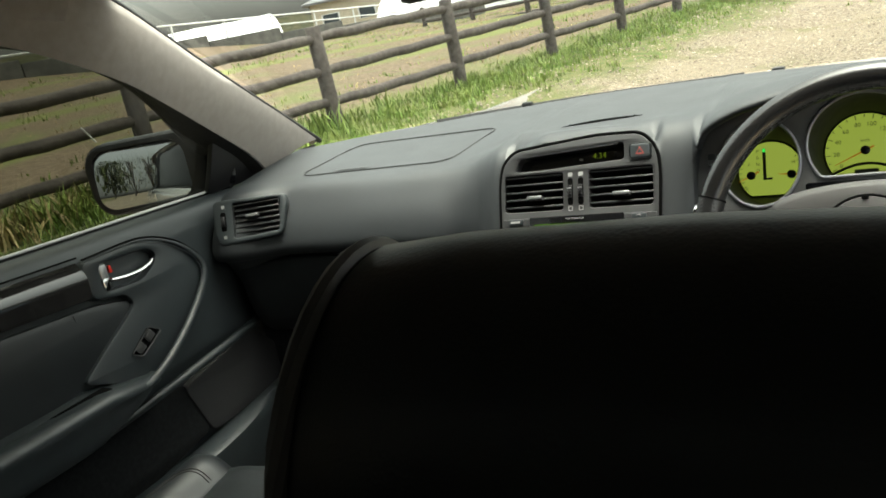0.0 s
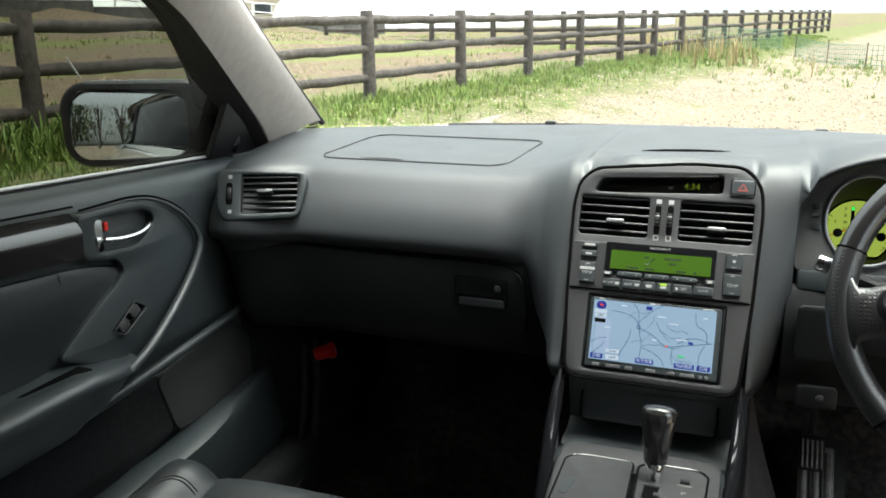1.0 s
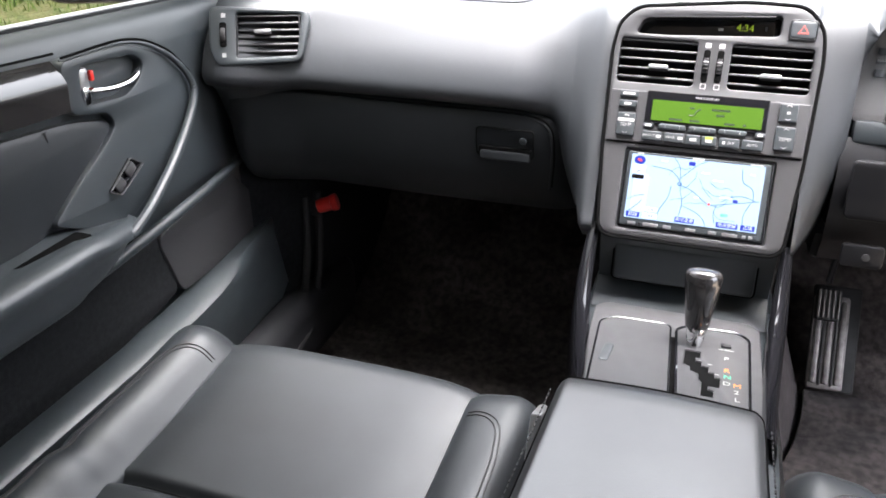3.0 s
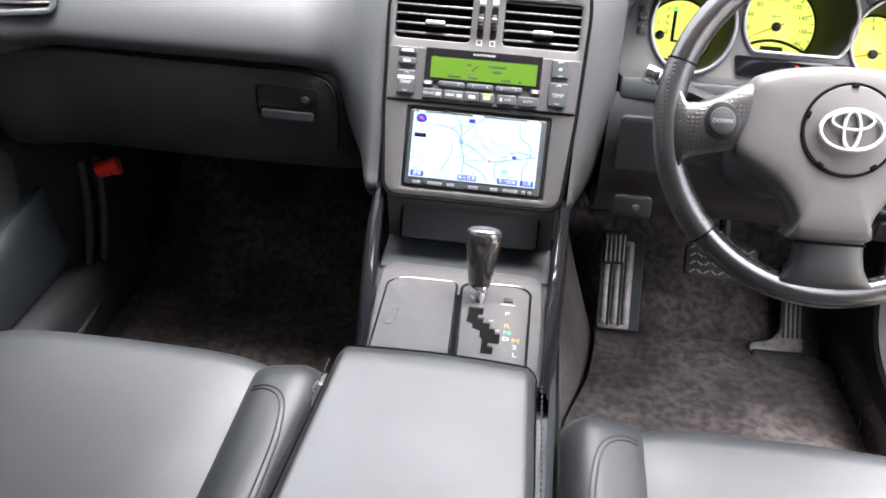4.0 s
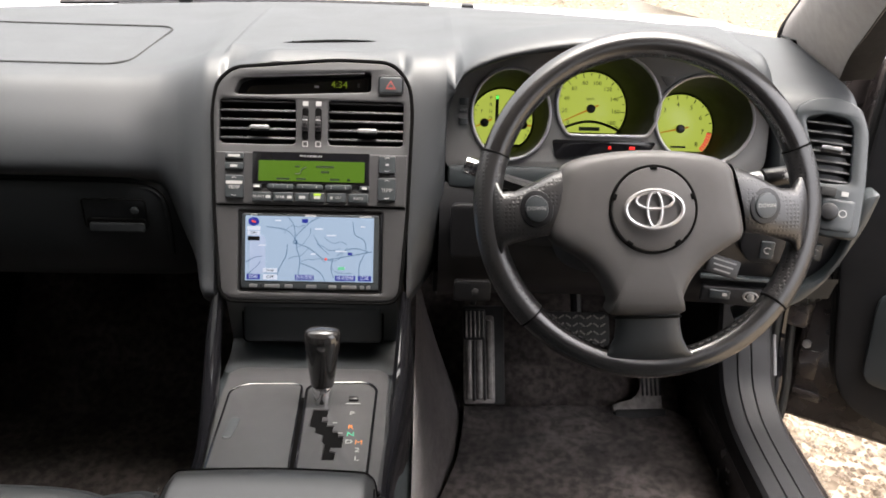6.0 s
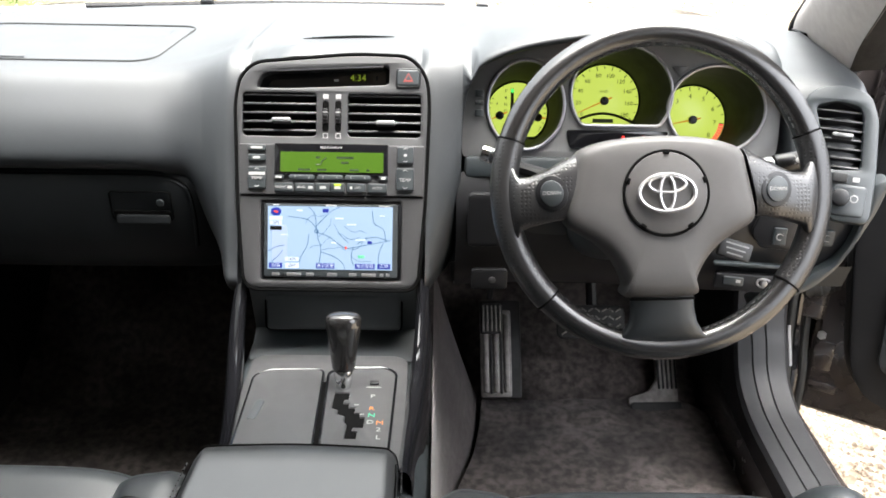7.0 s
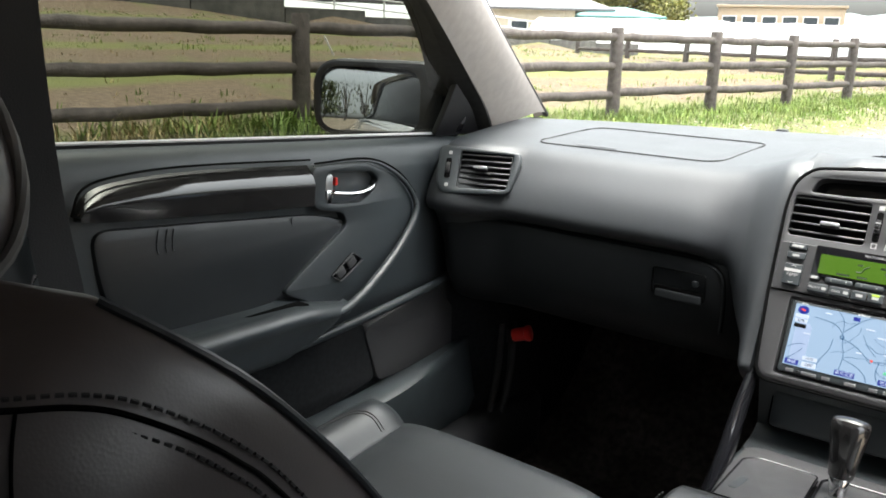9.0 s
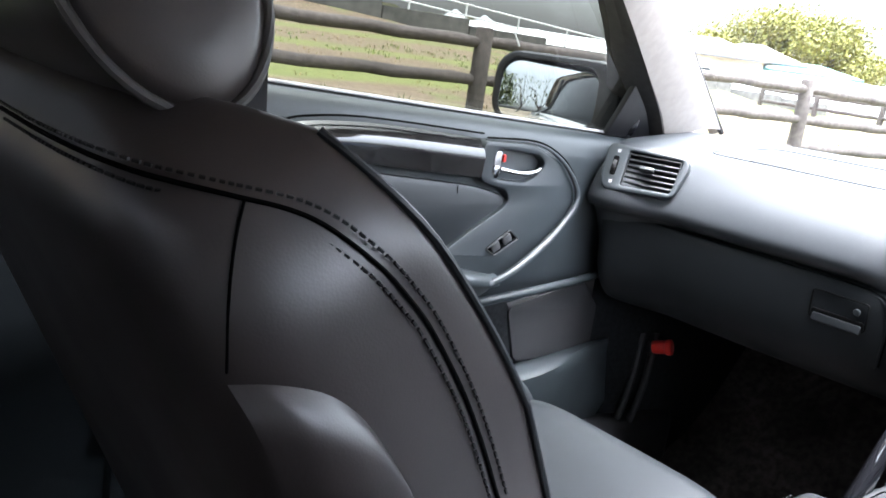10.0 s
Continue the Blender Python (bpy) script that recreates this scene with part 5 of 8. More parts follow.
        ring_pts = [(0, f0), (w * 0.45, f0 + 0.004), (w * 0.62, f0 + 0.015), (w * 0.86, max(d - 0.004, f0)), (w * 0.985, d), (w, d * 0.55), (w, b0 * 0.4), (w * 0.86, b0), (w * 0.4, b0 * 1.1)]
        full = ring_pts + [(-a, b) for a, b in ring_pts[::-1] if a > 0]
        full = full[:9] + [(0, b0 * 1.1)] + full[9:]
        shut = (1.0, 0.8, 0.4)[max(0, j - 34)]
        rows.append([c + Vector((p.x * (0.5 + 0.5 * shut), 0, 0)) + fwd * p.y * shut for p in closed_smooth([(a, b, 0) for a, b in full], 76)])
        for sgn in (1, -1):
            edge[sgn].append(c + Vector((sgn * w * 0.992, 0, 0)) + fwd * d)
            edge_in[sgn].append(c + Vector((sgn * (w + 0.001), 0, 0)) + fwd * (d * 0.42))

    def on_back(x, s, f):
        return foot + up * length * s + fwd * f + Vector((x, 0, 0))

    bm = sheet(rows, closed_u=True)
    bm.verts.ensure_lookup_table()
    bm.faces.new([bm.verts[36 * 76 + k] for k in range(76)])
    part("backrest", bm, hide, st, "dark leather backrest with stitched side panels", angle=60)
    for sgn in (1, -1):
        part("piping", tube(edge[sgn][4:35], 0.0026, 8), M_LEATHER, st)
        line = smooth_path([on_back(sgn * (x + 0.001), s, f) for x, s, f in SEAM], 60)
        part("side_seam", tube(line, 0.0014, 6), M_GAP, st)
        for off in (-0.0065, 0.0065):
            row = []
            for k, p in enumerate(line):
                along_ = (line[min(k + 1, 59)] - line[max(k - 1, 0)]).normalized()
                out_ = Vector((sgn, 0, 0)) * (1 - k / 70) - fwd * (k / 50) ** 3
                row.append(p + along_.cross(out_).normalized() * off * sgn + out_.normalized() * 0.001)
            part("stitching", stitches(row, 0.0055, 0.0011, drop=0.62), M_THREAD, st)
        part("panel_seam", tube(smooth_path([on_back(sgn * (x + 0.0008), s, f) for x, s, f in PANEL_SEAM], 16), 0.0008, 6), M_GAP, st)
        crest = smooth_path([on_back(sgn * x, s, f) for x, s, f in HIP], 18)
        skirt = []
        for p in crest:
            low_ = Vector((p.x, p.y, p.z)) - up * 0.22 + fwd * 0.01
            skirt.append([p + (low_ - p) * t + Vector((sgn * (0.001 + 0.014 * math.sin(min(t * 7, 1) * math.pi / 2)), 0, 0)) for t in (0, 0.03, 0.08, 0.15, 0.3, 0.6, 1.0)])
        part("side_cover", sheet(skirt), hide, st, "rounded lower side cover", angle=60)

    # headrest: a drum on its side with piped ends
    hc = Vector((head_x, *head))
    ry, rz = 0.056, 0.078
    rows = []
    prof = [(-1.0, 0.0), (-0.995, 0.5), (-0.985, 0.8), (-0.95, 0.93), (-0.88, 0.985), (-0.6, 1.02), (0, 1.04), (0.6, 1.02), (0.88, 0.985), (0.95, 0.93), (0.985, 0.8), (0.995, 0.5), (1.0, 0.0)]
    for u, q in prof:
        q = max(q, 0.02)
        rows.append([hc + Vector((u * (hw - 0.024 * q * math.sin(a)), 0, 0)) + fwd * (ry * q * math.cos(a)) + up * (rz * q * math.sin(a) * (1 if math.sin(a) > 0 else 1.05)) for a in (2 * math.pi * k / 36 for k in range(36))])
    part("headrest", sheet(rows, closed_u=True), hide, st, "dark leather headrest with piped ends", angle=60)
    for u in (-0.945, 0.945):
        part("headrest_piping", tube([hc + Vector((u * (hw - 0.024 * math.sin(a)), 0, 0)) + fwd * (ry * 0.965 * math.cos(a)) + up * (rz * 0.975 * math.sin(a) * (1 if math.sin(a) > 0 else 1.05)) for a in (2 * math.pi * k / 44 for k in range(44))], 0.0034, 8, closed=True), M_PIPING, st)
    for x in (-0.06, 0.06):
        part("headrest_post", tube([hc + Vector((x, 0, 0)) - up * 0.05, top + Vector((x + head_x - cx, 0, 0)) - up * 0.06], 0.006, 8), M_CHROME, st)
    return st


# Both seats have one leather; the passenger backrest takes the copy with light painted in.
seat("passenger_seat", "black leather passenger seat with stitched bolsters, reclined", -0.37, -0.235, 0.58, (-0.82, 0.55), (-1.035, 1.035), (-1.012, 1.09), -0.383, 0.168, -0.366, 0.152, M_LEATHER_LIT)
seat("driver_seat", "black leather driver seat with stitched bolsters", 0.402, -0.248, 0.57, (-0.77, 0.50), (-0.92, 1.008), (-0.893, 1.068), 0.387, 0.162, 0.396, 0.124, M_LEATHER)
# ---- passenger door ----
def side(x):
    """A pose on the door: local x forwards, z up, y into the door."""
    return frame_of((x, 0, 0), (0, 1, 0), (0, 0, 1))


def sill_z(y):
    return 0.951 - 0.055 * y


pdoor = thing("passenger_door", (-0.75, -0.3, 0.4), "closed front door with charcoal trim, black wood and leather inserts", "car door")


def door_panel():
    rows = []
    for k in range(49):
        y = -0.86 + 1.08 * k / 48
        s = sill_z(y)
        front = max(0, (y - 0.02) / 0.2) ** 2
        prof = [(-0.80, s - 0.012), (-0.775, s + 0.002), (-0.757, s), (-0.745, s - 0.012), (-0.738, s - 0.035), (-0.736, 0.90), (-0.738, 0.82), (-0.74, 0.74), (-0.742, 0.69), (-0.755, 0.66), (-0.765, 0.6), (-0.765, 0.5), (-0.75, 0.40), (-0.76, 0.33)]
        rows.append([(p.x - 0.02 * front, y, p.y) for p in smooth_path([Vector((a, b, 0)) for a, b in prof], 40)])
    return sheet(rows)


part("door_panel", door_panel(), M_DOOR, pdoor, "charcoal moulded trim", angle=60)
part("window_seal", tube([(-0.782, y, sill_z(y) + 0.003) for y in [-0.86 + 1.0 * k / 20 for k in range(21)]], 0.006, 8), M_RUBBER, pdoor)
part("sill_lip", tube([(-0.776, y, sill_z(y) + 0.0085) for y in [-0.86 + 0.98 * k / 20 for k in range(21)]], 0.0026, 6), M_WHITE, pdoor, "pale window lip")
part("belt_moulding", sheet([[(x, y, sill_z(y) + dz) for y in [-0.86 + 1.0 * k / 20 for k in range(21)]] for x, dz in ((-0.795, -0.008), (-0.80, 0.002), (-0.812, 0.0), (-0.83, -0.03))]), M_WHITE, pdoor, "white painted door edge")


def seen_at(x, y, z):
    """A trim point given on the plane x = -0.72, moved along the sight line to another depth."""
    f = (0.185 - x) / 0.905
    return (x, -1.135 + (y + 1.135) * f, 1.132 + (z - 1.132) * f)


leaf = [(-0.286, 0.937), (-0.168, 0.933), (-0.099, 0.905), (-0.055, 0.862), (-0.047, 0.827), (-0.096, 0.772), (-0.167, 0.724), (-0.227, 0.697), (-0.262, 0.708), (-0.351, 0.752), (-0.29, 0.79), (-0.232, 0.822), (-0.212, 0.838), (-0.222, 0.856), (-0.283, 0.869)]
cup = cut_corners([(-0.256, 0.924), (-0.155, 0.915), (-0.138, 0.90), (-0.152, 0.883), (-0.181, 0.868), (-0.259, 0.876)], 0.016, 6)
swh = [(-0.252, 0.758), (-0.232, 0.746), (-0.18, 0.773), (-0.204, 0.789)]
part("switch_panel", plate(cut_corners(leaf, 0.016, 6), 0.03, 0.005, holes=(cup,)), M_DOOR, pdoor, "charcoal handle and switch panel", m=side(-0.7205))
ridge = smooth_path([seen_at(*p) for p in ((-0.722, -0.286, 0.938), (-0.720, -0.168, 0.934), (-0.718, -0.098, 0.906), (-0.715, -0.051, 0.862), (-0.711, -0.046, 0.824), (-0.705, -0.096, 0.768), (-0.694, -0.167, 0.718), (-0.682, -0.222, 0.694), (-0.678, -0.24, 0.694))], 64)
part("panel_ridge", tube(ridge, 0.006, 10, radii=[0.0015 + 0.0055 * min(1, k / 40) * min(1, (64.5 - k) / 6) for k in range(64)]), M_DOOR, pdoor)
part("panel_seam", tube(smooth_path([(-0.7195, -0.283, 0.941), (-0.7185, -0.168, 0.938), (-0.717, -0.096, 0.910), (-0.7155, -0.052, 0.868)], 24), 0.0016, 6), M_GAP, pdoor)
hc = part("handle_cup", plate(cup, 0.004, 0.001), M_BLACK, pdoor, "dark recessed handle cup", m=side(-0.742))
part("door_lever", tube(smooth_path([(-0.726, -0.252, 0.893), (-0.719, -0.24, 0.891), (-0.716, -0.215, 0.887), (-0.716, -0.185, 0.886), (-0.718, -0.162, 0.890), (-0.722, -0.15, 0.894)], 20), 0.0042, 8, flat=0.8, radii=[0.0032 + 0.0016 * math.sin(math.pi * k / 19) for k in range(20)]), M_CHROME, pdoor, "chrome door lever")
part("lock_knob", rbox(0.006, 0.006, 0.013, 0.002, (-0.724, -0.236, 0.908)), M_RED, pdoor, "small red lock tab")
part("lock_lever", rbox(0.010, 0.016, 0.040, 0.004, (-0.728, -0.248, 0.900)), M_SATIN, pdoor)
part("lever_foot", rbox(0.012, 0.012, 0.022, 0.004, (-0.724, -0.253, 0.886)), M_CHROME, pdoor)
sw = part("window_switch", plate(cut_corners(swh, 0.004), 0.006, 0.001), M_GLOSS, pdoor, "black window switch", m=side(-0.7192))
part("switch_rim", tube([(-0.7165, y, z) for y, z in cut_corners(swh, 0.004)], 0.0012, 6, closed=True), M_PANEL, sw)
for y_, z_ in ((-0.231, 0.7605), (-0.207, 0.7735)):
    part("rocker", rbox(0.006, 0.019, 0.016, 0.003), M_PANEL, sw, m=pose(-0.7175, y_, z_, 30))


def wood_strip():
    top = smooth_path([(-0.655, 0.918, 0), (-0.64, 0.938, 0), (-0.60, 0.949, 0), (-0.50, 0.951, 0), (-0.39, 0.945, 0), (-0.285, 0.937, 0)], 30)
    low = smooth_path([(-0.655, 0.914, 0), (-0.648, 0.906, 0), (-0.58, 0.897, 0), (-0.49, 0.889, 0), (-0.39, 0.880, 0), (-0.287, 0.872, 0)], 30)
    rows = []
    for a, b in zip(top, low):
        rows.append([(-0.735 + 0.02 * (math.sin(min(t / 0.42, 1) * 1.35) / 0.976 if t < 0.99 else 0.2) - 0.003 * max(0, t - 0.42) / 0.58, a.x + (b.x - a.x) * t, a.y + (b.y - a.y) * t) for t in [j / 12 for j in range(13)]])
    return sheet(rows)


part("wood_strip", wood_strip(), M_WOOD, pdoor, "glossy black wood strip", angle=60)
part("strip_gap", tube([(-0.728, p.x, p.y + 0.004) for p in smooth_path([(-0.66, 0.912, 0), (-0.645, 0.942, 0), (-0.60, 0.953, 0), (-0.50, 0.955, 0), (-0.285, 0.942, 0)], 30)], 0.0016, 6), M_GAP, pdoor)
insert = [(-0.648, 0.900), (-0.49, 0.886), (-0.29, 0.867), (-0.225, 0.849), (-0.212, 0.832), (-0.345, 0.752), (-0.40, 0.733), (-0.55, 0.742), (-0.615, 0.755), (-0.638, 0.82)]
insert = [((y + 1.135) * 1.0155 - 1.135, (z - 1.132) * 1.0155 + 1.132) for y, z in insert]
part("leather_insert", plate(cut_corners(insert, 0.03, 6), 0.04, 0.012), M_LEATHER, pdoor, "padded black leather insert", m=side(-0.728))
for y in (-0.548, -0.535, -0.525, -0.32):
    part("pleat", tube(smooth_path([(-0.7275, y, 0.878 - 0.09 * (y + 0.5)), (-0.7275, y - 0.004, 0.862), (-0.728, y - 0.002, 0.85)], 6), 0.001, 5), M_LEATHER, pdoor)


def armrest():
    rows = []
    for k in range(30):
        s = k / 29
        y = -0.225 - 0.60 * s
        zt = 0.715 + 0.022 * min(1, s * 5) + 0.012 * s
        xo = -0.700 + 0.040 * min(1, s * 6) ** 0.6
        lo = zt - 0.03 - 0.05 * min(1, s * 4)
        ring_pts = [(-0.745, zt - 0.006), (-0.71, zt - 0.004), (xo - 0.02, zt), (xo - 0.004, zt - 0.004), (xo, zt - 0.016), (xo - 0.012, (zt + lo) / 2), (xo - 0.03, lo), (-0.745, lo - 0.01)]
        rows.append([(p.x, y, p.y) for p in closed_smooth([(a, b, 0) for a, b in ring_pts], 28)])
    bm = sheet(rows, closed_u=True)
    bm.verts.ensure_lookup_table()
    bm.faces.new([bm.verts[k] for k in range(28)])
    return bm


arm = part("armrest", armrest(), M_DOOR, pdoor, "smooth charcoal armrest", angle=60)
part("pull_pocket", rbox(0.026, 0.15, 0.008, 0.003, (-0.702, -0.40, 0.7335)), M_GAP, arm, "dark pull recess")
part("lower_roll", tube(smooth_path([(-0.735, 0.12, 0.70), (-0.725, 0.03, 0.685), (-0.718, -0.15, 0.672), (-0.715, -0.35, 0.662), (-0.715, -0.7, 0.655)], 24), 0.008, 12), M_PLASTIC, pdoor)
part("carpet_insert", plate(cut_corners([(-0.84, 0.648), (-0.15, 0.652), (-0.118, 0.535), (-0.3, 0.51), (-0.84, 0.52)], 0.02, 4), 0.02, 0.004), M_BLACK_CARPET, pdoor, "black carpeted lower panel", m=side(-0.743))
spk = [(-0.155, 0.640), (0.045, 0.676), (0.115, 0.60), (0.10, 0.535), (-0.07, 0.528), (-0.118, 0.53)]
part("speaker_grille", plate(cut_corners(spk, 0.02, 4), 0.02, 0.004), material("speaker_mesh", (0.022, 0.022, 0.023), 0.7, bump=0.6, bump_scale=900, cells=True), pdoor, "dark speaker grille", m=side(-0.738))
pk = []
for k in range(24):
    s = k / 23
    y = 0.13 - 0.85 * s
    z = 0.545 - 0.03 * min(1, s * 3) + 0.004 * s
    pk.append([(-0.75, y, z + 0.0), (-0.70 - 0.02 * (1 - min(1, s * 4)), y, z + 0.008), (-0.688 - 0.03 * (1 - min(1, s * 4)), y, z), (-0.688 - 0.03 * (1 - min(1, s * 4)), y, z - 0.02), (-0.70, y, z - 0.12), (-0.73, y, z - 0.19)])
part("map_pocket", sheet(pk), M_PLASTIC, pdoor, "charcoal map pocket", angle=50)
skin = part("door_skin", sheet([[(x, y, z) for y in (-0.86, -0.5, 0.0, 0.42)] for x, z in ((-0.812, 0.935), (-0.84, 0.915), (-0.868, 0.8), (-0.872, 0.6), (-0.85, 0.35))]), M_WHITE, pdoor, "white painted outer skin")
glass_rows = []
for k in range(13):
    t = k / 12
    row = []
    for y0, y1 in ((-0.86, -0.83), (-0.6, -0.66), (-0.3, -0.57), (0.02, -0.50), (0.16, -0.40), (0.34, -0.22)):
        b = Vector((-0.79, y0, sill_z(y0) - 0.01))
        c = Vector((-0.612, y1, 1.325))
        p = b.lerp(c, t)
        row.append((p.x - 0.012 * math.sin(math.pi * t), p.y, p.z))
    glass_rows.append(row)
pane = part("window_pane", sheet(glass_rows), M_TINT, pdoor, "tinted side window", angle=180)
part("corner_sail", plate(cut_corners([(0.06, -0.005), (0.27, -0.012), (0.182, 0.077), (0.09, 0.16), (0.07, 0.15), (0.066, 0.05)], 0.01), 0.012, 0.002), M_BLACK, pdoor, "black mirror corner panel", m=frame_of((-0.762, 0, 0.955), (0, 1, 0), (0.42, 0, 1)))

# outer mirror
om = thing("door_mirror", (-0.86, 0.07, 0.98), "black door mirror with a rounded glass", "mirror")
MM = frame_of((-0.897, 0.05, 1.009), (1, 0.36, 0), (0, 0.02, 1))


def mirror_shell():
    rows = []
    for d, g in ((-0.006, 0.95), (-0.004, 1.0), (0.03, 1.02), (0.07, 0.93), (0.1, 0.75), (0.115, 0.4), (0.118, 0.02)):
        rows.append([(x * g + 0.016 * min(1, max(0, d / 0.02)), d, z * g) for x, z in rounded(0.268 + 0.03 * min(1, max(0, d / 0.02)), 0.148, 0.05, 7)])
    bm = sheet(rows, closed_u=True)
    return bm


part("mirror_housing", mirror_shell(), M_GLOSS, om, "gloss black housing", m=MM, angle=60)
part("housing_rim", plate(rounded(0.262, 0.142, 0.048, 7), 0.008, 0.002, holes=(rounded(0.204, 0.120, 0.034, 7, (-0.014, 0.001)),)), M_BLACK, om, m=at(MM, 0, -0.008, 0))
part("mirror_glass", plate(rounded(0.206, 0.122, 0.034, 7), 0.002, 0.0004), M_MIRROR, om, "mirror glass", m=frame_of(MM @ Vector((-0.014, 0.003, 0.001)), (0.897, 0.433, 0), (-0.05, 0.122, 0.99)))
part("mirror_foot", tube([(-0.825, 0.15, 0.965), (-0.85, 0.14, 0.98), (-0.88, 0.13, 0.995)], 0.022, 10), M_GLOSS, om)
part("marker_rod", tube([(-0.985, 0.02, 1.09), (-0.99, 0.0, 1.125)], 0.0016, 6), M_RAILW, om)

# outer flank of the car, seen in the mirror
body = thing("body_side", (-0.86, -1.5, 0.6), "white painted rear door and wing of the car", "car body", kind="structure")
part("rear_door_skin", sheet([[(x, y, z) for y in (-0.865, -1.3, -1.9)] for x, z in ((-0.80, 0.99), (-0.84, 0.94), (-0.868, 0.8), (-0.872, 0.6), (-0.85, 0.35))]), M_WHITE, body)
part("rear_wing", sheet([[(x + (0.05 if y < -2.5 else 0), y, z) for y in (-1.91, -2.4, -2.9)] for x, z in ((-0.72, 1.03), (-0.83, 0.95), (-0.868, 0.8), (-0.872, 0.6), (-0.85, 0.35))]), M_WHITE, body)
part("rear_pane", sheet([[(-0.80, -0.93, 0.99), (-0.79, -1.8, 1.02)], [(-0.72, -0.93, 1.16), (-0.70, -1.72, 1.17)], [(-0.63, -0.93, 1.33), (-0.60, -1.6, 1.32)]]), M_DARK_TINT, body, "tinted rear window")
part("window_frame", tube([(-0.80, -0.9, 0.99), (-0.63, -0.9, 1.33), (-0.6, -1.55, 1.31), (-0.79, -1.8, 1.02)], 0.015, 8), M_BLACK, body)
part("rear_quarter", sheet([[(-0.60, -1.62, 1.33), (-0.70, -1.74, 1.17), (-0.795, -1.82, 1.02)], [(-0.56, -1.9, 1.27), (-0.66, -2.1, 1.13), (-0.76, -2.35, 1.02)]]), M_WHITE, body, "white painted rear quarter", angle=80)
for s_ in (-1, 1):
    part("front_wing", sheet([[(s_ * (x + 0.03 * (y < 0.7) - 0.06 * (y > 1.5)), y, z - (0.04 if y > 1.2 else 0.0)) for y in (0.46, 0.9, 1.3, 1.66)] for x, z in ((0.755, 0.905), (0.82, 0.88), (0.858, 0.8), (0.862, 0.6), (0.84, 0.34))]), M_WHITE, body, "white painted front wing", angle=60)
part("rear_door_skin", sheet([[(-x, y, z) for y in (-0.865, -1.3, -1.9)] for x, z in ((-0.80, 0.985), (-0.84, 0.94), (-0.868, 0.8), (-0.872, 0.6), (-0.85, 0.35))]), M_WHITE, body)
part("rear_wing", sheet([[(-x - (0.05 if y < -2.5 else 0), y, z) for y in (-1.91, -2.4, -2.9)] for x, z in ((-0.72, 1.03), (-0.83, 0.95), (-0.868, 0.8), (-0.872, 0.6), (-0.85, 0.35))]), M_WHITE, body)
part("boot_lid", sheet([[(x, y - 0.04 * (1 - (x / 0.75) ** 2), z) for x in (-0.72, -0.4, 0, 0.4, 0.72)] for y, z in ((-2.33, 1.0), (-2.6, 0.995), (-2.84, 0.97), (-2.9, 0.9), (-2.92, 0.7), (-2.94, 0.5), (-2.9, 0.34))]), M_WHITE, body, "white painted boot lid and bumper", angle=50)
part("outer_roof", sheet([[(x, y, z) for y in (-0.35, -0.9, -1.5)] for x, z in ((-0.62, 1.37), (-0.5, 1.42), (0, 1.445), (0.5, 1.42), (0.62, 1.37))]), M_WHITE, body, "white painted roof")

# seat belt on the centre pillar
belt = thing("seat_belt", (-0.70, -0.78, 1.1), "black seat belt with a metal buckle tongue on the pillar", "seat belt")
bp_ = smooth_path([(-0.585, -0.775, 1.28), (-0.64, -0.745, 1.1), (-0.685, -0.715, 0.95), (-0.70, -0.69, 0.80), (-0.705, -0.68, 0.6)], 20)
part("webbing", sheet([[p + Vector((0.004, d, 0)) for d in (-0.024, 0.024)] for p in bp_]), material("belt_webbing", (0.012, 0.012, 0.013), 0.7, bump=0.5, bump_scale=500), belt)
part("tongue", tube([(-0.702, -0.70, 0.862), (-0.700, -0.69, 0.835), (-0.702, -0.712, 0.826), (-0.706, -0.73, 0.84), (-0.704, -0.72, 0.862)], 0.0025, 6, closed=True), M_CHROME, belt, "metal tongue")
part("tongue_grip", rbox(0.012, 0.05, 0.05, 0.006, (-0.705, -0.735, 0.80)), M_BLACK, belt)
part("pillar_cover", rbox(0.03, 0.16, 0.62, 0.012, (-0.735, -0.765, 0.66)), M_PLASTIC, belt)
# rubber door seals curving up the kick panel
for dx, dy in ((0.0, 0.0), (0.012, 0.03)):
    solo("door_seal", tube(smooth_path([(-0.672 + dx, -0.25, 0.30), (-0.676 + dx, 0.05 + dy, 0.315), (-0.688 + dx, 0.15 + dy, 0.36), (-0.695 + dx, 0.20 + dy, 0.45), (-0.70 + dx, 0.215 + dy, 0.56)], 30), 0.008, 8), M_RUBBER, "black rubber door seal along the kick panel", "trim", kind="structure")
flare = thing("emergency_flare", (-0.665, 0.245, 0.50), "red emergency flare clipped to the kick panel", "flare")
part("flare_body", cyl(0.014, 0.03, bev=0.004, m=Matrix.Rotation(radians(75), 4, "Y")), M_RED, flare, m=pose(-0.672, 0.243, 0.536, 0, 0, 20))
part("flare_cap", cyl(0.0165, 0.014, bev=0.004, m=Matrix.Rotation(radians(75), 4, "Y")), M_RED, flare, m=pose(-0.654, 0.249, 0.541, 0, 0, 20))
part("flare_clip", rbox(0.02, 0.02, 0.03, 0.004, (-0.694, 0.24, 0.529)), M_BLACK, flare)
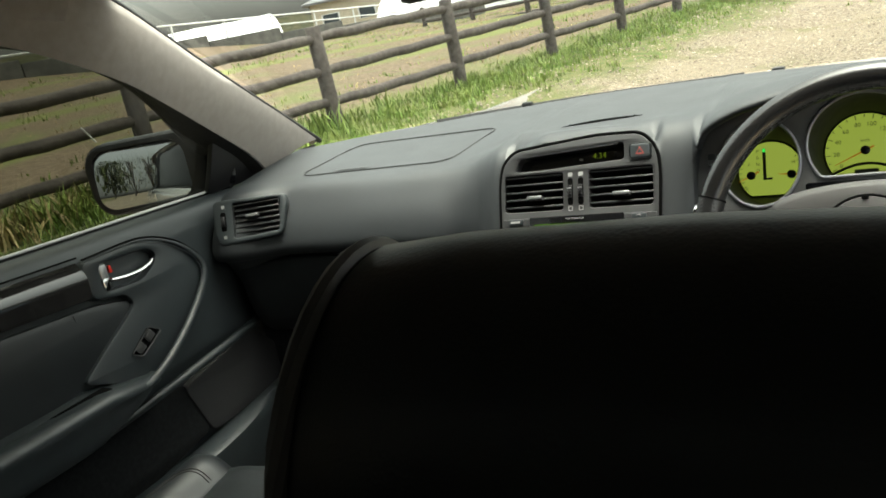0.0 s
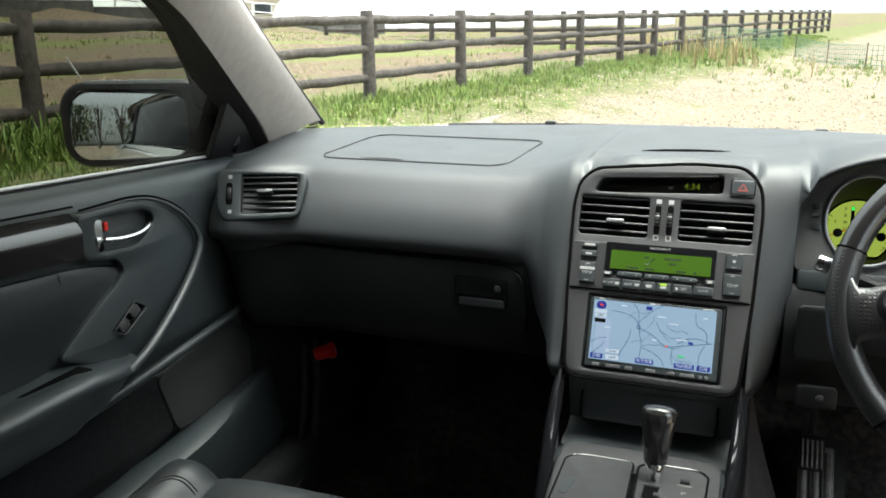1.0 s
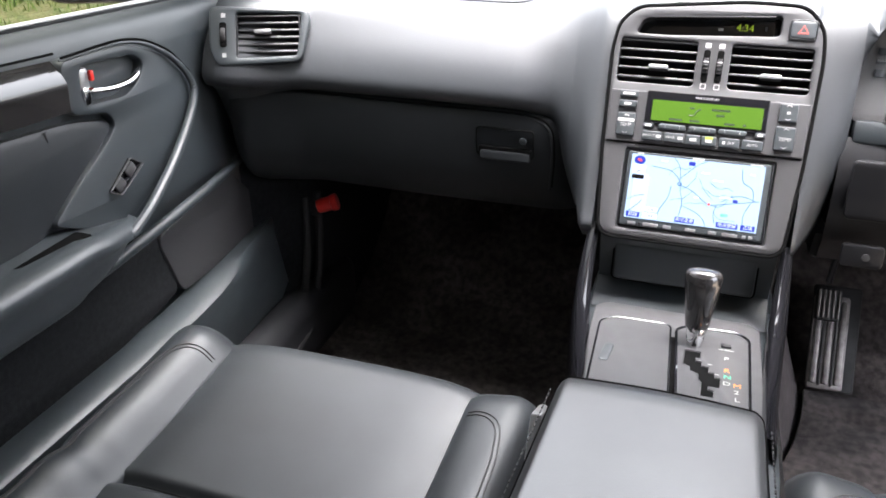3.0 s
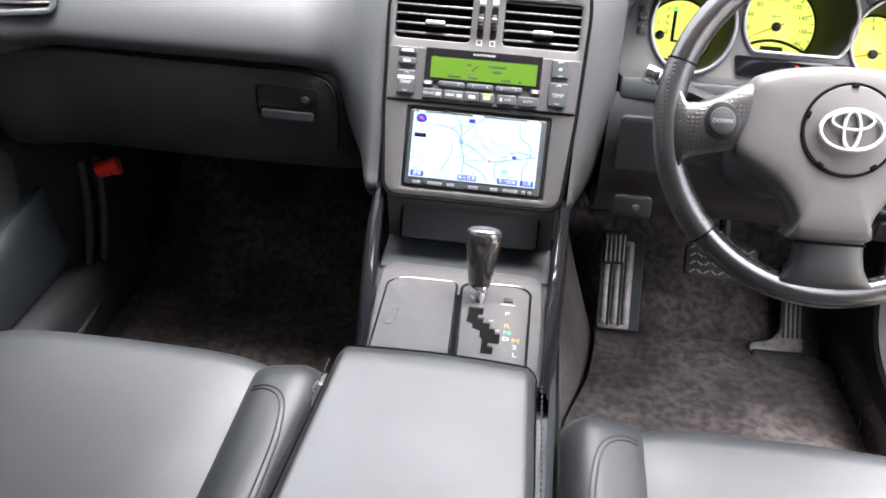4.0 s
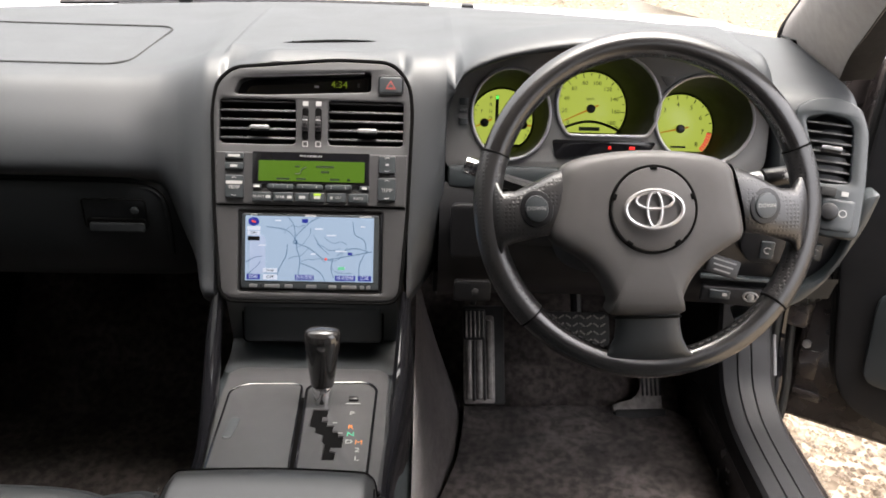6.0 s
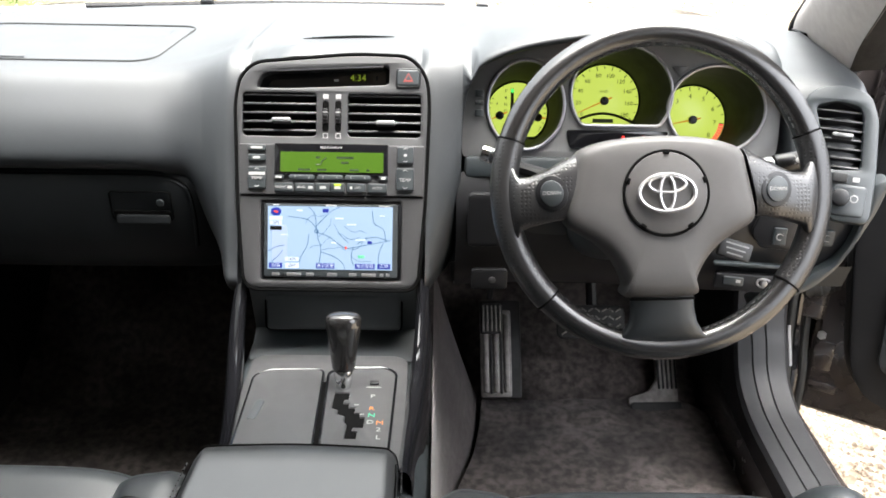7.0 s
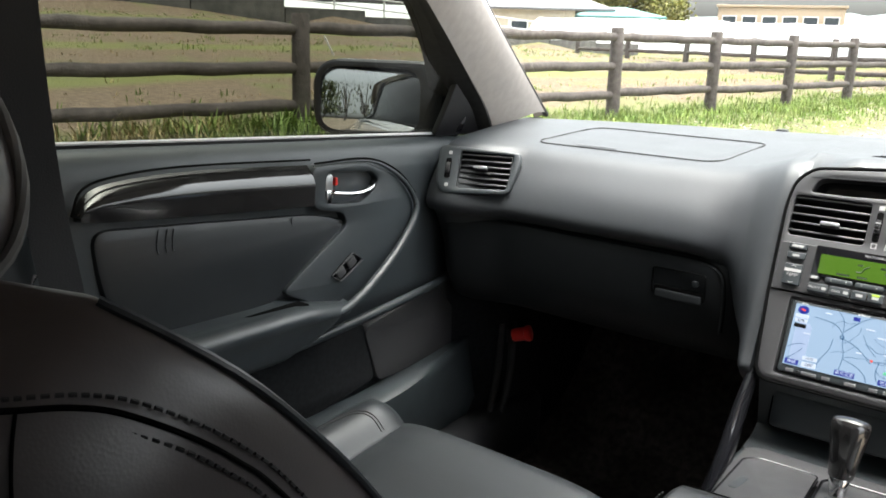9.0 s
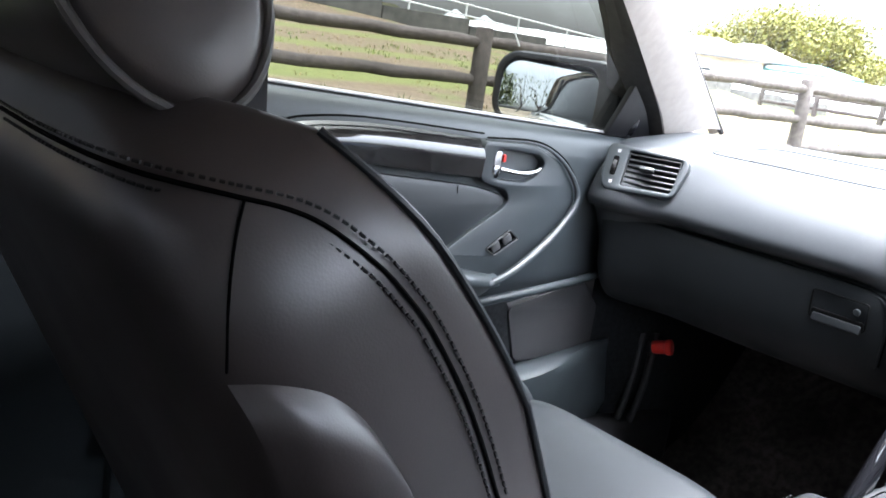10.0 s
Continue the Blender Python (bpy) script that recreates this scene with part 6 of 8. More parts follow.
# ---- road wheels ----
def road_wheel(x, y):
    w = thing("road_wheel", (x, y, 0.0), "black tyre on a silver alloy rim", "wheel", group="wheels of the car")
    turn = Matrix.Rotation(radians(90), 4, "Y")
    part("tyre", cyl(0.315, 0.15, bev=0.03, seg=40, m=turn), M_RUBBER, w, "black rubber tyre", m=pose(x, y, 0.315))
    rim_ = part("wheel_rim", cyl(0.205, 0.156, bev=0.012, seg=40, m=turn), M_SILVER, w, "silver alloy rim", m=pose(x, y, 0.315))
    for k in range(5):
        part("spoke", rbox(0.16, 0.03, 0.16, 0.008, (0, 0, 0.11)), M_SILVER, rim_, m=pose(x, y, 0.315, 72 * k, 0, 0))
    return w


for x_, y_ in ((-0.79, 1.16), (0.79, 1.16), (-0.79, -1.64), (0.79, -1.64)):
    road_wheel(x_, y_)

# ---- centre stack ----
bez_out = [(-0.113, -0.113), (0.113, -0.113), (0.1215, 0.0), (0.1255, 0.13), (0.122, 0.165), (0.10, 0.191), (0.03, 0.193), (-0.10, 0.181), (-0.120, 0.162), (-0.1255, 0.13), (-0.1215, 0.0)]
V_L, V_R = (-0.069, 0.1145), (0.068, 0.1145)
clock_out = cut_corners([(-0.10, 0.149), (-0.093, 0.166), (-0.075, 0.171), (0.074, 0.180), (0.074, 0.155), (-0.06, 0.149)], 0.006)
holes = (rounded(0.096, 0.056, 0.005, 4, V_L), rounded(0.0955, 0.0555, 0.005, 4, V_R), clock_out, rounded(0.184, 0.104, 0.003, 3, (0, -0.05)))
stack = part("stack_bezel", plate(cut_corners(bez_out, 0.02, 5), 0.03, 0.003, holes=holes), M_PANEL, dash, "satin charcoal centre bezel", m=at(S, 0, -0.006, 0))
part("bezel_gap", tube([S @ Vector((x * 1.012, -0.0035, 0.04 + (z - 0.04) * 1.012)) for x, z in cut_corners(bez_out, 0.02, 5)], 0.0026, 6, closed=True), M_GAP, dash)


def vent(parent, m, w, h, n, tab, label="black air vent with flat slats"):
    """An air vent: a dark box with level slats and a metal tab."""
    v = part("air_vent", plate(rounded(w, h, 0.004, 3), 0.004, 0.0005), M_GAP, parent, label, m=at(m, 0, 0.05, 0))
    for sx in (-1, 1):
        part("side_wall", rbox(0.002, 0.05, h, 0, (sx * w / 2, 0.025, 0)), M_BLACK, v, m=m)
    slat = finish("slat", rbox(w - 0.002, 0.022, 0.0032, 0.001), M_BLACK)
    for k in range(n):
        part("slat", slat, M_PLASTIC, v, m=at(m, 0, 0.012, (k - (n - 1) / 2) * h / n, -14))
    for sx in (-0.25, 0.25):
        part("vane", rbox(0.002, 0.03, h - 0.004, 0, (sx * w, 0.035, 0)), M_BLACK, v, m=m)
    part("tab", rbox(0.025, 0.012, 0.0062, 0.002), M_TAB, v, "satin metal tab", m=at(m, tab[0], -0.001, tab[1], -10))
    return v


vent(dash, at(S, V_L[0], -0.004, V_L[1]), 0.098, 0.058, 5, (0.003, -0.008))
vent(dash, at(S, V_R[0], -0.004, V_R[1]), 0.098, 0.058, 5, (0.002, -0.010))
for u in (-0.0085, 0.008):
    part("thumb_slot", plate(rounded(0.008, 0.04, 0.003, 3), 0.002, 0.0004), M_GAP, dash, m=at(S, u, -0.0075, 0.113))
    wh = part("thumb_wheel", cyl(0.013, 0.006, bev=0.0008, seg=28, m=Matrix.Rotation(radians(90), 4, "Y")), M_RUBBER, dash, "ribbed thumb wheel", m=at(S, u, 0.001, 0.113))
    for k in range(-3, 4):
        part("rib", rbox(0.0062, 0.0016, 0.0016, 0.0004), M_SATIN if k == 1 else M_BLACK, wh, m=at(S, u, 0.001 - 0.0132 * math.cos(k * 0.33), 0.113 + 0.0132 * math.sin(k * 0.33)))
    part("open_mark", rbox(0.007, 0.0003, 0.006, 0), M_PRINT, dash, m=at(S, u, -0.0064, 0.1385))
    part("shut_mark", plate(rounded(0.007, 0.007, 0.0005, 1), 0.0003, 0.00005, holes=(rounded(0.005, 0.005, 0.0005, 1),)), M_PRINT, dash, m=at(S, u, -0.0064, 0.0875))
clk = thing("clock", S @ Vector((0.0, 0.02, 0.16)), "dark dashboard clock window with green digits", "clock")
part("clock_window", plate(clock_out, 0.002, 0.0003), M_GLOSS, clk, m=at(S, 0, 0.012, 0))
part("clock_hood", rbox(0.17, 0.02, 0.002, 0.0005, (-0.01, 0.004, 0.1745)), M_BLACK, clk, m=at(S, 0, 0, 0, 0, -3))
lettering("digits", "4:34", 0.0125, M_CLOCK, clk, at(S, 0.032, 0.0105, 0.1655))
part("indicator", rbox(0.006, 0.0004, 0.003, 0, (0.003, 0.0108, 0.1625)), M_PRINT, clk, m=S)
part("indicator", rbox(0.003, 0.0004, 0.006, 0, (0.057, 0.0108, 0.166)), M_PANEL, clk, m=S)
haz = thing("hazard_switch", S @ Vector((0.099, 0, 0.164)), "square hazard light switch with a red triangle", "switch")
part("button", plate(rounded(0.029, 0.021, 0.004), 0.008, 0.0015), M_PLASTIC, haz, m=at(S, 0.099, -0.0095, 0.164))
part("button_rim", plate(rounded(0.033, 0.025, 0.005), 0.006, 0.001, holes=(rounded(0.0295, 0.0215, 0.004),)), M_BLACK, haz, m=at(S, 0.099, -0.0085, 0.164))
tri = [(0, 0.006), (-0.0068, -0.0052), (0.0068, -0.0052)]
part("triangle", plate(tri, 0.0005, 0.0001, holes=([(x * 0.62, z * 0.62) for x, z in tri],)), material("dull_red_print", (0.3, 0.06, 0.05), 0.6), haz, m=at(S, 0.099, -0.0099, 0.164))

# climate control panel
ac = thing("climate_panel", S @ Vector((0, 0, 0.04)), "charcoal climate control panel with a green display", "control panel")
part("face", plate(cut_corners([(-0.1185, 0.0095), (0.1195, 0.0095), (0.1215, 0.0755), (-0.1205, 0.0755)], 0.002), 0.01, 0.0012), M_PANEL, ac, m=at(S, 0, -0.0085, 0))
part("panel_gap", rbox(0.24, 0.001, 0.0016, 0, (0, -0.0064, 0.0085)), M_GAP, ac, m=S)
dsp = part("display", plate(rounded(0.148, 0.042, 0.002), 0.004, 0.0008), M_GLOSS, ac, "green liquid crystal display", m=at(S, 0, -0.0112, 0.0555))
part("screen", plate(rounded(0.134, 0.026, 0.001), 0.0006, 0.0001), M_LCD, dsp, m=at(S, 0.001, -0.0118, 0.0525))
lettering("heading", "MULTI DISPLAY", 0.0042, M_PRINT, dsp, at(S, 0, -0.0119, 0.0715))
part("air_flow_symbol", tube([(-0.02, -0.0121, 0.049), (-0.014, -0.0121, 0.049), (-0.011, -0.0121, 0.055), (-0.006, -0.0121, 0.058)], 0.0008, 5), M_LCD_INK, dsp, m=S)
part("symbol", rbox(0.006, 0.0003, 0.002, 0, (-0.017, -0.012, 0.0585)), M_LCD_INK, dsp, m=S)
for x, w, z in ((0.018, 0.022, 0.0585), (0.018, 0.010, 0.052), (-0.035, 0.016, 0.0425), (-0.012, 0.012, 0.0425), (0.03, 0.012, 0.0425), (0.048, 0.004, 0.0425)):
    part("reading", rbox(w, 0.0003, 0.0026, 0, (x, -0.012, z)), M_LCD_INK, dsp, m=S)


def button(parent, x, z, w, h, text="", size=0.0046, mark=None, r=0.0015):
    b = part("button", plate(rounded(w, h, r, 3), 0.006, 0.0012), M_PLASTIC, parent, m=at(S, x, -0.0122, z))
    if text:
        lettering("lettering", text, size, M_PRINT, b, at(S, x, -0.0126, z))
    if mark:
        part("marking", rbox(mark, 0.0003, 0.003, 0, (x, -0.0123, z)), M_PRINT, b, m=S)
    return b


for x, z, w, h, t, mk in ((-0.097, 0.0705, 0.023, 0.0082, "", 0.015), (-0.097, 0.0575, 0.023, 0.0088, "", 0.009), (0.0965, 0.063, 0.021, 0.022, "", 0.004)):
    button(ac, x, z, w, h, t, mark=mk)
for x in (-0.0965, 0.0965):
    b = button(ac, x, 0.0315, 0.023, 0.029, "", r=0.002)
    lettering("lettering", "TEMP", 0.0062, M_PRINT, b, at(S, x, -0.0126, 0.0305))
    for s in (-1, 1):
        part("arrow", tube([(x - 0.003, -0.0123, 0.0315 + s * 0.0105), (x, -0.0123, 0.0315 + s * 0.0122), (x + 0.003, -0.0123, 0.0315 + s * 0.0105)], 0.0004, 4), M_PRINT, b, m=S)
part("marking", rbox(0.021, 0.0003, 0.004, 0, (-0.0965, -0.0124, 0.0368)), M_PRINT, ac, m=S)
for s in (-1, 1):
    part("arrow", tube([(0.0965 - 0.003, -0.0123, 0.063 + s * 0.0075), (0.0965, -0.0123, 0.063 + s * 0.009), (0.0965 + 0.003, -0.0123, 0.063 + s * 0.0075)], 0.0004, 4), M_PRINT, ac, m=S)
button(ac, -0.068, 0.0325, 0.012, 0.006, mark=0.008)
button(ac, 0.068, 0.0325, 0.012, 0.006, mark=0.006)
for k in range(3):
    x = -0.038 + 0.0365 * k
    b = button(ac, x, 0.0325, 0.034, 0.0072, r=0.003)
    lettering("lettering", str(2 * k + 1), 0.0042, M_PRINT, b, at(S, x - 0.009, -0.0126, 0.0325))
    lettering("lettering", str(2 * k + 2), 0.0042, M_PRINT, b, at(S, x + 0.009, -0.0126, 0.0325))
for x, w, t, mk in ((-0.0615, 0.0245, "FRONT", 0.006), (-0.0345, 0.0245, "REAR", 0.006), (-0.0105, 0.018, "", 0.008), (0.0085, 0.018, "", 0.008), (0.033, 0.024, "OFF", 0.003), (0.0605, 0.025, "AUTO", 0)):
    b = button(ac, x, 0.0195, w, 0.0118, r=0.0015)
    if t:
        lettering("lettering", t, 0.0046, M_PRINT, b, at(S, x - (0.004 if mk == 0.006 else (-0.002 if t == "OFF" else 0)), -0.0126, 0.0195))
    if mk:
        part("marking", rbox(mk, 0.0003, 0.0036, 0, (x + (0.008 if mk == 0.006 else (-0.0065 if t == "OFF" else 0)), -0.0123, 0.0195)), M_PRINT, b, m=S)
part("lamp", rbox(0.009, 0.0006, 0.0026, 0.0002, (0.0085, -0.0124, 0.0232)), M_LED, ac, "lit green lamp", m=S)

# navigation unit
nav = thing("navigation_unit", S @ Vector((0, 0, -0.05)), "double-height navigation unit showing a blue road map", "navigation screen")
part("case", plate(rounded(0.182, 0.102, 0.003), 0.012, 0.0016), M_GLOSS, nav, "gloss black case", m=at(S, 0, -0.004, -0.05))
NM = at(S, 0, -0.0062, -0.05)
part("front_frame", plate(rounded(0.175, 0.096, 0.003), 0.004, 0.0008), M_PLASTIC, nav, m=at(NM, 0, 0, 0))
scr = part("screen", plate(rounded(0.1635, 0.083, 0.0008), 0.0008, 0.0001), M_MAP, nav, "lit map screen", m=at(NM, -0.001, -0.0008, 0.0035))
ry_ = random.Random(5)
SM = at(NM, -0.001, -0.0012, 0.0035)


def road(pts, w=0.0007, mat=None):
    part("map_road", tube([(x, 0, z) for x, z in smooth_path_2d(pts)], w * 0.55, 4, flat=0.3, up=(0, 1, 0)), mat or M_MAP_ROAD, scr, m=SM)


def smooth_path_2d(pts):
    return [(p.x, p.y) for p in smooth_path([(x, z, 0) for x, z in pts], len(pts) * 4)]


for r_ in ([(-0.055, 0.028), (-0.03, 0.024), (-0.018, 0.012), (-0.016, 0.0), (-0.012, -0.015), (-0.015, -0.04)], [(-0.028, 0.041), (-0.02, 0.03), (-0.018, 0.012)], [(-0.018, 0.016), (0.0, 0.034), (0.012, 0.041)],
           [(-0.018, 0.008), (0.0, 0.001), (0.018, -0.012), (0.03, -0.012), (0.05, -0.008), (0.08, -0.002)], [(-0.028, 0.005), (-0.03, -0.01), (-0.038, -0.025), (-0.042, -0.041)], [(-0.012, -0.018), (0.005, -0.024), (0.016, -0.032), (0.02, -0.041)],
           [(0.055, 0.036), (0.058, 0.02), (0.07, 0.012), (0.073, -0.004)], [(0.03, -0.012), (0.028, -0.025), (0.031, -0.036)], [(0.07, -0.006), (0.064, -0.02), (0.064, -0.036)], [(-0.081, -0.018), (-0.07, -0.012), (-0.06, -0.01)], [(-0.08, -0.035), (-0.066, -0.022), (-0.062, -0.016)], [(0.035, -0.008), (0.045, -0.001), (0.06, 0.002), (0.075, -0.002)]):
    road(r_)
for k in range(9):
    x0, z0, a_ = ry_.uniform(-0.05, 0.06), ry_.uniform(-0.025, 0.03), ry_.uniform(0, 6.28)
    pts_ = [(x0, z0)]
    for _ in range(4):
        a_ += ry_.uniform(-0.7, 0.7)
        x0, z0 = min(max(x0 + 0.008 * math.cos(a_), -0.079), 0.079), min(max(z0 + 0.008 * math.sin(a_), -0.03), 0.039)
        pts_.append((x0, z0))
    road(pts_, 0.0005)
part("map_patch", plate(rounded(0.02, 0.05, 0.006), 0.0002, 0.00002), glowing("map_pale_land", (0.42, 0.52, 0.72), 0.17), scr, m=at(SM, -0.066, 0.0002, -0.008))
part("map_patch", plate(rounded(0.009, 0.004, 0.0015), 0.0003, 0.00002), M_MAP_GREEN, scr, m=at(SM, 0.041, -0.0001, -0.024))
part("compass", plate(ring(0.007, 20, (0, 0), 0.8), 0.0004, 0.00005), M_MAP_BLUE, scr, m=at(SM, -0.071, -0.0003, 0.034))
part("compass_mark", plate(rounded(0.006, 0.0026, 0.001), 0.0003, 0.00002), M_MAP_RED, scr, m=at(SM, -0.071, -0.0006, 0.034, 0, 20))
part("position_mark", plate(ring(0.0017, 16), 0.0003, 0.00002), M_MAP_RED, scr, m=at(SM, 0.021, -0.0003, -0.0125))
part("place_mark", plate(ring(0.0028, 16), 0.0003, 0.00002, holes=(ring(0.0016, 16),)), M_MAP_ROAD, scr, m=at(SM, -0.018, -0.0003, 0.009))
part("road_shield", plate(rounded(0.006, 0.0036, 0.001), 0.0003, 0.00002), M_MAP_BLUE, scr, m=at(SM, 0.052, -0.0003, -0.005))
part("road_shield", plate(rounded(0.008, 0.005, 0.001), 0.0003, 0.00002), M_MAP_BLUE, scr, m=at(SM, -0.006, -0.0003, 0.036))
for x, z in ((0.028, 0.018), (-0.06, 0.004), (0.012, 0.026), (0.068, 0.03), (0.005, -0.006), (-0.04, 0.036), (0.04, -0.002)):
    part("place_name", rbox(ry_.uniform(0.006, 0.014), 0.0002, 0.0018, 0, (x, -0.0002, z)), M_MAP_PALE, scr, m=SM)
for z, w in ((0.0255, 0.017), (0.0195, 0.016), (0.0125, 0.015)):
    part("status_box", plate(rounded(w, 0.0052, 0.0006), 0.0004, 0.00005), M_MAP_PALE if z > 0.015 else M_GAP, scr, m=at(SM, -0.071, -0.0003, z))
lettering("status_text", "GPS", 0.0048, M_GAP, scr, at(SM, -0.071, -0.0006, 0.0195))
part("status_box", plate(rounded(0.018, 0.0052, 0.0006), 0.0004, 0.00005), M_MAP_PALE, scr, m=at(SM, -0.05, -0.0003, -0.028))
lettering("time_text", "16:36", 0.0046, M_GAP, scr, at(SM, -0.05, -0.0006, -0.028))
for x, w, t in ((-0.071, 0.017, "詳細"), (-0.0495, 0.018, "OFF"), (-0.006, 0.024, "表示変更"), (0.046, 0.026, "地点登録"), (0.071, 0.017, "広域")):
    kk = part("screen_key", plate(rounded(w, 0.0068, 0.0006), 0.0004, 0.00005), M_MAP_BLUE if t != "OFF" else M_MAP_PALE, scr, m=at(SM, x, -0.0003, -0.0365))
    lettering("key_text", t, 0.0056, M_MAP_PALE if t != "OFF" else M_GAP, kk, at(SM, x, -0.0006, -0.0365))
part("maker_plate", rbox(0.014, 0.0003, 0.0022, 0, (0.0, -0.0002, 0.0462)), M_PRINT, nav, m=NM)
part("maker_plate", rbox(0.008, 0.0003, 0.0016, 0, (-0.072, -0.0002, 0.0462)), M_PRINT, nav, m=NM)
part("maker_plate", rbox(0.015, 0.0003, 0.0016, 0, (0.07, -0.0002, 0.0462)), M_PRINT, nav, m=NM)
for x, w in ((-0.072, 0.010), (-0.062, 0.003), (-0.048, 0.019), (-0.027, 0.010), (0.002, 0.013), (0.029, 0.010), (0.05, 0.019), (0.067, 0.005), (0.075, 0.005)):
    part("key", plate(rounded(w, 0.0042, 0.0008), 0.003, 0.0006), M_SATIN if w > 0.004 else M_BLACK, nav, m=at(NM, x, -0.002, -0.0445))
# ---- instruments ----
G = frame_of((0.385, 0.075, 0.92), (1, 0, 0), (0, 0.3, 0.954))
cl = thing("instrument_cluster", (0.385, 0.15, 0.86), "instrument cluster with three lime-green dials behind chrome-edged rings", "instrument cluster")
# rings: middle, half sizes and flat foot at the front, middle and radius of the dial behind
RINGS = ((-0.129, -0.0046, 0.0505, 0.058, -1, -0.131, -0.012, 0.0438), (-0.001, 0.012, 0.067, 0.0635, -0.041, -0.0048, 0.0072, 0.0515), (0.128, -0.0065, 0.0645, 0.057, -1, 0.1256, -0.018, 0.0488))


def ring_line(i, grow=0.0, n=56):
    x, z, rx, rz, cut = RINGS[i][:5]
    pts = []
    for k in range(n):
        a = 2 * math.pi * k / n
        pts.append((x + (rx + grow) * math.cos(a), z + max((rz + grow) * math.sin(a), cut - grow)))
    return pts


outer = [(-0.215, -0.08), (-0.217, -0.0355), (-0.215, 0.0148), (-0.2, 0.045), (-0.167, 0.064), (-0.1235, 0.075), (-0.08, 0.084), (0.0, 0.091), (0.0862, 0.088), (0.165, 0.076), (0.2, 0.055), (0.218, 0.02), (0.216, -0.017), (0.214, -0.08)]
win_hole = cut_corners([(-0.074, -0.036), (0.066, -0.037), (0.05, -0.06), (-0.068, -0.062)], 0.006)
part("cluster_panel", plate(cut_corners(outer, 0.03, 5), 0.006, 0.002, holes=[ring_line(i) for i in range(3)]), M_CLUSTER, cl, "satin charcoal surround", m=G)
part("lower_panel", rbox(0.42, 0.02, 0.03, 0.006, (0, 0.004, -0.088)), M_PLASTIC, cl, m=G)
part("warning_window", plate(win_hole, 0.003, 0.0005), M_GLOSS, cl, "dark warning lamp window", m=at(G, 0, -0.003, 0))
for x in (0.003, 0.0307, 0.0345):
    part("warning_lamp", rbox(0.004, 0.0005, 0.004, 0.0004, (x, -0.0045, -0.0455)), M_LED_RED, cl, "lit red lamp", m=G)
part("hazard_vane", plate(cut_corners([(0.065, 0.05), (0.087, 0.05), (0.077, 0.034)], 0.003), 0.003, 0.0006), M_PANEL, cl, m=at(G, 0, -0.002, 0))


def dial(i, label):
    front, (dx, dz, rd) = ring_line(i), RINGS[i][5:]
    back = [(dx + (rd + 0.003) * math.cos(2 * math.pi * k / 56), dz + (rd + 0.003) * math.sin(2 * math.pi * k / 56)) for k in range(56)]
    rows = [[(a + (c - a) * t, d, b + (e - b) * t) for (a, b), (c, e) in zip(front, back)] for t, d in ((0, -0.002), (0.02, 0.004), (0.2, 0.02), (0.6, 0.06), (1, 0.098), (1, 0.104))]
    d_ = part("gauge", sheet(rows, closed_u=True), M_FUNNEL, cl, label, m=G, angle=60)
    part("trim_ring", tube([(a, -0.003, b) for a, b in ring_line(i, 0.001)], 0.0023, 8, closed=True, up=(0, 1, 0)), M_SILVER, d_, "silver ring", m=G)
    return d_


def dial_face(d_, x, z, rd, cut):
    pts = [(x + rd * math.cos(a), z + max(rd * math.sin(a), cut)) for a in (2 * math.pi * k / 60 for k in range(60))]
    part("dial_face", plate(pts, 0.002, 0.0002), M_DIAL, d_, "lit lime dial", m=at(G, 0, 0.1, 0))
    part("dial_back", plate(ring(rd + 0.002, 44, (x, z)), 0.002, 0.0002), M_GAP, d_, m=at(G, 0, 0.103, 0))


def needle(d_, x, z, ang, length):
    a = radians(ang)
    dx, dz = math.cos(a), math.sin(a)
    part("needle", tube([(x - dx * 0.012, 0.094, z - dz * 0.012), (x, 0.094, z), (x + dx * length, 0.095, z + dz * length)], 0.001, 6, radii=[0.0016, 0.0015, 0.0006]), M_NEEDLE, d_, m=G)
    part("needle_hub", cyl(0.0062, 0.006, bev=0.001, m=Matrix.Rotation(radians(90), 4, "X")), M_BLACK, d_, m=at(G, x, 0.093, z))


def scale_marks(d_, x, z, r, a0, a1, n, nums, size, major=2):
    for k in range(n + 1):
        a = radians(a0 + (a1 - a0) * k / n)
        ln = 0.006 if k % major == 0 else 0.0035
        q = r - ln / 2
        part("tick", rbox(ln, 0.0004, 0.0012, 0), M_DIAL_INK, d_, m=at(G, x + q * math.cos(a), 0.0994, z + q * math.sin(a), 0, -math.degrees(a)))
    for k, t in enumerate(nums):
        if t:
            a = radians(a0 + (a1 - a0) * k / (len(nums) - 1))
            q = r - 0.0135
            lettering("number", t, size, M_DIAL_INK, d_, at(G, x + q * math.cos(a), 0.0992, z + q * math.sin(a)))


x, z, rd = RINGS[1][5:]
d_ = dial(1, "round speedometer")
dial_face(d_, x, z, rd, -0.034)
scale_marks(d_, x, z, rd - 0.001, 212, -32, 18, ("0", "20", "40", "60", "80", "100", "120", "140", "160", "180"), 0.0085)
needle(d_, x, z, 205, 0.044)
lettering("unit", "km/h", 0.006, M_DIAL_INK, d_, at(G, x, 0.0992, z + 0.014))
part("bow", tube([(x - 0.05 + 0.1 * k / 12, 0.098, z - 0.034 + 0.016 * math.sin(math.pi * k / 12)) for k in range(13)], 0.0022, 6), M_BLACK, d_, m=G)
part("odometer", rbox(0.03, 0.0005, 0.0055, 0, (x, 0.0992, z - 0.0285)), M_LCD_INK, d_, m=G)
x, z, rd = RINGS[2][5:]
d_ = dial(2, "round rev counter")
dial_face(d_, x, z, rd, -0.032)
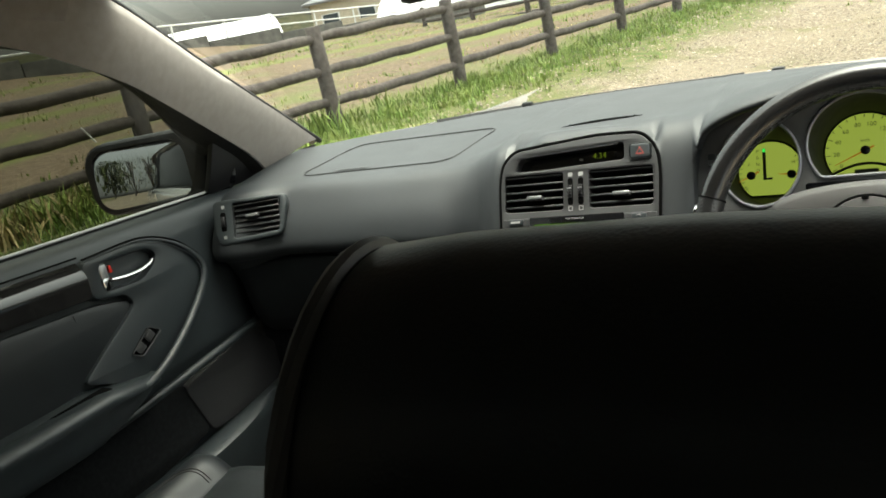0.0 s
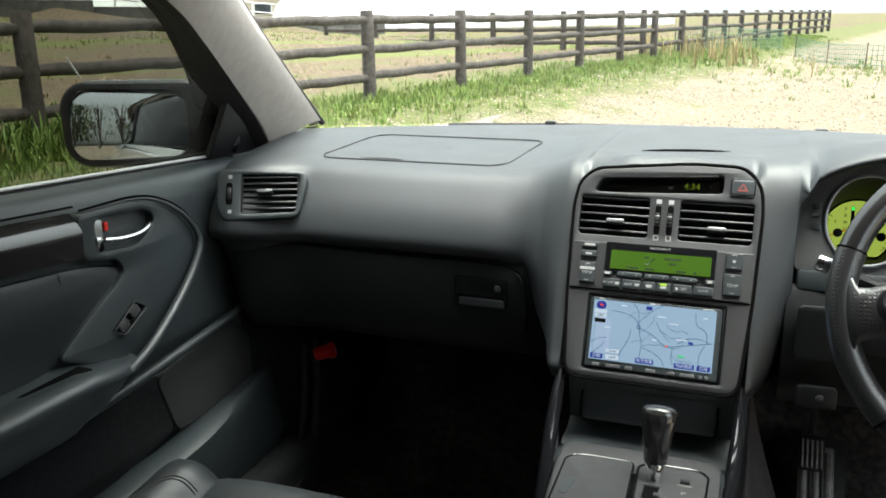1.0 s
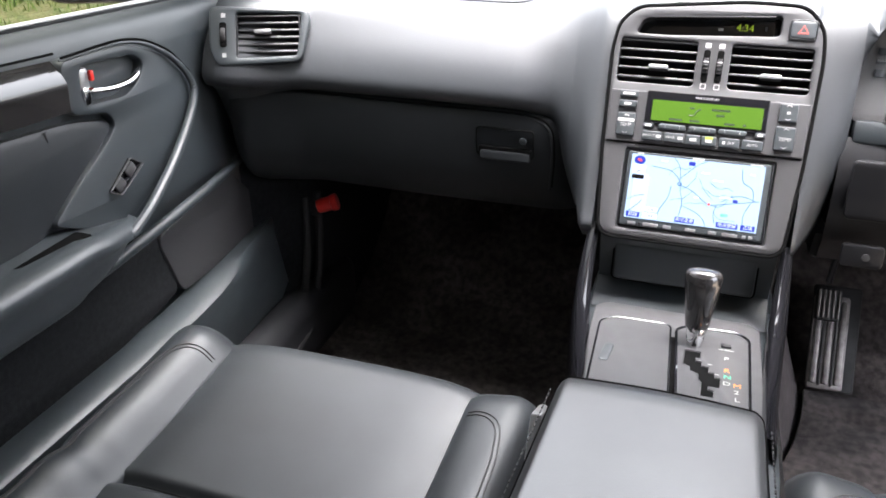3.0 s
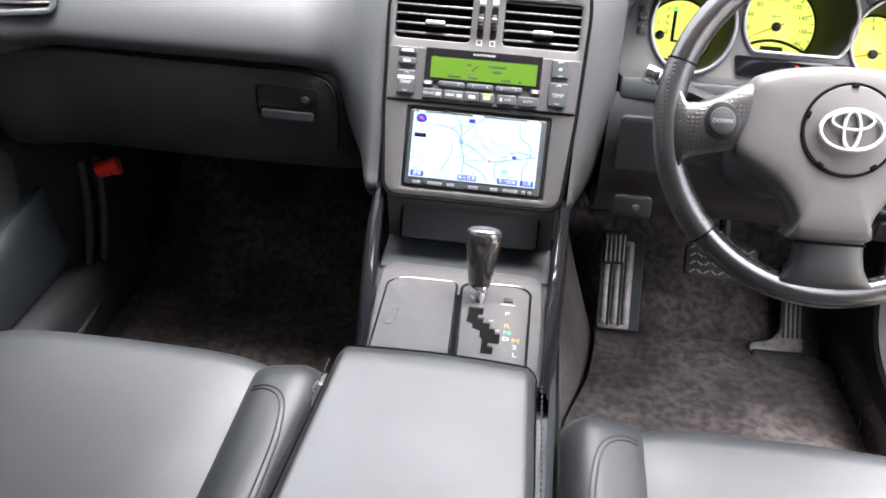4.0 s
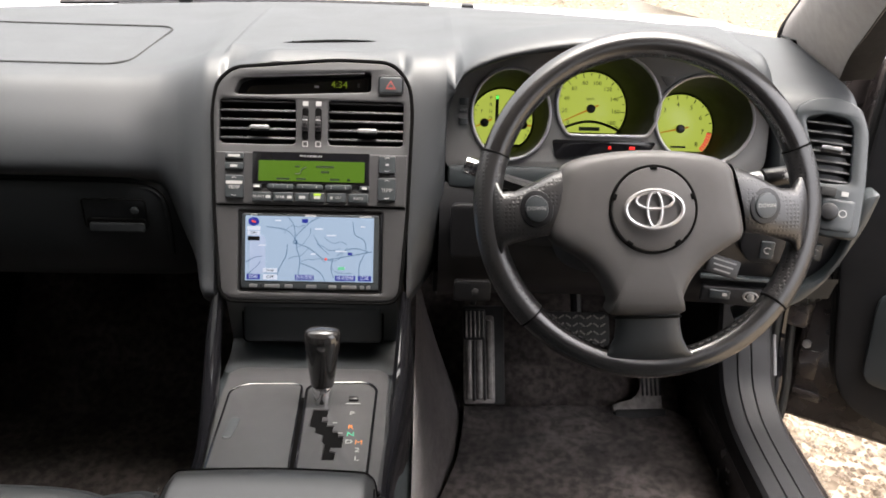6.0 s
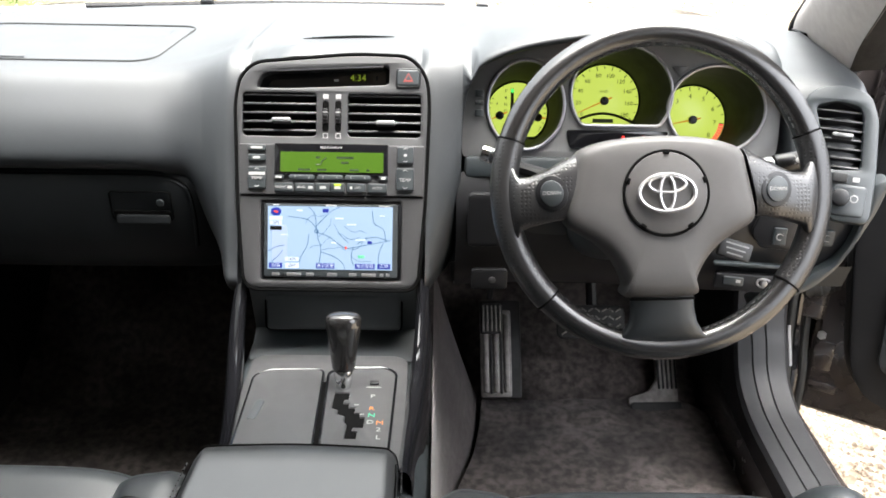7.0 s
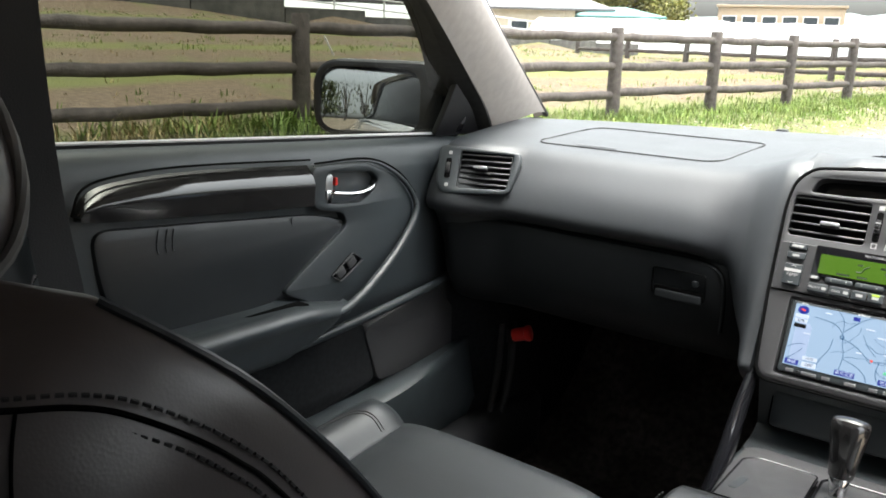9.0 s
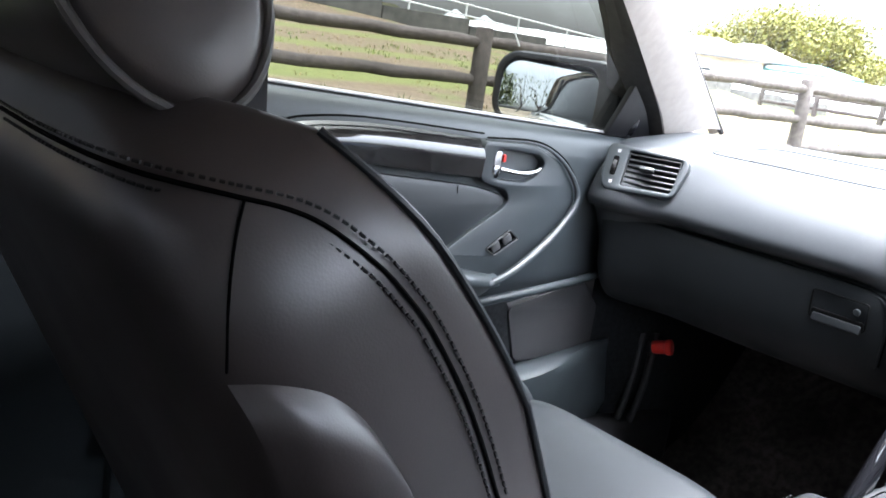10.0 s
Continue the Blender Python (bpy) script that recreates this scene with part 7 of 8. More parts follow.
scale_marks(d_, x, z, rd - 0.001, 232, -40, 16, ("", "", "", "3", "4", "5", "6", "7", "8"), 0.0095)
for k in range(7):
    a = radians(-40 + 5.2 * k)
    part("red_zone", rbox(0.007, 0.0004, 0.0032, 0), M_MAP_RED, d_, m=at(G, x + (rd - 0.0045) * math.cos(a), 0.0988, z + (rd - 0.0045) * math.sin(a), 0, -math.degrees(a)))
needle(d_, x, z, 192, 0.04)
part("unit_mark", rbox(0.022, 0.0004, 0.003, 0, (x, 0.0992, z - 0.026)), M_DIAL_INK, d_, m=G)
x, z, rd = RINGS[0][5:]
d_ = dial(0, "round fuel and temperature gauge")
dial_face(d_, x, z, rd, -0.034)
for k, t in enumerate("PRND"):
    lettering("gear_letter", t, 0.0068, M_DIAL_INK, d_, at(G, x - 0.0165, 0.0992, z + 0.031 - 0.0095 * k))
part("gear_column", rbox(0.0045, 0.0004, 0.046, 0, (x - 0.0075, 0.099, z + 0.012)), M_DIAL_INK, d_, m=G)
part("gear_column", rbox(0.012, 0.0004, 0.003, 0, (x - 0.003, 0.099, z - 0.010)), M_DIAL_INK, d_, m=G)
part("gear_lamp", rbox(0.0036, 0.0006, 0.005, 0, (x - 0.0075, 0.0986, z + 0.032)), glowing("park_lamp", (0.05, 0.8, 0.1), 0.3), d_, "lit green park lamp", m=G)
for t, dx, dz in (("F", -0.029, 0.012), ("E", -0.033, -0.024), ("H", 0.032, 0.012), ("C", 0.034, -0.025)):
    lettering("gauge_letter", t, 0.0068, M_DIAL_INK, d_, at(G, x + dx, 0.0992, z + dz))
needle(d_, x - 0.0256, z - 0.004, 205, 0.02)
needle(d_, x + 0.03, z - 0.006, 175, 0.018)
for k in range(7):
    for sgn in (-1, 1):
        a = radians(90 + sgn * (60 + 10 * k))
        part("tick", rbox(0.004, 0.0004, 0.001, 0), M_DIAL_INK, d_, m=at(G, x + (rd - 0.003) * math.cos(a), 0.0994, z + (rd - 0.003) * math.sin(a), 0, -math.degrees(a)))
for z_, w_ in ((0.022, 0.006), (0.010, 0.003), (-0.004, 0.006)):
    part("reset_key", plate(rounded(0.011, w_ + 0.003, 0.001), 0.004, 0.0006), M_PLASTIC, cl, m=at(G, -0.1915, -0.0042, z_ - 0.012))
lettering("reset_text", "RESET", 0.0038, M_PRINT, cl, at(G, -0.1915, -0.0048, -0.001))

# ---- steering wheel ----
W = at(frame_of((0.399, -0.112, 0.868), (1, 0, 0), (0, 0.423, 0.906)), 0, 0, 0, 0, -2)
sw_ = thing("steering_wheel", W @ Vector((0, 0.05, 0)), "three-spoke black leather steering wheel with a chrome oval emblem", "steering wheel")
RW, RT = 0.1832, 0.0152


def rim(a0, a1, thick=1.0):
    n = max(int(abs(a1 - a0) / 4), 6)
    return [(RW * math.cos(radians(a0 + (a1 - a0) * k / n)), 0, RW * math.sin(radians(a0 + (a1 - a0) * k / n))) for k in range(n + 1)]


for a0, a1, mat, lab, tk in ((20, 161, M_RIM, "smooth leather rim", 1.0), (161, 223, M_PERF, "perforated leather grip", 1.06), (223, 322, M_RIM, "smooth leather rim", 1.0), (322, 380, M_PERF, "perforated leather grip", 1.06)):
    pts = rim(a0 + 0.3, a1 - 0.3)
    part("rim", tube(pts, RT * tk, 18, up=(0, 1, 0)), mat, sw_, lab, m=W)
for a in (20, 161, 223, 322):
    part("rim_seam", tube([(RW * math.cos(radians(a)) + (RT * 1.03) * math.cos(b) * math.cos(radians(a)), RT * 1.03 * math.sin(b), RW * math.sin(radians(a)) + (RT * 1.03) * math.cos(b) * math.sin(radians(a))) for b in (2 * math.pi * k / 18 for k in range(18))], 0.0013, 5, closed=True), M_GAP, sw_, m=W)
part("rim_stitching", stitches([((RW - RT * 0.93) * math.cos(radians(a)), -RT * 0.45, (RW - RT * 0.93) * math.sin(radians(a))) for a in range(226, 321, 3)], 0.006, 0.0011), M_THREAD, sw_, m=W)
part("rim_stitching", stitches([((RW - RT * 0.93) * math.cos(radians(a)), -RT * 0.45, (RW - RT * 0.93) * math.sin(radians(a))) for a in range(24, 159, 3)], 0.006, 0.0009), M_THREAD, sw_, m=W)


def spoke(rows_xz, mat, label, depth0=-0.006, thick=0.03):
    """A padded spoke from outline rows: each row is (x, z, half width vector, y)."""
    rows = []
    for (x, z, wx, wz, y) in rows_xz:
        row = []
        for k in range(20):
            a = 2 * math.pi * k / 20
            c, s = math.cos(a), math.sin(a)
            c = math.copysign(abs(c) ** 0.7, c)
            row.append((x + wx * c, y + thick / 2 * (1 if s > 0 else -1) * abs(s) ** 0.6 * (0.9), z + wz * c))
        rows.append(row)
    return sheet(rows, closed_u=True)


for sgn in (-1, 1):
    rows = []
    for r, top, low, y, th in ((0.184, 0.05, -0.07, 0.0, 0.016), (0.176, 0.033, -0.06, -0.006, 0.026), (0.170, 0.024, -0.054, -0.010, 0.029), (0.165, 0.016, -0.046, -0.012, 0.030), (0.150, 0.0165, -0.041, -0.014, 0.030), (0.132, 0.024, -0.037, -0.017, 0.032), (0.114, 0.036, -0.035, -0.019, 0.034), (0.098, 0.044, -0.033, -0.018, 0.034)):
        mid, half_ = (top + low) / 2, (top - low) / 2
        row = []
        for k in range(28):
            a = 2 * math.pi * k / 28
            c, q = math.cos(a), math.sin(a)
            zz = mid + half_ * math.copysign(abs(c) ** 0.85, c)
            bend = min(max((r - 0.158) / 0.026, 0), 1)
            xx = r + (math.sqrt(RW * RW - zz * zz) - 0.184) * bend + 0.010 * (zz - 0.01) / -0.05 * (r < 0.12)
            row.append((sgn * xx - 0.004 * (1 - bend), y + th / 2 * math.copysign(abs(q) ** 0.8, q), mid + half_ * math.copysign(abs(c) ** 0.85, c)))
        rows.append(row)
    part("spoke", sheet(rows, closed_u=True), M_PERF, sw_, "perforated leather spoke", m=W, angle=70)
    bx, bz = sgn * 0.127 - 0.005, -0.004
    bt = at(W, bx, -0.034, bz, 0, sgn * 14, sgn * 8)
    part("button_bezel", plate([(1.0 * x, z) for x, z in ring(0.0185, 32, (0, 0), 1.12)], 0.006, 0.002), M_BLACK, sw_, "black oval button bezel", m=bt)
    b_ = part("spoke_button", plate(ring(0.0128, 28, (0, 0), 1.15), 0.006, 0.0015), M_PLASTIC, sw_, "oval shift button", m=at(bt, 0, -0.0025, 0))
    lettering("button_text", "DOWN", 0.0062, M_PRINT, b_, at(bt, 0, -0.0030, 0, 0, sgn * -14))
part("spoke", spoke([(-0.002, -0.176, 0.066, 0.0, 0.002), (-0.003, -0.171, 0.056, 0.0, -0.004), (-0.004, -0.166, 0.047, 0.0, -0.008), (-0.004, -0.152, 0.039, 0.0, -0.011), (-0.005, -0.138, 0.0365, 0.0, -0.013), (-0.006, -0.12, 0.036, 0.0, -0.015)], M_LEATHER, ""), M_LEATHER, sw_, "smooth leather lower spoke", m=W, angle=60)
part("spoke_joint", tube([(-0.008 + 0.037 * u, -0.03 + 0.004 * u * u, -0.1255) for u in [-1 + k / 6 for k in range(13)]], 0.0016, 6), M_GAP, sw_, m=W)
half_out = [(0.0, 0.0605), (0.035, 0.059), (0.066, 0.0545), (0.088, 0.047), (0.0965, 0.038), (0.1005, 0.022), (0.1045, 0.003), (0.108, -0.015), (0.1095, -0.03), (0.105, -0.041), (0.09, -0.0505), (0.0715, -0.062), (0.056, -0.077), (0.045, -0.094), (0.039, -0.11), (0.0365, -0.124)]
pad_out = [(a - 0.0085, b) for a, b in half_out + [(-a, b) for a, b in half_out[:0:-1]]]


def hub_pad():
    out_ = [(p.x, p.y) for p in closed_smooth([(a, b, 0) for a, b in pad_out], 120)]
    rows = []
    for g, y in ((0.97, 0.015), (1.0, -0.012), (0.993, -0.021), (0.98, -0.0285), (0.95, -0.0335), (0.91, -0.0365), (0.86, -0.0383), (0.7, -0.0392), (0.45, -0.0397), (0.2, -0.040), (0.02, -0.0402)):
        rows.append([(-0.0085 + (a + 0.0085) * g, y, -0.012 + (b + 0.012) * g) for a, b in out_])
    return sheet(rows, closed_u=True)


pad_ = part("airbag_cover", hub_pad(), M_HUB, sw_, "charcoal vinyl air bag cover", m=W, angle=60)
part("emblem_disc", plate(ring(0.0462, 44), 0.006, 0.002), M_HUB, pad_, m=at(W, -0.005, -0.0425, -0.0065))
part("disc_groove", tube([(-0.005 + 0.0475 * math.cos(a), -0.0405, -0.0065 + 0.0475 * math.sin(a)) for a in (2 * math.pi * k / 44 for k in range(44))], 0.0016, 6, closed=True, up=(0, 1, 0)), M_GAP, pad_, m=W)
for k in range(5):
    a = radians(90 + 72 * k)
    part("disc_notch", rbox(0.007, 0.003, 0.004, 0.0008), M_GAP, pad_, m=at(W, -0.005 + 0.045 * math.cos(a), -0.0425, -0.0065 + 0.045 * math.sin(a), 0, 90 - math.degrees(a)))


def oval(cx, cz, rx, rz, rr=0.0017):
    return tube([(cx + rx * math.cos(a), 0, cz + rz * math.sin(a)) for a in (2 * math.pi * k / 40 for k in range(40))], rr, 8, closed=True, up=(0, 1, 0), flat=0.8)


EM = at(W, -0.005, -0.0455, -0.0065)
emb = part("emblem", oval(0, 0, 0.0313, 0.0207, 0.0021), M_EMBLEM, sw_, "chrome oval emblem", m=EM)
part("emblem_oval", oval(0, 0.0095, 0.0205, 0.0092), M_EMBLEM, emb, m=EM)
part("emblem_oval", oval(0, 0.0, 0.008, 0.0192), M_EMBLEM, emb, m=EM)
lettering("cover_text", "SRS", 0.007, M_BLACK, pad_, at(W, -0.0075, -0.0372, -0.084))
lettering("cover_text", "AIRBAG", 0.008, M_BLACK, pad_, at(W, -0.0075, -0.0366, -0.0925))
part("cover_mark", plate(rounded(0.012, 0.009, 0.001), 0.0006, 0.0001, holes=(rounded(0.009, 0.006, 0.001),)), M_BLACK, pad_, m=at(W, -0.0075, -0.0352, -0.1035))
part("hub_back", cyl(0.06, 0.06, r2=0.05, m=Matrix.Rotation(radians(90), 4, "X")), M_BLACK, sw_, m=at(W, 0, 0.04, -0.01))

col = thing("steering_column", (0.398, 0.02, 0.78), "black steering column cover with stalks", "steering column")
cov = []
for d, g in ((0.045, 0.9), (0.06, 1.0), (0.15, 1.05), (0.24, 1.0)):
    cov.append([(px * g, d, -0.02 + pz * g) for px, pz in rounded(0.16, 0.12, 0.045, 6)])
part("column_cover", sheet(cov, closed_u=True), M_PLASTIC, col, m=W, angle=60)
LS = smooth_path([(-0.06, 0.06, 0.005), (-0.12, 0.05, 0.02), (-0.165, 0.048, 0.035), (-0.19, 0.046, 0.046)], 14)
part("wiper_stalk", tube(LS, 0.009, 10, radii=[0.011 - 0.004 * k / 13 for k in range(14)]), M_BLACK, col, "black stalk", m=W)
part("stalk_end", cyl(0.0105, 0.018, bev=0.003, m=Matrix.Rotation(radians(90), 4, "Y")), M_CHROME, col, "satin stalk knob", m=at(W, -0.198, 0.045, 0.05, 0, 20))
RS = smooth_path([(0.06, 0.06, 0.0), (0.12, 0.05, 0.018), (0.16, 0.045, 0.03)], 12)
part("light_stalk", tube(RS, 0.008, 10), M_BLACK, col, "black stalk", m=W)
knob_ = part("stalk_knob", cyl(0.0115, 0.042, bev=0.003, m=Matrix.Rotation(radians(90), 4, "Y")), M_BLACK, col, "black lamp knob", m=at(W, 0.172, 0.045, 0.034, 0, -8))
part("stalk_collar", cyl(0.0105, 0.016, bev=0.002, m=Matrix.Rotation(radians(90), 4, "Y")), M_SATIN, col, m=at(W, 0.142, 0.045, 0.0295, 0, -8))
part("lamp_symbol", plate(ring(0.0035, 16), 0.0004, 0.00005), M_PRINT, knob_, m=at(W, 0.177, 0.0332, 0.0345))
for k in range(8):
    a = radians(45 * k)
    part("lamp_ray", rbox(0.0022, 0.0004, 0.0007, 0), M_PRINT, knob_, m=at(W, 0.177 + 0.0056 * math.cos(a), 0.0332, 0.0345 + 0.0056 * math.sin(a), 0, -math.degrees(a)))
CS = at(W, 0.092, 0.02, -0.072, 0, 18)
part("cruise_stalk", tube([(0.05, 0.04, -0.03), (0.075, 0.025, -0.055), (0.092, 0.022, -0.07)], 0.006, 8), M_BLACK, col, m=W)
cs_ = part("cruise_switch", rbox(0.04, 0.012, 0.022, 0.003), M_PANEL, col, "grey cruise control switch", m=CS)
for k in range(3):
    part("switch_marking", rbox(0.028 - 0.004 * k, 0.0004, 0.0018, 0, (0, -0.0062, 0.006 - 0.006 * k)), M_PRINT, cs_, m=CS)

# ---- driver's side of the dash ----
RV = frame_of((0.66, 0.012, 0.905), (0.93, -0.36, 0), (0.0, 0.5, 0.87))
rv_hole = cut_corners([(-0.037, 0.030), (-0.014, 0.038), (0.014, 0.034), (0.0215, 0.022), (0.028, -0.047), (-0.0075, -0.051)], 0.007, 5)
part("vent_surround", plate(cut_corners([(-0.052, 0.04), (-0.036, 0.056), (-0.005, 0.061), (0.026, 0.052), (0.04, 0.02), (0.047, -0.05), (0.048, -0.116), (0.0, -0.116), (-0.012, -0.06), (-0.034, -0.01)], 0.012, 6), 0.02, 0.004, holes=(rv_hole,)), M_PLASTIC, dash, "charcoal vent surround", m=RV)
vent(dash, at(RV, -0.004, 0.004, -0.006), 0.066, 0.096, 8, (0.004, 0.0))
part("vent_wheel", rbox(0.018, 0.006, 0.012, 0.002), M_RUBBER, dash, m=at(RV, 0.005, -0.003, -0.0605))
part("vent_mark", rbox(0.008, 0.0006, 0.006, 0), M_PRINT, dash, m=at(RV, 0.0245, -0.0015, -0.061))
LV = frame_of((-0.633, 0.032, 0.906), (0.937, 0.349, 0), (0.06, 0.45, 0.89))
part("vent_surround", plate(cut_corners([(-0.083, 0.043), (0.062, 0.036), (0.066, 0.02), (0.052, -0.04), (-0.072, -0.046), (-0.083, -0.02)], 0.014, 6), 0.02, 0.004, holes=(cut_corners([(-0.043, 0.032), (0.053, 0.029), (0.045, -0.031), (-0.043, -0.034)], 0.005, 4),)), M_PLASTIC, dash, "charcoal vent surround", m=at(LV, 0, -0.004, 0))
vent(dash, at(LV, 0.004, -0.002, -0.001), 0.092, 0.062, 6, (-0.008, 0.004))
part("thumb_slot", plate(rounded(0.01, 0.036, 0.003, 3), 0.002, 0.0004), M_GAP, dash, m=at(LV, -0.062, -0.0055, 0.0))
part("thumb_wheel", cyl(0.014, 0.007, bev=0.001, m=Matrix.Rotation(radians(90), 4, "Y")), M_RUBBER, dash, "ribbed thumb wheel", m=at(LV, -0.062, 0.004, 0.0))
for z_ in (0.028, -0.03):
    part("vent_mark", rbox(0.006, 0.0006, 0.006, 0), M_PRINT, dash, m=at(LV, -0.061, -0.0045, z_))

low = thing("knee_panel", (0.42, 0.05, 0.7), "charcoal lower dash panel below the steering wheel", "trim panel")
kp = []
for y_, z_, end_ in ((0.045, 0.83, 0.69), (0.025, 0.80, 0.69), (0.02, 0.76, 0.68), (0.024, 0.70, 0.65), (0.04, 0.662, 0.60), (0.09, 0.64, 0.57)):
    kp.append([(x_, y_ - 0.03 * max(0, (x_ - 0.6) / 0.15) + 0.01 * math.sin((x_ - 0.18) * 12) + 0.05 * (k == 20), z_) for k, x_ in enumerate([0.165 + (end_ - 0.165) * k / 20 for k in range(21)])])
part("panel_body", sheet(kp), M_BLACK, low, angle=60)
KM = frame_of((0.2, 0.008, 0.775), (1, 0, 0), (0, 0.1, 1))
part("left_pocket", plate(rounded(0.06, 0.075, 0.008), 0.012, 0.003), M_BLACK, low, m=at(KM, 0.01, -0.004, 0.0))
part("hood_release", plate(rounded(0.05, 0.03, 0.006), 0.01, 0.002), M_BLACK, low, m=at(KM, 0.012, -0.002, -0.085))
part("release_mark", plate(ring(0.005, 18), 0.0006, 0.0001), M_PANEL, low, m=at(KM, 0.016, -0.0035, -0.085))
K2 = frame_of((0.60, -0.006, 0.745), (0.97, -0.22, 0), (0, 0.12, 1))
part("end_cap", plate(cut_corners([(0.122, 0.11), (0.112, 0.064), (0.096, 0.021), (0.077, -0.021), (0.055, -0.048), (0.015, -0.077), (-0.02, -0.092), (-0.03, -0.084), (0.0, -0.064), (0.022, -0.055), (0.044, -0.030), (0.068, -0.014), (0.084, 0.011), (0.0915, 0.039), (0.098, 0.10)], 0.01, 4), 0.045, 0.006), M_PLASTIC, low, "charcoal curved dash end rim", m=at(K2, 0, -0.004, 0))
part("pocket_floor", plate(cut_corners([(0.02, 0.045), (0.098, 0.06), (0.09, 0.01), (0.05, -0.03), (0.02, -0.05)], 0.008, 4), 0.01, 0.002), M_BLACK, low, m=at(K2, 0, 0.016, 0))
part("switch_plate", plate(cut_corners([(-0.03, 0.05), (0.02, 0.046), (0.0215, 0.0), (-0.024, -0.001), (-0.038, 0.02)], 0.008, 5), 0.012, 0.003), M_BLACK, low, m=at(K2, 0, -0.004, 0))
for x_, z_, w_, h_ in ((-0.0025, 0.019, 0.017, 0.024), (0.06, 0.019, 0.018, 0.022)):
    sp_ = part("switch", plate(rounded(w_, h_, 0.002), 0.008, 0.0015), M_PLASTIC, low, m=at(K2, x_, -0.008 if x_ < 0.02 else 0.008, z_))
    part("switch_marking", tube([(0.0042 * math.cos(a), 0, 0.0042 * math.sin(a)) for a in (0.6 + 4.6 * k / 12 for k in range(13))], 0.0006, 5), M_PRINT, sp_, m=at(K2, x_, -0.0086 if x_ < 0.02 else 0.0074, z_))
part("pull_tray", plate(cut_corners([(-0.0755, -0.041), (0.02, -0.036), (0.013, -0.0625), (-0.077, -0.063)], 0.003, 3), 0.014, 0.002), M_BLACK, low, "black switch strip", m=at(K2, 0, -0.008, 0))
part("strip_ridge", plate(cut_corners([(-0.08, -0.026), (0.03, -0.021), (0.03, -0.026), (-0.08, -0.031)], 0.001, 2), 0.012, 0.001), M_PLASTIC, low, m=at(K2, 0, -0.006, 0))
rk_ = part("switch", plate(rounded(0.027, 0.0125, 0.002), 0.006, 0.0015), M_PLASTIC, low, m=at(K2, -0.0525, -0.0105, -0.0495))
part("switch_marking", rbox(0.006, 0.0004, 0.004, 0), M_PRINT, rk_, m=at(K2, -0.046, -0.0108, -0.0485))
part("lock_surround", plate(ring(0.0105, 24, (0, 0), 0.7), 0.005, 0.0012, holes=(ring(0.0075, 24, (0, 0), 0.6),)), M_SATIN, low, m=at(K2, -0.0125, -0.0105, -0.048))
part("key_lock", cyl(0.0045, 0.005, bev=0.001, m=Matrix.Rotation(radians(90), 4, "X")), M_SATIN, low, m=at(K2, -0.0125, -0.0095, -0.048))
part("knob", cyl(0.011, 0.012, bev=0.003, m=Matrix.Rotation(radians(90), 4, "X")), M_BLACK, low, "round mirror knob", m=at(RV, 0.0085, -0.008, -0.0865))
part("knob_plate", plate(rounded(0.038, 0.04, 0.005), 0.012, 0.002), M_PLASTIC, low, m=at(RV, 0.0195, -0.003, -0.0885))
part("knob_mark", plate(ring(0.005, 18), 0.0005, 0.0001, holes=(ring(0.0038, 18),)), M_PRINT, low, m=at(RV, 0.0255, -0.0035, -0.086))

# ---- pedals and mat ----
foot_ = thing("foot_rest", (0.255, 0.35, 0.25), "ribbed aluminium foot rest on a black rubber plate", "foot rest")
FR = frame_of((0.258, 0.356, 0.352), (1, 0.04, 0), (0, 0.57, 0.82))
part("rubber_plate", rbox(0.08, 0.012, 0.19, 0.005), M_RUBBER, foot_, m=at(FR, 0.01, 0.008, 0.003))
part("tread_plate", plate(rounded(0.06, 0.168, 0.006), 0.006, 0.002), M_PEDAL, foot_, "worn aluminium plate", m=at(FR, 0.0, -0.004, -0.006))
for k in range(3):
    part("rib", rbox(0.011, 0.006, 0.15, 0.003), M_PEDAL, foot_, m=at(FR, -0.02 + 0.02 * k, -0.006, -0.006))
for k in range(2):
    part("rubber_strip", rbox(0.004, 0.004, 0.155, 0.001), M_RUBBER, foot_, m=at(FR, -0.01 + 0.02 * k, -0.005, -0.006))
pk_ = thing("parking_pedal", (0.245, 0.34, 0.42), "small ribbed parking brake pedal", "pedal")
part("pedal_pad", plate(rounded(0.042, 0.058, 0.006), 0.012, 0.003), M_RUBBER, pk_, m=at(FR, -0.01, -0.028, 0.06))
for k in range(5):
    part("rib", rbox(0.0035, 0.004, 0.05, 0.001), M_PEDAL, pk_, m=at(FR, -0.026 + 0.008 * k, -0.029, 0.06))
part("pedal_arm", tube([FR @ Vector((-0.012, -0.02, 0.1)), (0.25, 0.40, 0.53), (0.25, 0.42, 0.60)], 0.006, 8), M_BLACK, pk_)
br = thing("brake_pedal", (0.42, 0.32, 0.45), "wide brake pedal with a chevron tread", "pedal")
BM = frame_of((0.425, 0.30, 0.452), (1, 0, 0), (0, 0.62, 0.78))
part("pedal_pad", plate(rounded(0.125, 0.062, 0.012), 0.014, 0.003), M_RUBBER, br, m=BM)
for k in range(9):
    for j in range(4):
        part("tread", rbox(0.011, 0.002, 0.003, 0.0006), M_PEDAL, br, m=at(BM, -0.05 + 0.0125 * k, -0.001, -0.022 + 0.0145 * j, 0, 35 if k % 2 else -35))
part("pedal_arm", tube([(0.43, 0.315, 0.45), (0.43, 0.40, 0.55), (0.43, 0.42, 0.64)], 0.01, 8), M_BLACK, br)
acp = thing("accelerator_pedal", (0.57, 0.34, 0.24), "tall hinged accelerator pedal, grey with ribs", "pedal")
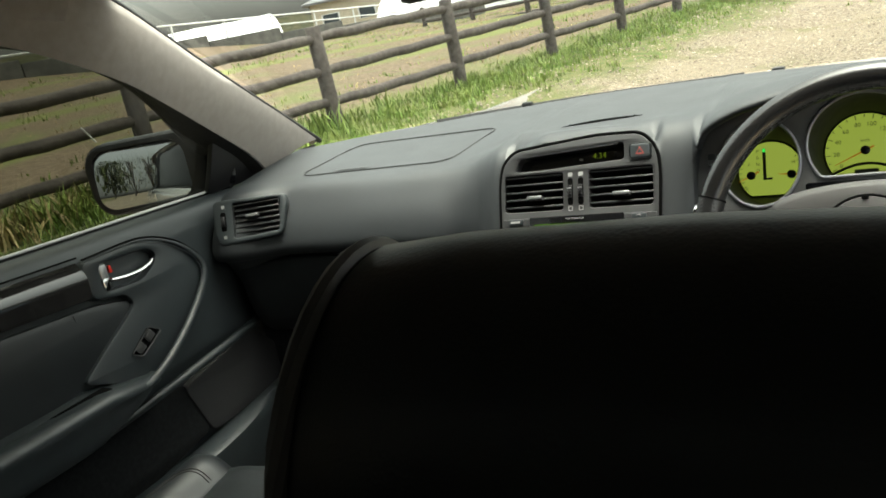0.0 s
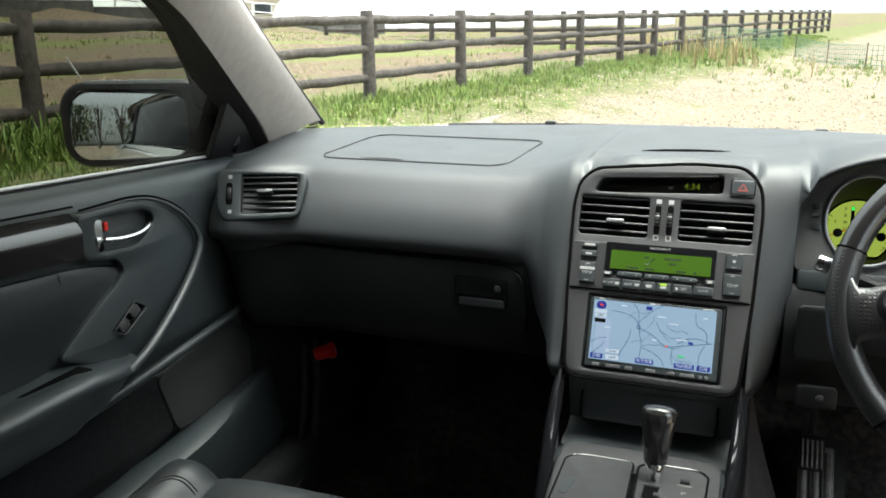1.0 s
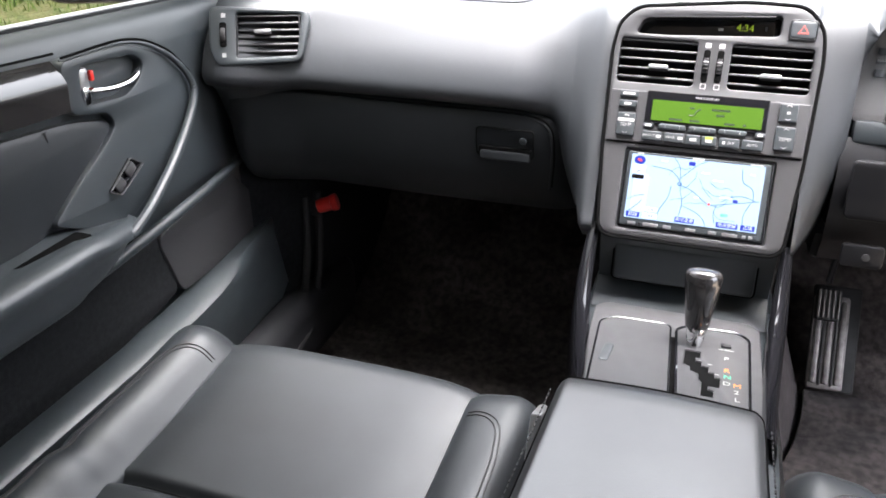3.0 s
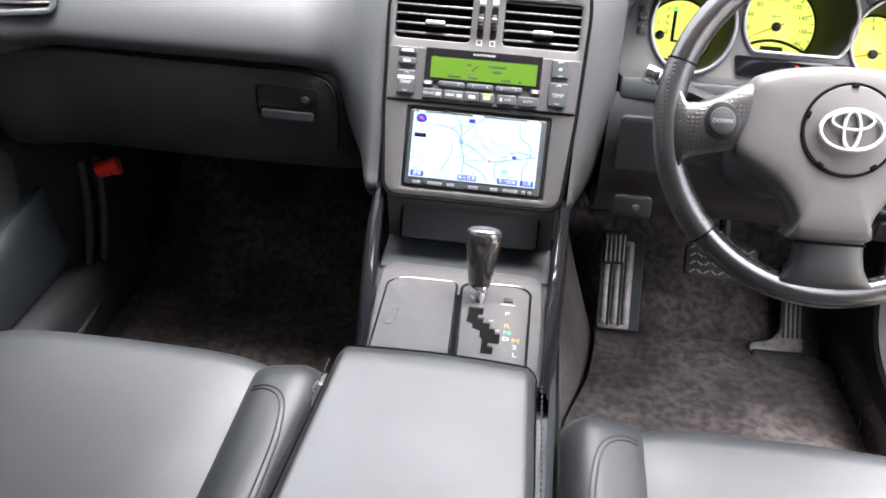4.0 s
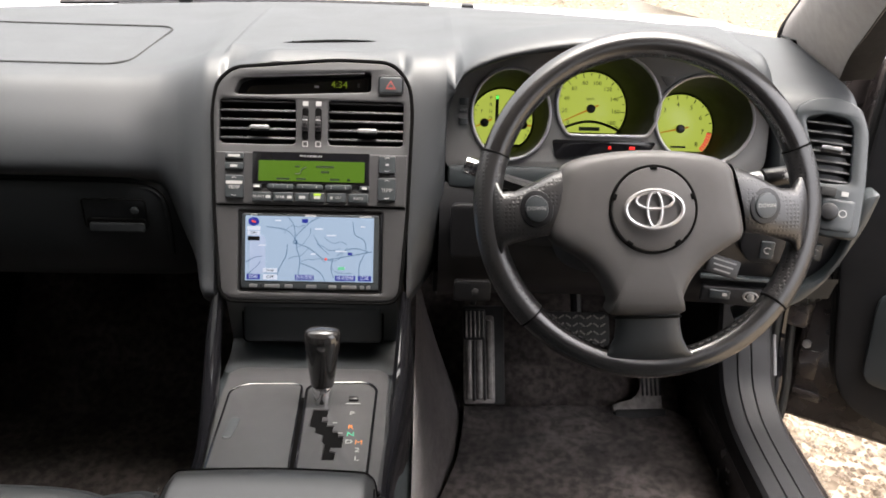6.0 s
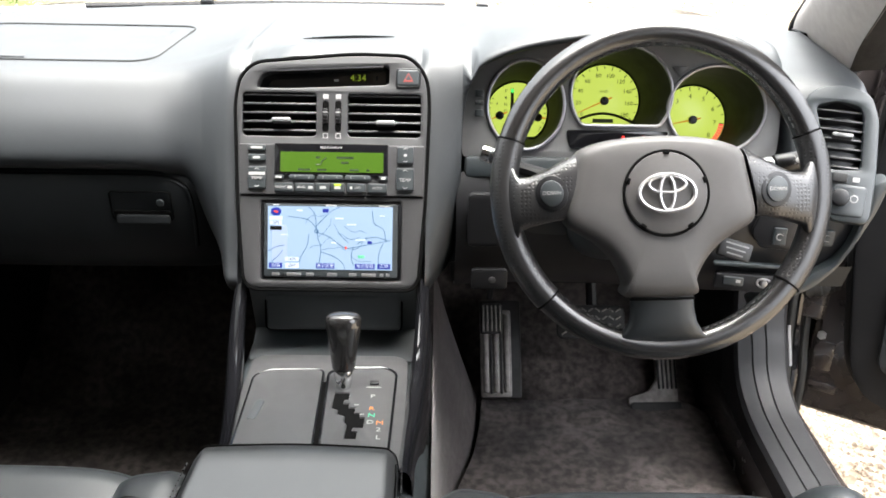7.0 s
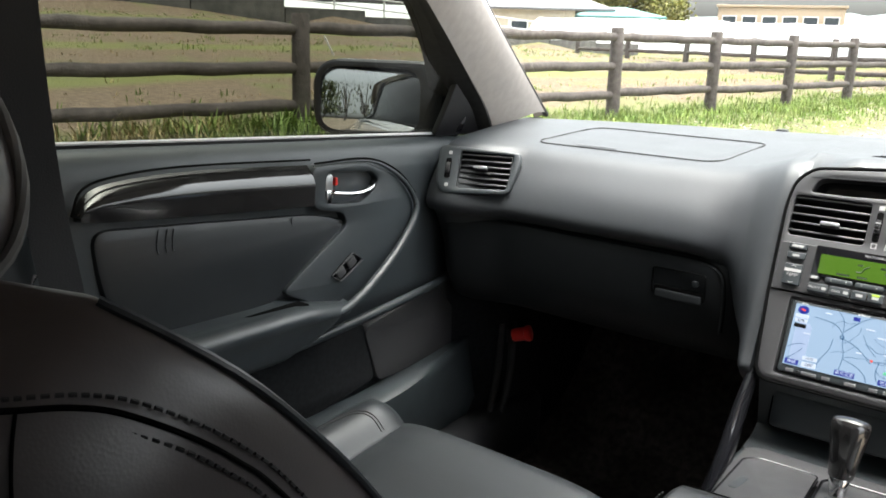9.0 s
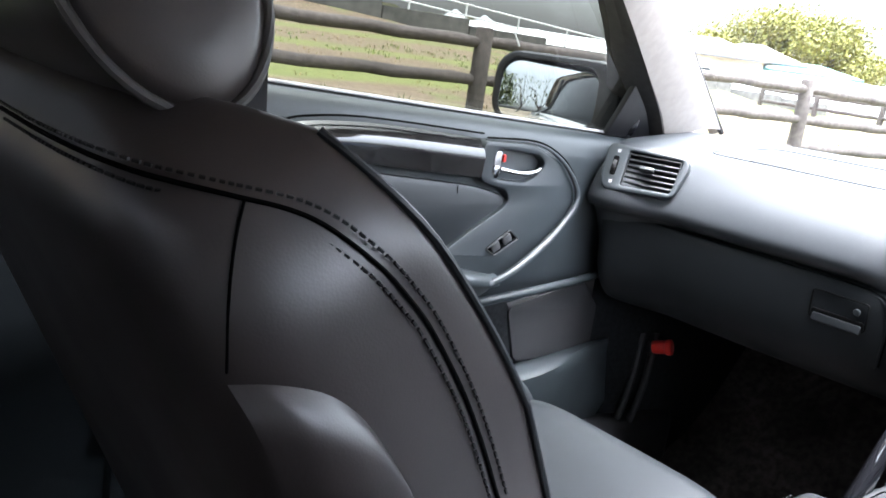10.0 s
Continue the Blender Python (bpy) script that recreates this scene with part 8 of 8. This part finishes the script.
AM = frame_of((0.566, 0.37, 0.328), (1, 0.05, 0), (0, 0.72, 0.69))
part("pedal_pad", plate(cut_corners([(-0.052, -0.092), (0.045, -0.092), (0.056, 0.09), (0.014, 0.09), (0.006, -0.042), (-0.012, -0.064), (-0.052, -0.074)], 0.008), 0.012, 0.003), M_PEDAL, acp, "worn grey pad", m=AM)
for k in range(5):
    part("rib", rbox(0.004, 0.003, 0.13, 0.001), M_RUBBER, acp, m=at(AM, 0.013 + 0.0085 * k, -0.001, 0.005, 0, 3))
part("hinge_foot", rbox(0.1, 0.03, 0.02, 0.006), M_RUBBER, acp, m=at(AM, 0.0, 0.008, -0.095))


# foot of the console's felt lining: y, x
FELT_FOOT = [(-0.9, [(0.145, 0)]), (-0.1, [(0.15, 0)]), (0.04, [(0.17, 0)]), (0.11, [(0.192, 0)]), (0.18, [(0.212, 0)]), (0.3, [(0.228, 0)]), (0.36, [(0.23, 0)])]


def mat_rows():
    rows = []
    for j in range(34):
        t = j / 33
        y = 0.318 - 0.64 * t**1.5
        z = 0.25
        xl = interp(FELT_FOOT, y)[0][0] + 0.003
        turn = min(max((y - 0.17) / 0.148, 0), 1)
        xr = 0.684 - 0.09 * (1 - math.sqrt(1 - 0.98 * turn * turn))
        rows.append([(xl + (xr - xl) * k / 24, y + 0.012 * k / 24, z + 0.004 * noise.noise((k * 0.3, j * 0.3, 1)) + 0.0025 * noise.noise((k * 0.9, j * 0.9, 4))) for k in range(25)])
    return rows


mt = thing("floor_mat", (0.43, 0.0, 0.235), "worn grey carpet floor mat", "floor mat")
mr = mat_rows()
part("mat_top", thicken(sheet(mr), -0.012), M_CARPET, mt, angle=60)
part("mat_binding", tube([(v[0], v[1], v[2] + 0.004) for v in mr[0]], 0.005, 8), M_CARPET, mt)

# ---- open driver's door and sill ----
sill_ = bar_sill(1)
SILL = smooth_path([(0, 0.30, 0.95), (0, 0.285, 0.80), (0, 0.262, 0.62), (0, 0.228, 0.505), (0, 0.206, 0.466), (0, 0.178, 0.425), (0, 0.138, 0.40), (0, 0.083, 0.387), (0, -0.04, 0.383), (0, -0.4, 0.382), (0, -0.75, 0.382)], 60)
rows = []
for k, p in enumerate(SILL):
    d = (SILL[min(k + 1, 59)] - SILL[max(k - 1, 0)]).normalized()
    nrm = Vector((0, d.z, -d.y))
    if nrm.z < 0 or (abs(nrm.z) < 0.3 and nrm.y > 0):
        nrm = -nrm
    rows.append([Vector((x, p.y, p.z)) + nrm * h for x, h in ((0.672, -0.14), (0.660, -0.03), (0.657, -0.008), (0.662, 0.0), (0.684, 0.004), (0.6855, 0.0), (0.687, 0.004), (0.708, 0.005), (0.7095, 0.001), (0.711, 0.005), (0.715, 0.0045), (0.742, 0.002), (0.752, -0.01), (0.760, -0.05))])
part("sill_plate", sheet(rows), M_SILL, sill_, "grooved black sill plate", angle=30)
# Silver rod stands in for the bright highlight on the painted jamb edge.
part("jamb_glint", tube([Vector((0.756, p.y + 0.004, p.z - 0.012)) for p in SILL[18:28]], 0.003, 8), M_SILVER, sill_, "pale highlight along the painted jamb edge")
part("jamb", rbox(0.13, 0.10, 0.72, 0.015, (0.835, 0.37, 0.63)), M_BODY_DARK, sill_)
for dx, dy in ((0.0, 0.0), (0.018, 0.012), (0.034, 0.012)):
    part("jamb_seal", tube(smooth_path([(0.782 + dx, 0.315 + dy, 0.93), (0.782 + dx, 0.30 + dy, 0.62), (0.786 + dx, 0.285 + dy, 0.45), (0.788 + dx, 0.262 + dy, 0.36), (0.786 + dx, 0.25 + dy, 0.29)], 30), 0.007, 8), M_RUBBER if dx != 0.018 else M_GLOSS, sill_, "black rubber jamb seal")
part("outer_sill", sheet([[(x, y, z) for y in (0.3, 0.0, -0.4, -0.75)] for x, z in ((0.752, 0.368), (0.768, 0.352), (0.778, 0.32), (0.782, 0.2))]), M_BODY_DARK, sill_, "dark painted outer sill", angle=50)
DM = frame_of((0.828, 0.275, 0), (0.83, -0.56, 0), (0, 0, 1))
dd = thing("driver_door", (0.9, 0.3, 0.4), "open driver door, dark inner trim and black jamb", "car door")
part("door_edge", plate(cut_corners([(-0.01, 0.272), (0.95, 0.295), (0.98, 0.98), (0.0, 0.96)], 0.012), 0.11, 0.015), M_BODY_DARK, dd, "black painted door shell", m=at(DM, 0, 0.02, 0))
card_ = [(0.035, 0.98), (0.028, 0.64), (0.052, 0.50), (0.068, 0.41), (0.10, 0.362), (0.16, 0.345), (0.93, 0.36), (0.95, 0.99)]
part("door_card", plate(cut_corners(card_, 0.03, 6), 0.05, 0.012), M_SILL, dd, "charcoal trim panel", m=at(DM, 0, -0.03, 0))
part("door_seal", tube([DM @ Vector((x - 0.006, 0.012, z)) for x, z in cut_corners(card_, 0.03, 6)], 0.008, 8, closed=True), M_RUBBER, dd, "black rubber door seal")
part("wiring_boot", tube(smooth_path([DM @ Vector((0.012, 0.03, 0.545)), DM @ Vector((-0.02, 0.0, 0.535)), (0.82, 0.33, 0.53)], 24), 0.016, 12, radii=[0.016 + 0.003 * math.sin(k * 2.2) for k in range(24)]), M_RUBBER, dd, "ribbed black wiring boot")
for x_, z_, w_, h_ in ((0.016, 0.62, 0.03, 0.05), (0.02, 0.40, 0.035, 0.06), (0.03, 0.335, 0.05, 0.02)):
    part("shell_pressing", rbox(w_, 0.01, h_, 0.004), M_BODY_DARK, dd, m=at(DM, x_, 0.018, z_))
part("card_pocket", plate(cut_corners([(0.11, 0.43), (0.6, 0.43), (0.62, 0.58), (0.10, 0.60)], 0.03, 5), 0.03, 0.008), M_PLASTIC, dd, m=at(DM, 0, -0.05, 0))
part("card_armrest", plate(cut_corners([(0.12, 0.70), (0.8, 0.74), (0.8, 0.79), (0.16, 0.78)], 0.02, 5), 0.06, 0.015), M_PLASTIC, dd, m=at(DM, 0, -0.075, 0))
for z_ in (0.5, 0.82):
    part("hinge", rbox(0.07, 0.05, 0.06, 0.008), M_BODY_DARK, dd, m=at(DM, -0.03, 0.03, z_))
part("check_strap", rbox(0.12, 0.012, 0.03, 0.003), M_SATIN, dd, m=at(DM, -0.05, 0.05, 0.66))
for z_ in (0.45, 0.56, 0.74):
    part("bolt", cyl(0.008, 0.008, bev=0.001, seg=6, m=Matrix.Rotation(radians(90), 4, "X")), M_SATIN, dd, m=at(DM, 0.012, -0.003, z_))
fr_ = smooth_path([DM @ Vector((0.03, 0.05, 0.96)), DM @ Vector((0.25, 0.06, 1.12)), DM @ Vector((0.55, 0.07, 1.27)), DM @ Vector((0.98, 0.07, 1.3))], 16)
part("window_frame", tube(fr_, 0.02, 8), M_BLACK, dd)
# ---- centre console ----
con = thing("centre_console", (0, -0.3, 0.24), "charcoal centre console with glossy black edges", "console")


def plate_z(y):
    return 0.600 + (-0.06 - y) * 0.13


CM = frame_of((0, -0.06, 0.600), (1, 0, 0), (0, 0.9916, -0.129))  # local z points forwards along the top plate
body_rows = []
for y in [0.12 - 1.05 * k / 24 for k in range(25)]:
    zt = plate_z(y) if y > -0.36 else 0.62
    zt = min(zt, 0.645) if y <= -0.06 else 0.595
    w = 0.118 + 0.012 * max(0, y + 0.1)
    wl = w - 0.024 * min(max((-0.08 - y) / 0.2, 0), 1)
    body_rows.append([(-wl - 0.018, y, 0.2), (-wl - 0.012, y, zt - 0.06), (-wl, y, zt - 0.008), (-wl + 0.008, y, zt - 0.002), (w - 0.008, y, zt - 0.002), (w, y, zt - 0.008), (w + 0.012, y, zt - 0.06), (w + 0.03, y, 0.2)])
part("console_body", sheet(body_rows), M_PLASTIC, con, angle=40)
felt_rows = []
for y in [0.35 - 1.2 * k / 28 for k in range(29)]:
    head_z = plate_z(max(y, -0.36)) - 0.07 if y < -0.06 else 0.55
    foot_x = interp(FELT_FOOT, y)[0][0]
    felt_rows.append([(0.136 + (foot_x - 0.136) * t**1.3, y, head_z * (1 - t) + 0.232 * t) for t in (0, 0.15, 0.3, 0.5, 0.7, 0.85, 1)])
part("side_felt", sheet(felt_rows), M_FELT, con, "brown-grey felt side lining", angle=60)
part("felt_piping", tube([Vector(r_[-1]) + Vector((0.002, 0, 0.004)) for r_ in felt_rows], 0.0035, 8), M_CARPET_DARK, con)
# Block added to stop light crossing under the dash between the footwells.
part("tunnel", rbox(0.25, 0.6, 0.46, 0.03, (0, 0.36, 0.43)), M_CARPET_DARK, con, "carpeted tunnel below the dash")
part("bin_front", sheet([[(x, y, z) for x in (-0.112, -0.05, 0.05, 0.112)] for y, z in ((-0.045, 0.705), (-0.032, 0.695), (-0.022, 0.66), (-0.01, 0.615), (-0.03, 0.604), (-0.07, 0.6))]), M_PLASTIC, con, angle=40)
AB = frame_of((0, -0.032, 0.652), (1, 0, 0), (0, 0.22, 0.975))
part("ashtray_lid", plate(rounded(0.182, 0.05, 0.006), 0.014, 0.003), M_PLASTIC, con, "charcoal pull-out tray front", m=AB)
part("tray_gap", plate(rounded(0.188, 0.056, 0.008), 0.01, 0.001), M_GAP, con, m=at(AB, 0, 0.005, 0))
part("top_plate", plate(cut_corners([(-0.087, -0.29), (0.106, -0.29), (0.104, -0.02), (0.09, -0.004), (-0.09, -0.004), (-0.104, -0.02)], 0.01), 0.006, 0.0015), M_PANEL, con, "satin charcoal top plate", m=at(CM, 0, -0.004, 0))
tl_ = cut_corners([(-0.077, -0.27), (0.009, -0.27), (-0.0035, -0.0575), (-0.074, -0.0605), (-0.0895, -0.078)], 0.012, 5)
part("cup_lid_gap", plate([(x + (-0.0015 if x < -0.05 else 0.0015), z + (0.0018 if z > -0.2 else -0.0018)) for x, z in tl_], 0.002, 0.0003), M_GAP, con, m=at(CM, 0, -0.0062, 0))
part("cup_lid", plate(tl_, 0.006, 0.0018), M_PANEL, con, "sliding cup holder lid", m=at(CM, 0, -0.009, 0))
part("lid_rim", tube([CM @ Vector((x, -0.0085, z)) for x, z in tl_], 0.0015, 8, closed=True), M_GLOSS, con, "gloss black rim")
part("lid_grip", plate(rounded(0.011, 0.046, 0.005), 0.003, 0.001), M_PLASTIC, con, m=at(CM, -0.069, -0.0102, -0.165, 0, 3))
gl_ = cut_corners([(0.018, -0.285), (0.090, -0.285), (0.0905, -0.07), (0.078, -0.053), (0.016, -0.0565), (0.004, -0.07)], 0.014, 5)
slot_ = [(0.018, -0.121), (0.036, -0.121), (0.036, -0.138), (0.031, -0.138), (0.031, -0.147), (0.038, -0.147), (0.038, -0.157), (0.046, -0.157), (0.046, -0.170), (0.053, -0.170), (0.053, -0.180), (0.059, -0.180), (0.059, -0.203), (0.047, -0.203), (0.047, -0.21), (0.053, -0.212), (0.053, -0.227), (0.040, -0.227), (0.040, -0.196), (0.036, -0.19), (0.036, -0.178), (0.026, -0.172), (0.026, -0.163), (0.018, -0.158)]
gate_ = part("shift_gate", plate(gl_, 0.006, 0.0018, holes=(slot_,)), M_PANEL, con, "black stepped shift gate", m=at(CM, 0, -0.0092, 0))
part("gate_rim", tube([CM @ Vector((x, -0.0095, z)) for x, z in gl_], 0.0019, 8, closed=True), M_GLOSS, con, "gloss black rim")
part("gate_floor", rbox(0.08, 0.002, 0.16, 0, (0.04, -0.0062, -0.17)), M_GAP, con, m=CM)
for t, z_, dx, mat_ in (("P", -0.1305, 0.0, M_PRINT), ("R", -0.161, 0.001, M_ORANGE), ("N", -0.1765, 0.002, M_GREENP), ("D", -0.192, 0.0015, M_PRINT), ("M", -0.1935, 0.0125, M_ORANGE), ("2", -0.2085, 0.012, M_PRINT), ("L", -0.225, 0.0125, M_PRINT)):
    lettering("gear_letter", t, 0.0118, mat_, gate_, at(CM, 0.0645 + dx, -0.0096, z_))
part("lock_button", rbox(0.012, 0.004, 0.009, 0.0015), M_BLACK, gate_, m=at(CM, 0.064, -0.0105, -0.097))
part("button_line", rbox(0.018, 0.0004, 0.0012, 0), M_PRINT, gate_, m=at(CM, 0.064, -0.0095, -0.107))
for x_, z_ in ((0.047, -0.152), (0.055, -0.174)):
    part("gate_dash", rbox(0.005, 0.0004, 0.0012, 0), M_PRINT, gate_, m=at(CM, x_, -0.0095, z_))
lv = thing("shift_lever", (0.022, -0.17, 0.6), "shift lever with a glossy black wood knob and chrome collar", "shift lever")
LMt = frame_of((0.027, -0.170, 0.606), (1, 0, 0), (0.07, 0.30, 1))
part("shaft", cyl(0.0055, 0.04, (0, 0, 0.0)), M_CHROME, lv, "chrome shaft", m=LMt)
part("collar", cyl(0.0065, 0.036, (0, 0, 0.022), r2=0.0125, bev=0.002), M_CHROME, lv, "chrome collar", m=LMt)
kr = [(0.0, 0.056), (0.0125, 0.056), (0.0135, 0.06), (0.016, 0.085), (0.0185, 0.11), (0.0205, 0.128), (0.021, 0.14), (0.0195, 0.147), (0.015, 0.151), (0.007, 0.153), (0.0005, 0.1535)]
part("knob", sheet([[(q * 1.05 * math.cos(a), q * 0.95 * math.sin(a), 0.04 + (h - 0.056) * 0.74) for a in (2 * math.pi * k / 28 for k in range(28))] for q, h in kr[1:]], closed_u=True), M_WOOD, lv, "glossy black wood knob", m=LMt, angle=60)
for sgn in (-1, 1):
    inset = 0.0 if sgn > 0 else 0.022
    tr_ = smooth_path([(sgn * 0.122, -0.035, 0.705), (sgn * 0.1215, -0.075, 0.668), (sgn * (0.119 - 0.2 * inset), -0.13, 0.638), (sgn * (0.115 - 0.55 * inset), -0.2, 0.628), (sgn * (0.111 - 0.85 * inset), -0.27, 0.634), (sgn * (0.109 - inset), -0.35, 0.648)], 30)
    rows = []
    for k, p in enumerate(tr_):
        w = 0.0075 + 0.003 * math.sin(math.pi * k / 29)
        rows.append([p + Vector((sgn * q * w, 0, h)) for q, h in ((-1.0, -0.03), (-0.95, -0.004), (-0.4, 0.002), (0.4, -0.001), (1.0, -0.012), (1.35, -0.05), (1.4, -0.09))])
    part("wood_edge", sheet(rows), M_GLOSS, con, "glossy black lacquered edge", angle=60)


def lid_rows():
    rows = []
    for j in range(34):
        t = j / 33
        y = -0.328 - 0.508 * t
        f = min(1, t * 20)
        z = 0.676 + 0.02 * t - 0.024 * (1 - f) ** 2
        w = 0.1 + 0.012 * t
        ring_pts = [(-w, z - 0.07), (-w - 0.001, z - 0.02), (-w + 0.006, z - 0.004), (-w + 0.022, z), (0, z + 0.003), (w - 0.022, z), (w - 0.006, z - 0.004), (w + 0.001, z - 0.02), (w, z - 0.07)]
        rows.append([(p.x, y, p.y) for p in smooth_path([(a, b, 0) for a, b in ring_pts], 33)])
    return rows


lr = lid_rows()
box_ = thing("armrest_box", (0, -0.58, 0.6), "padded black leather armrest lid of the console", "armrest")
bm = sheet(lr)
bm.faces.new([bm.verts.new(p) for p in lr[0]])
part("padded_lid", bm, M_LID, box_, "padded black leather lid", angle=60)
for k, off in ((5, 0.0), (27, 0.0)):
    line = [Vector(r_[k]) + Vector((0, 0, 0.0012)) for r_ in lr[2:]]
    part("seam", tube(line, 0.0012, 5), M_GAP, box_)
    for d in (-0.006, 0.006):
        part("stitching", stitches([p + Vector((d, 0, -0.0004 if abs(d) > 0 else 0)) for p in line], 0.006, 0.0009), M_THREAD, box_)
part("front_seam", tube([Vector(p) + Vector((0, 0.001, 0.0)) for p in lr[1]], 0.0012, 5), M_GAP, box_)
part("box_body", rbox(0.2, 0.5, 0.16, 0.01, (0, -0.59, 0.56)), M_PLASTIC, box_)
bk = thing("belt_buckle", (-0.118, -0.45, 0.5), "black seat belt buckle beside the console", "seat belt buckle")
part("buckle_body", rbox(0.014, 0.05, 0.07, 0.005), M_SATIN, bk, m=pose(-0.123, -0.335, 0.575, -25))
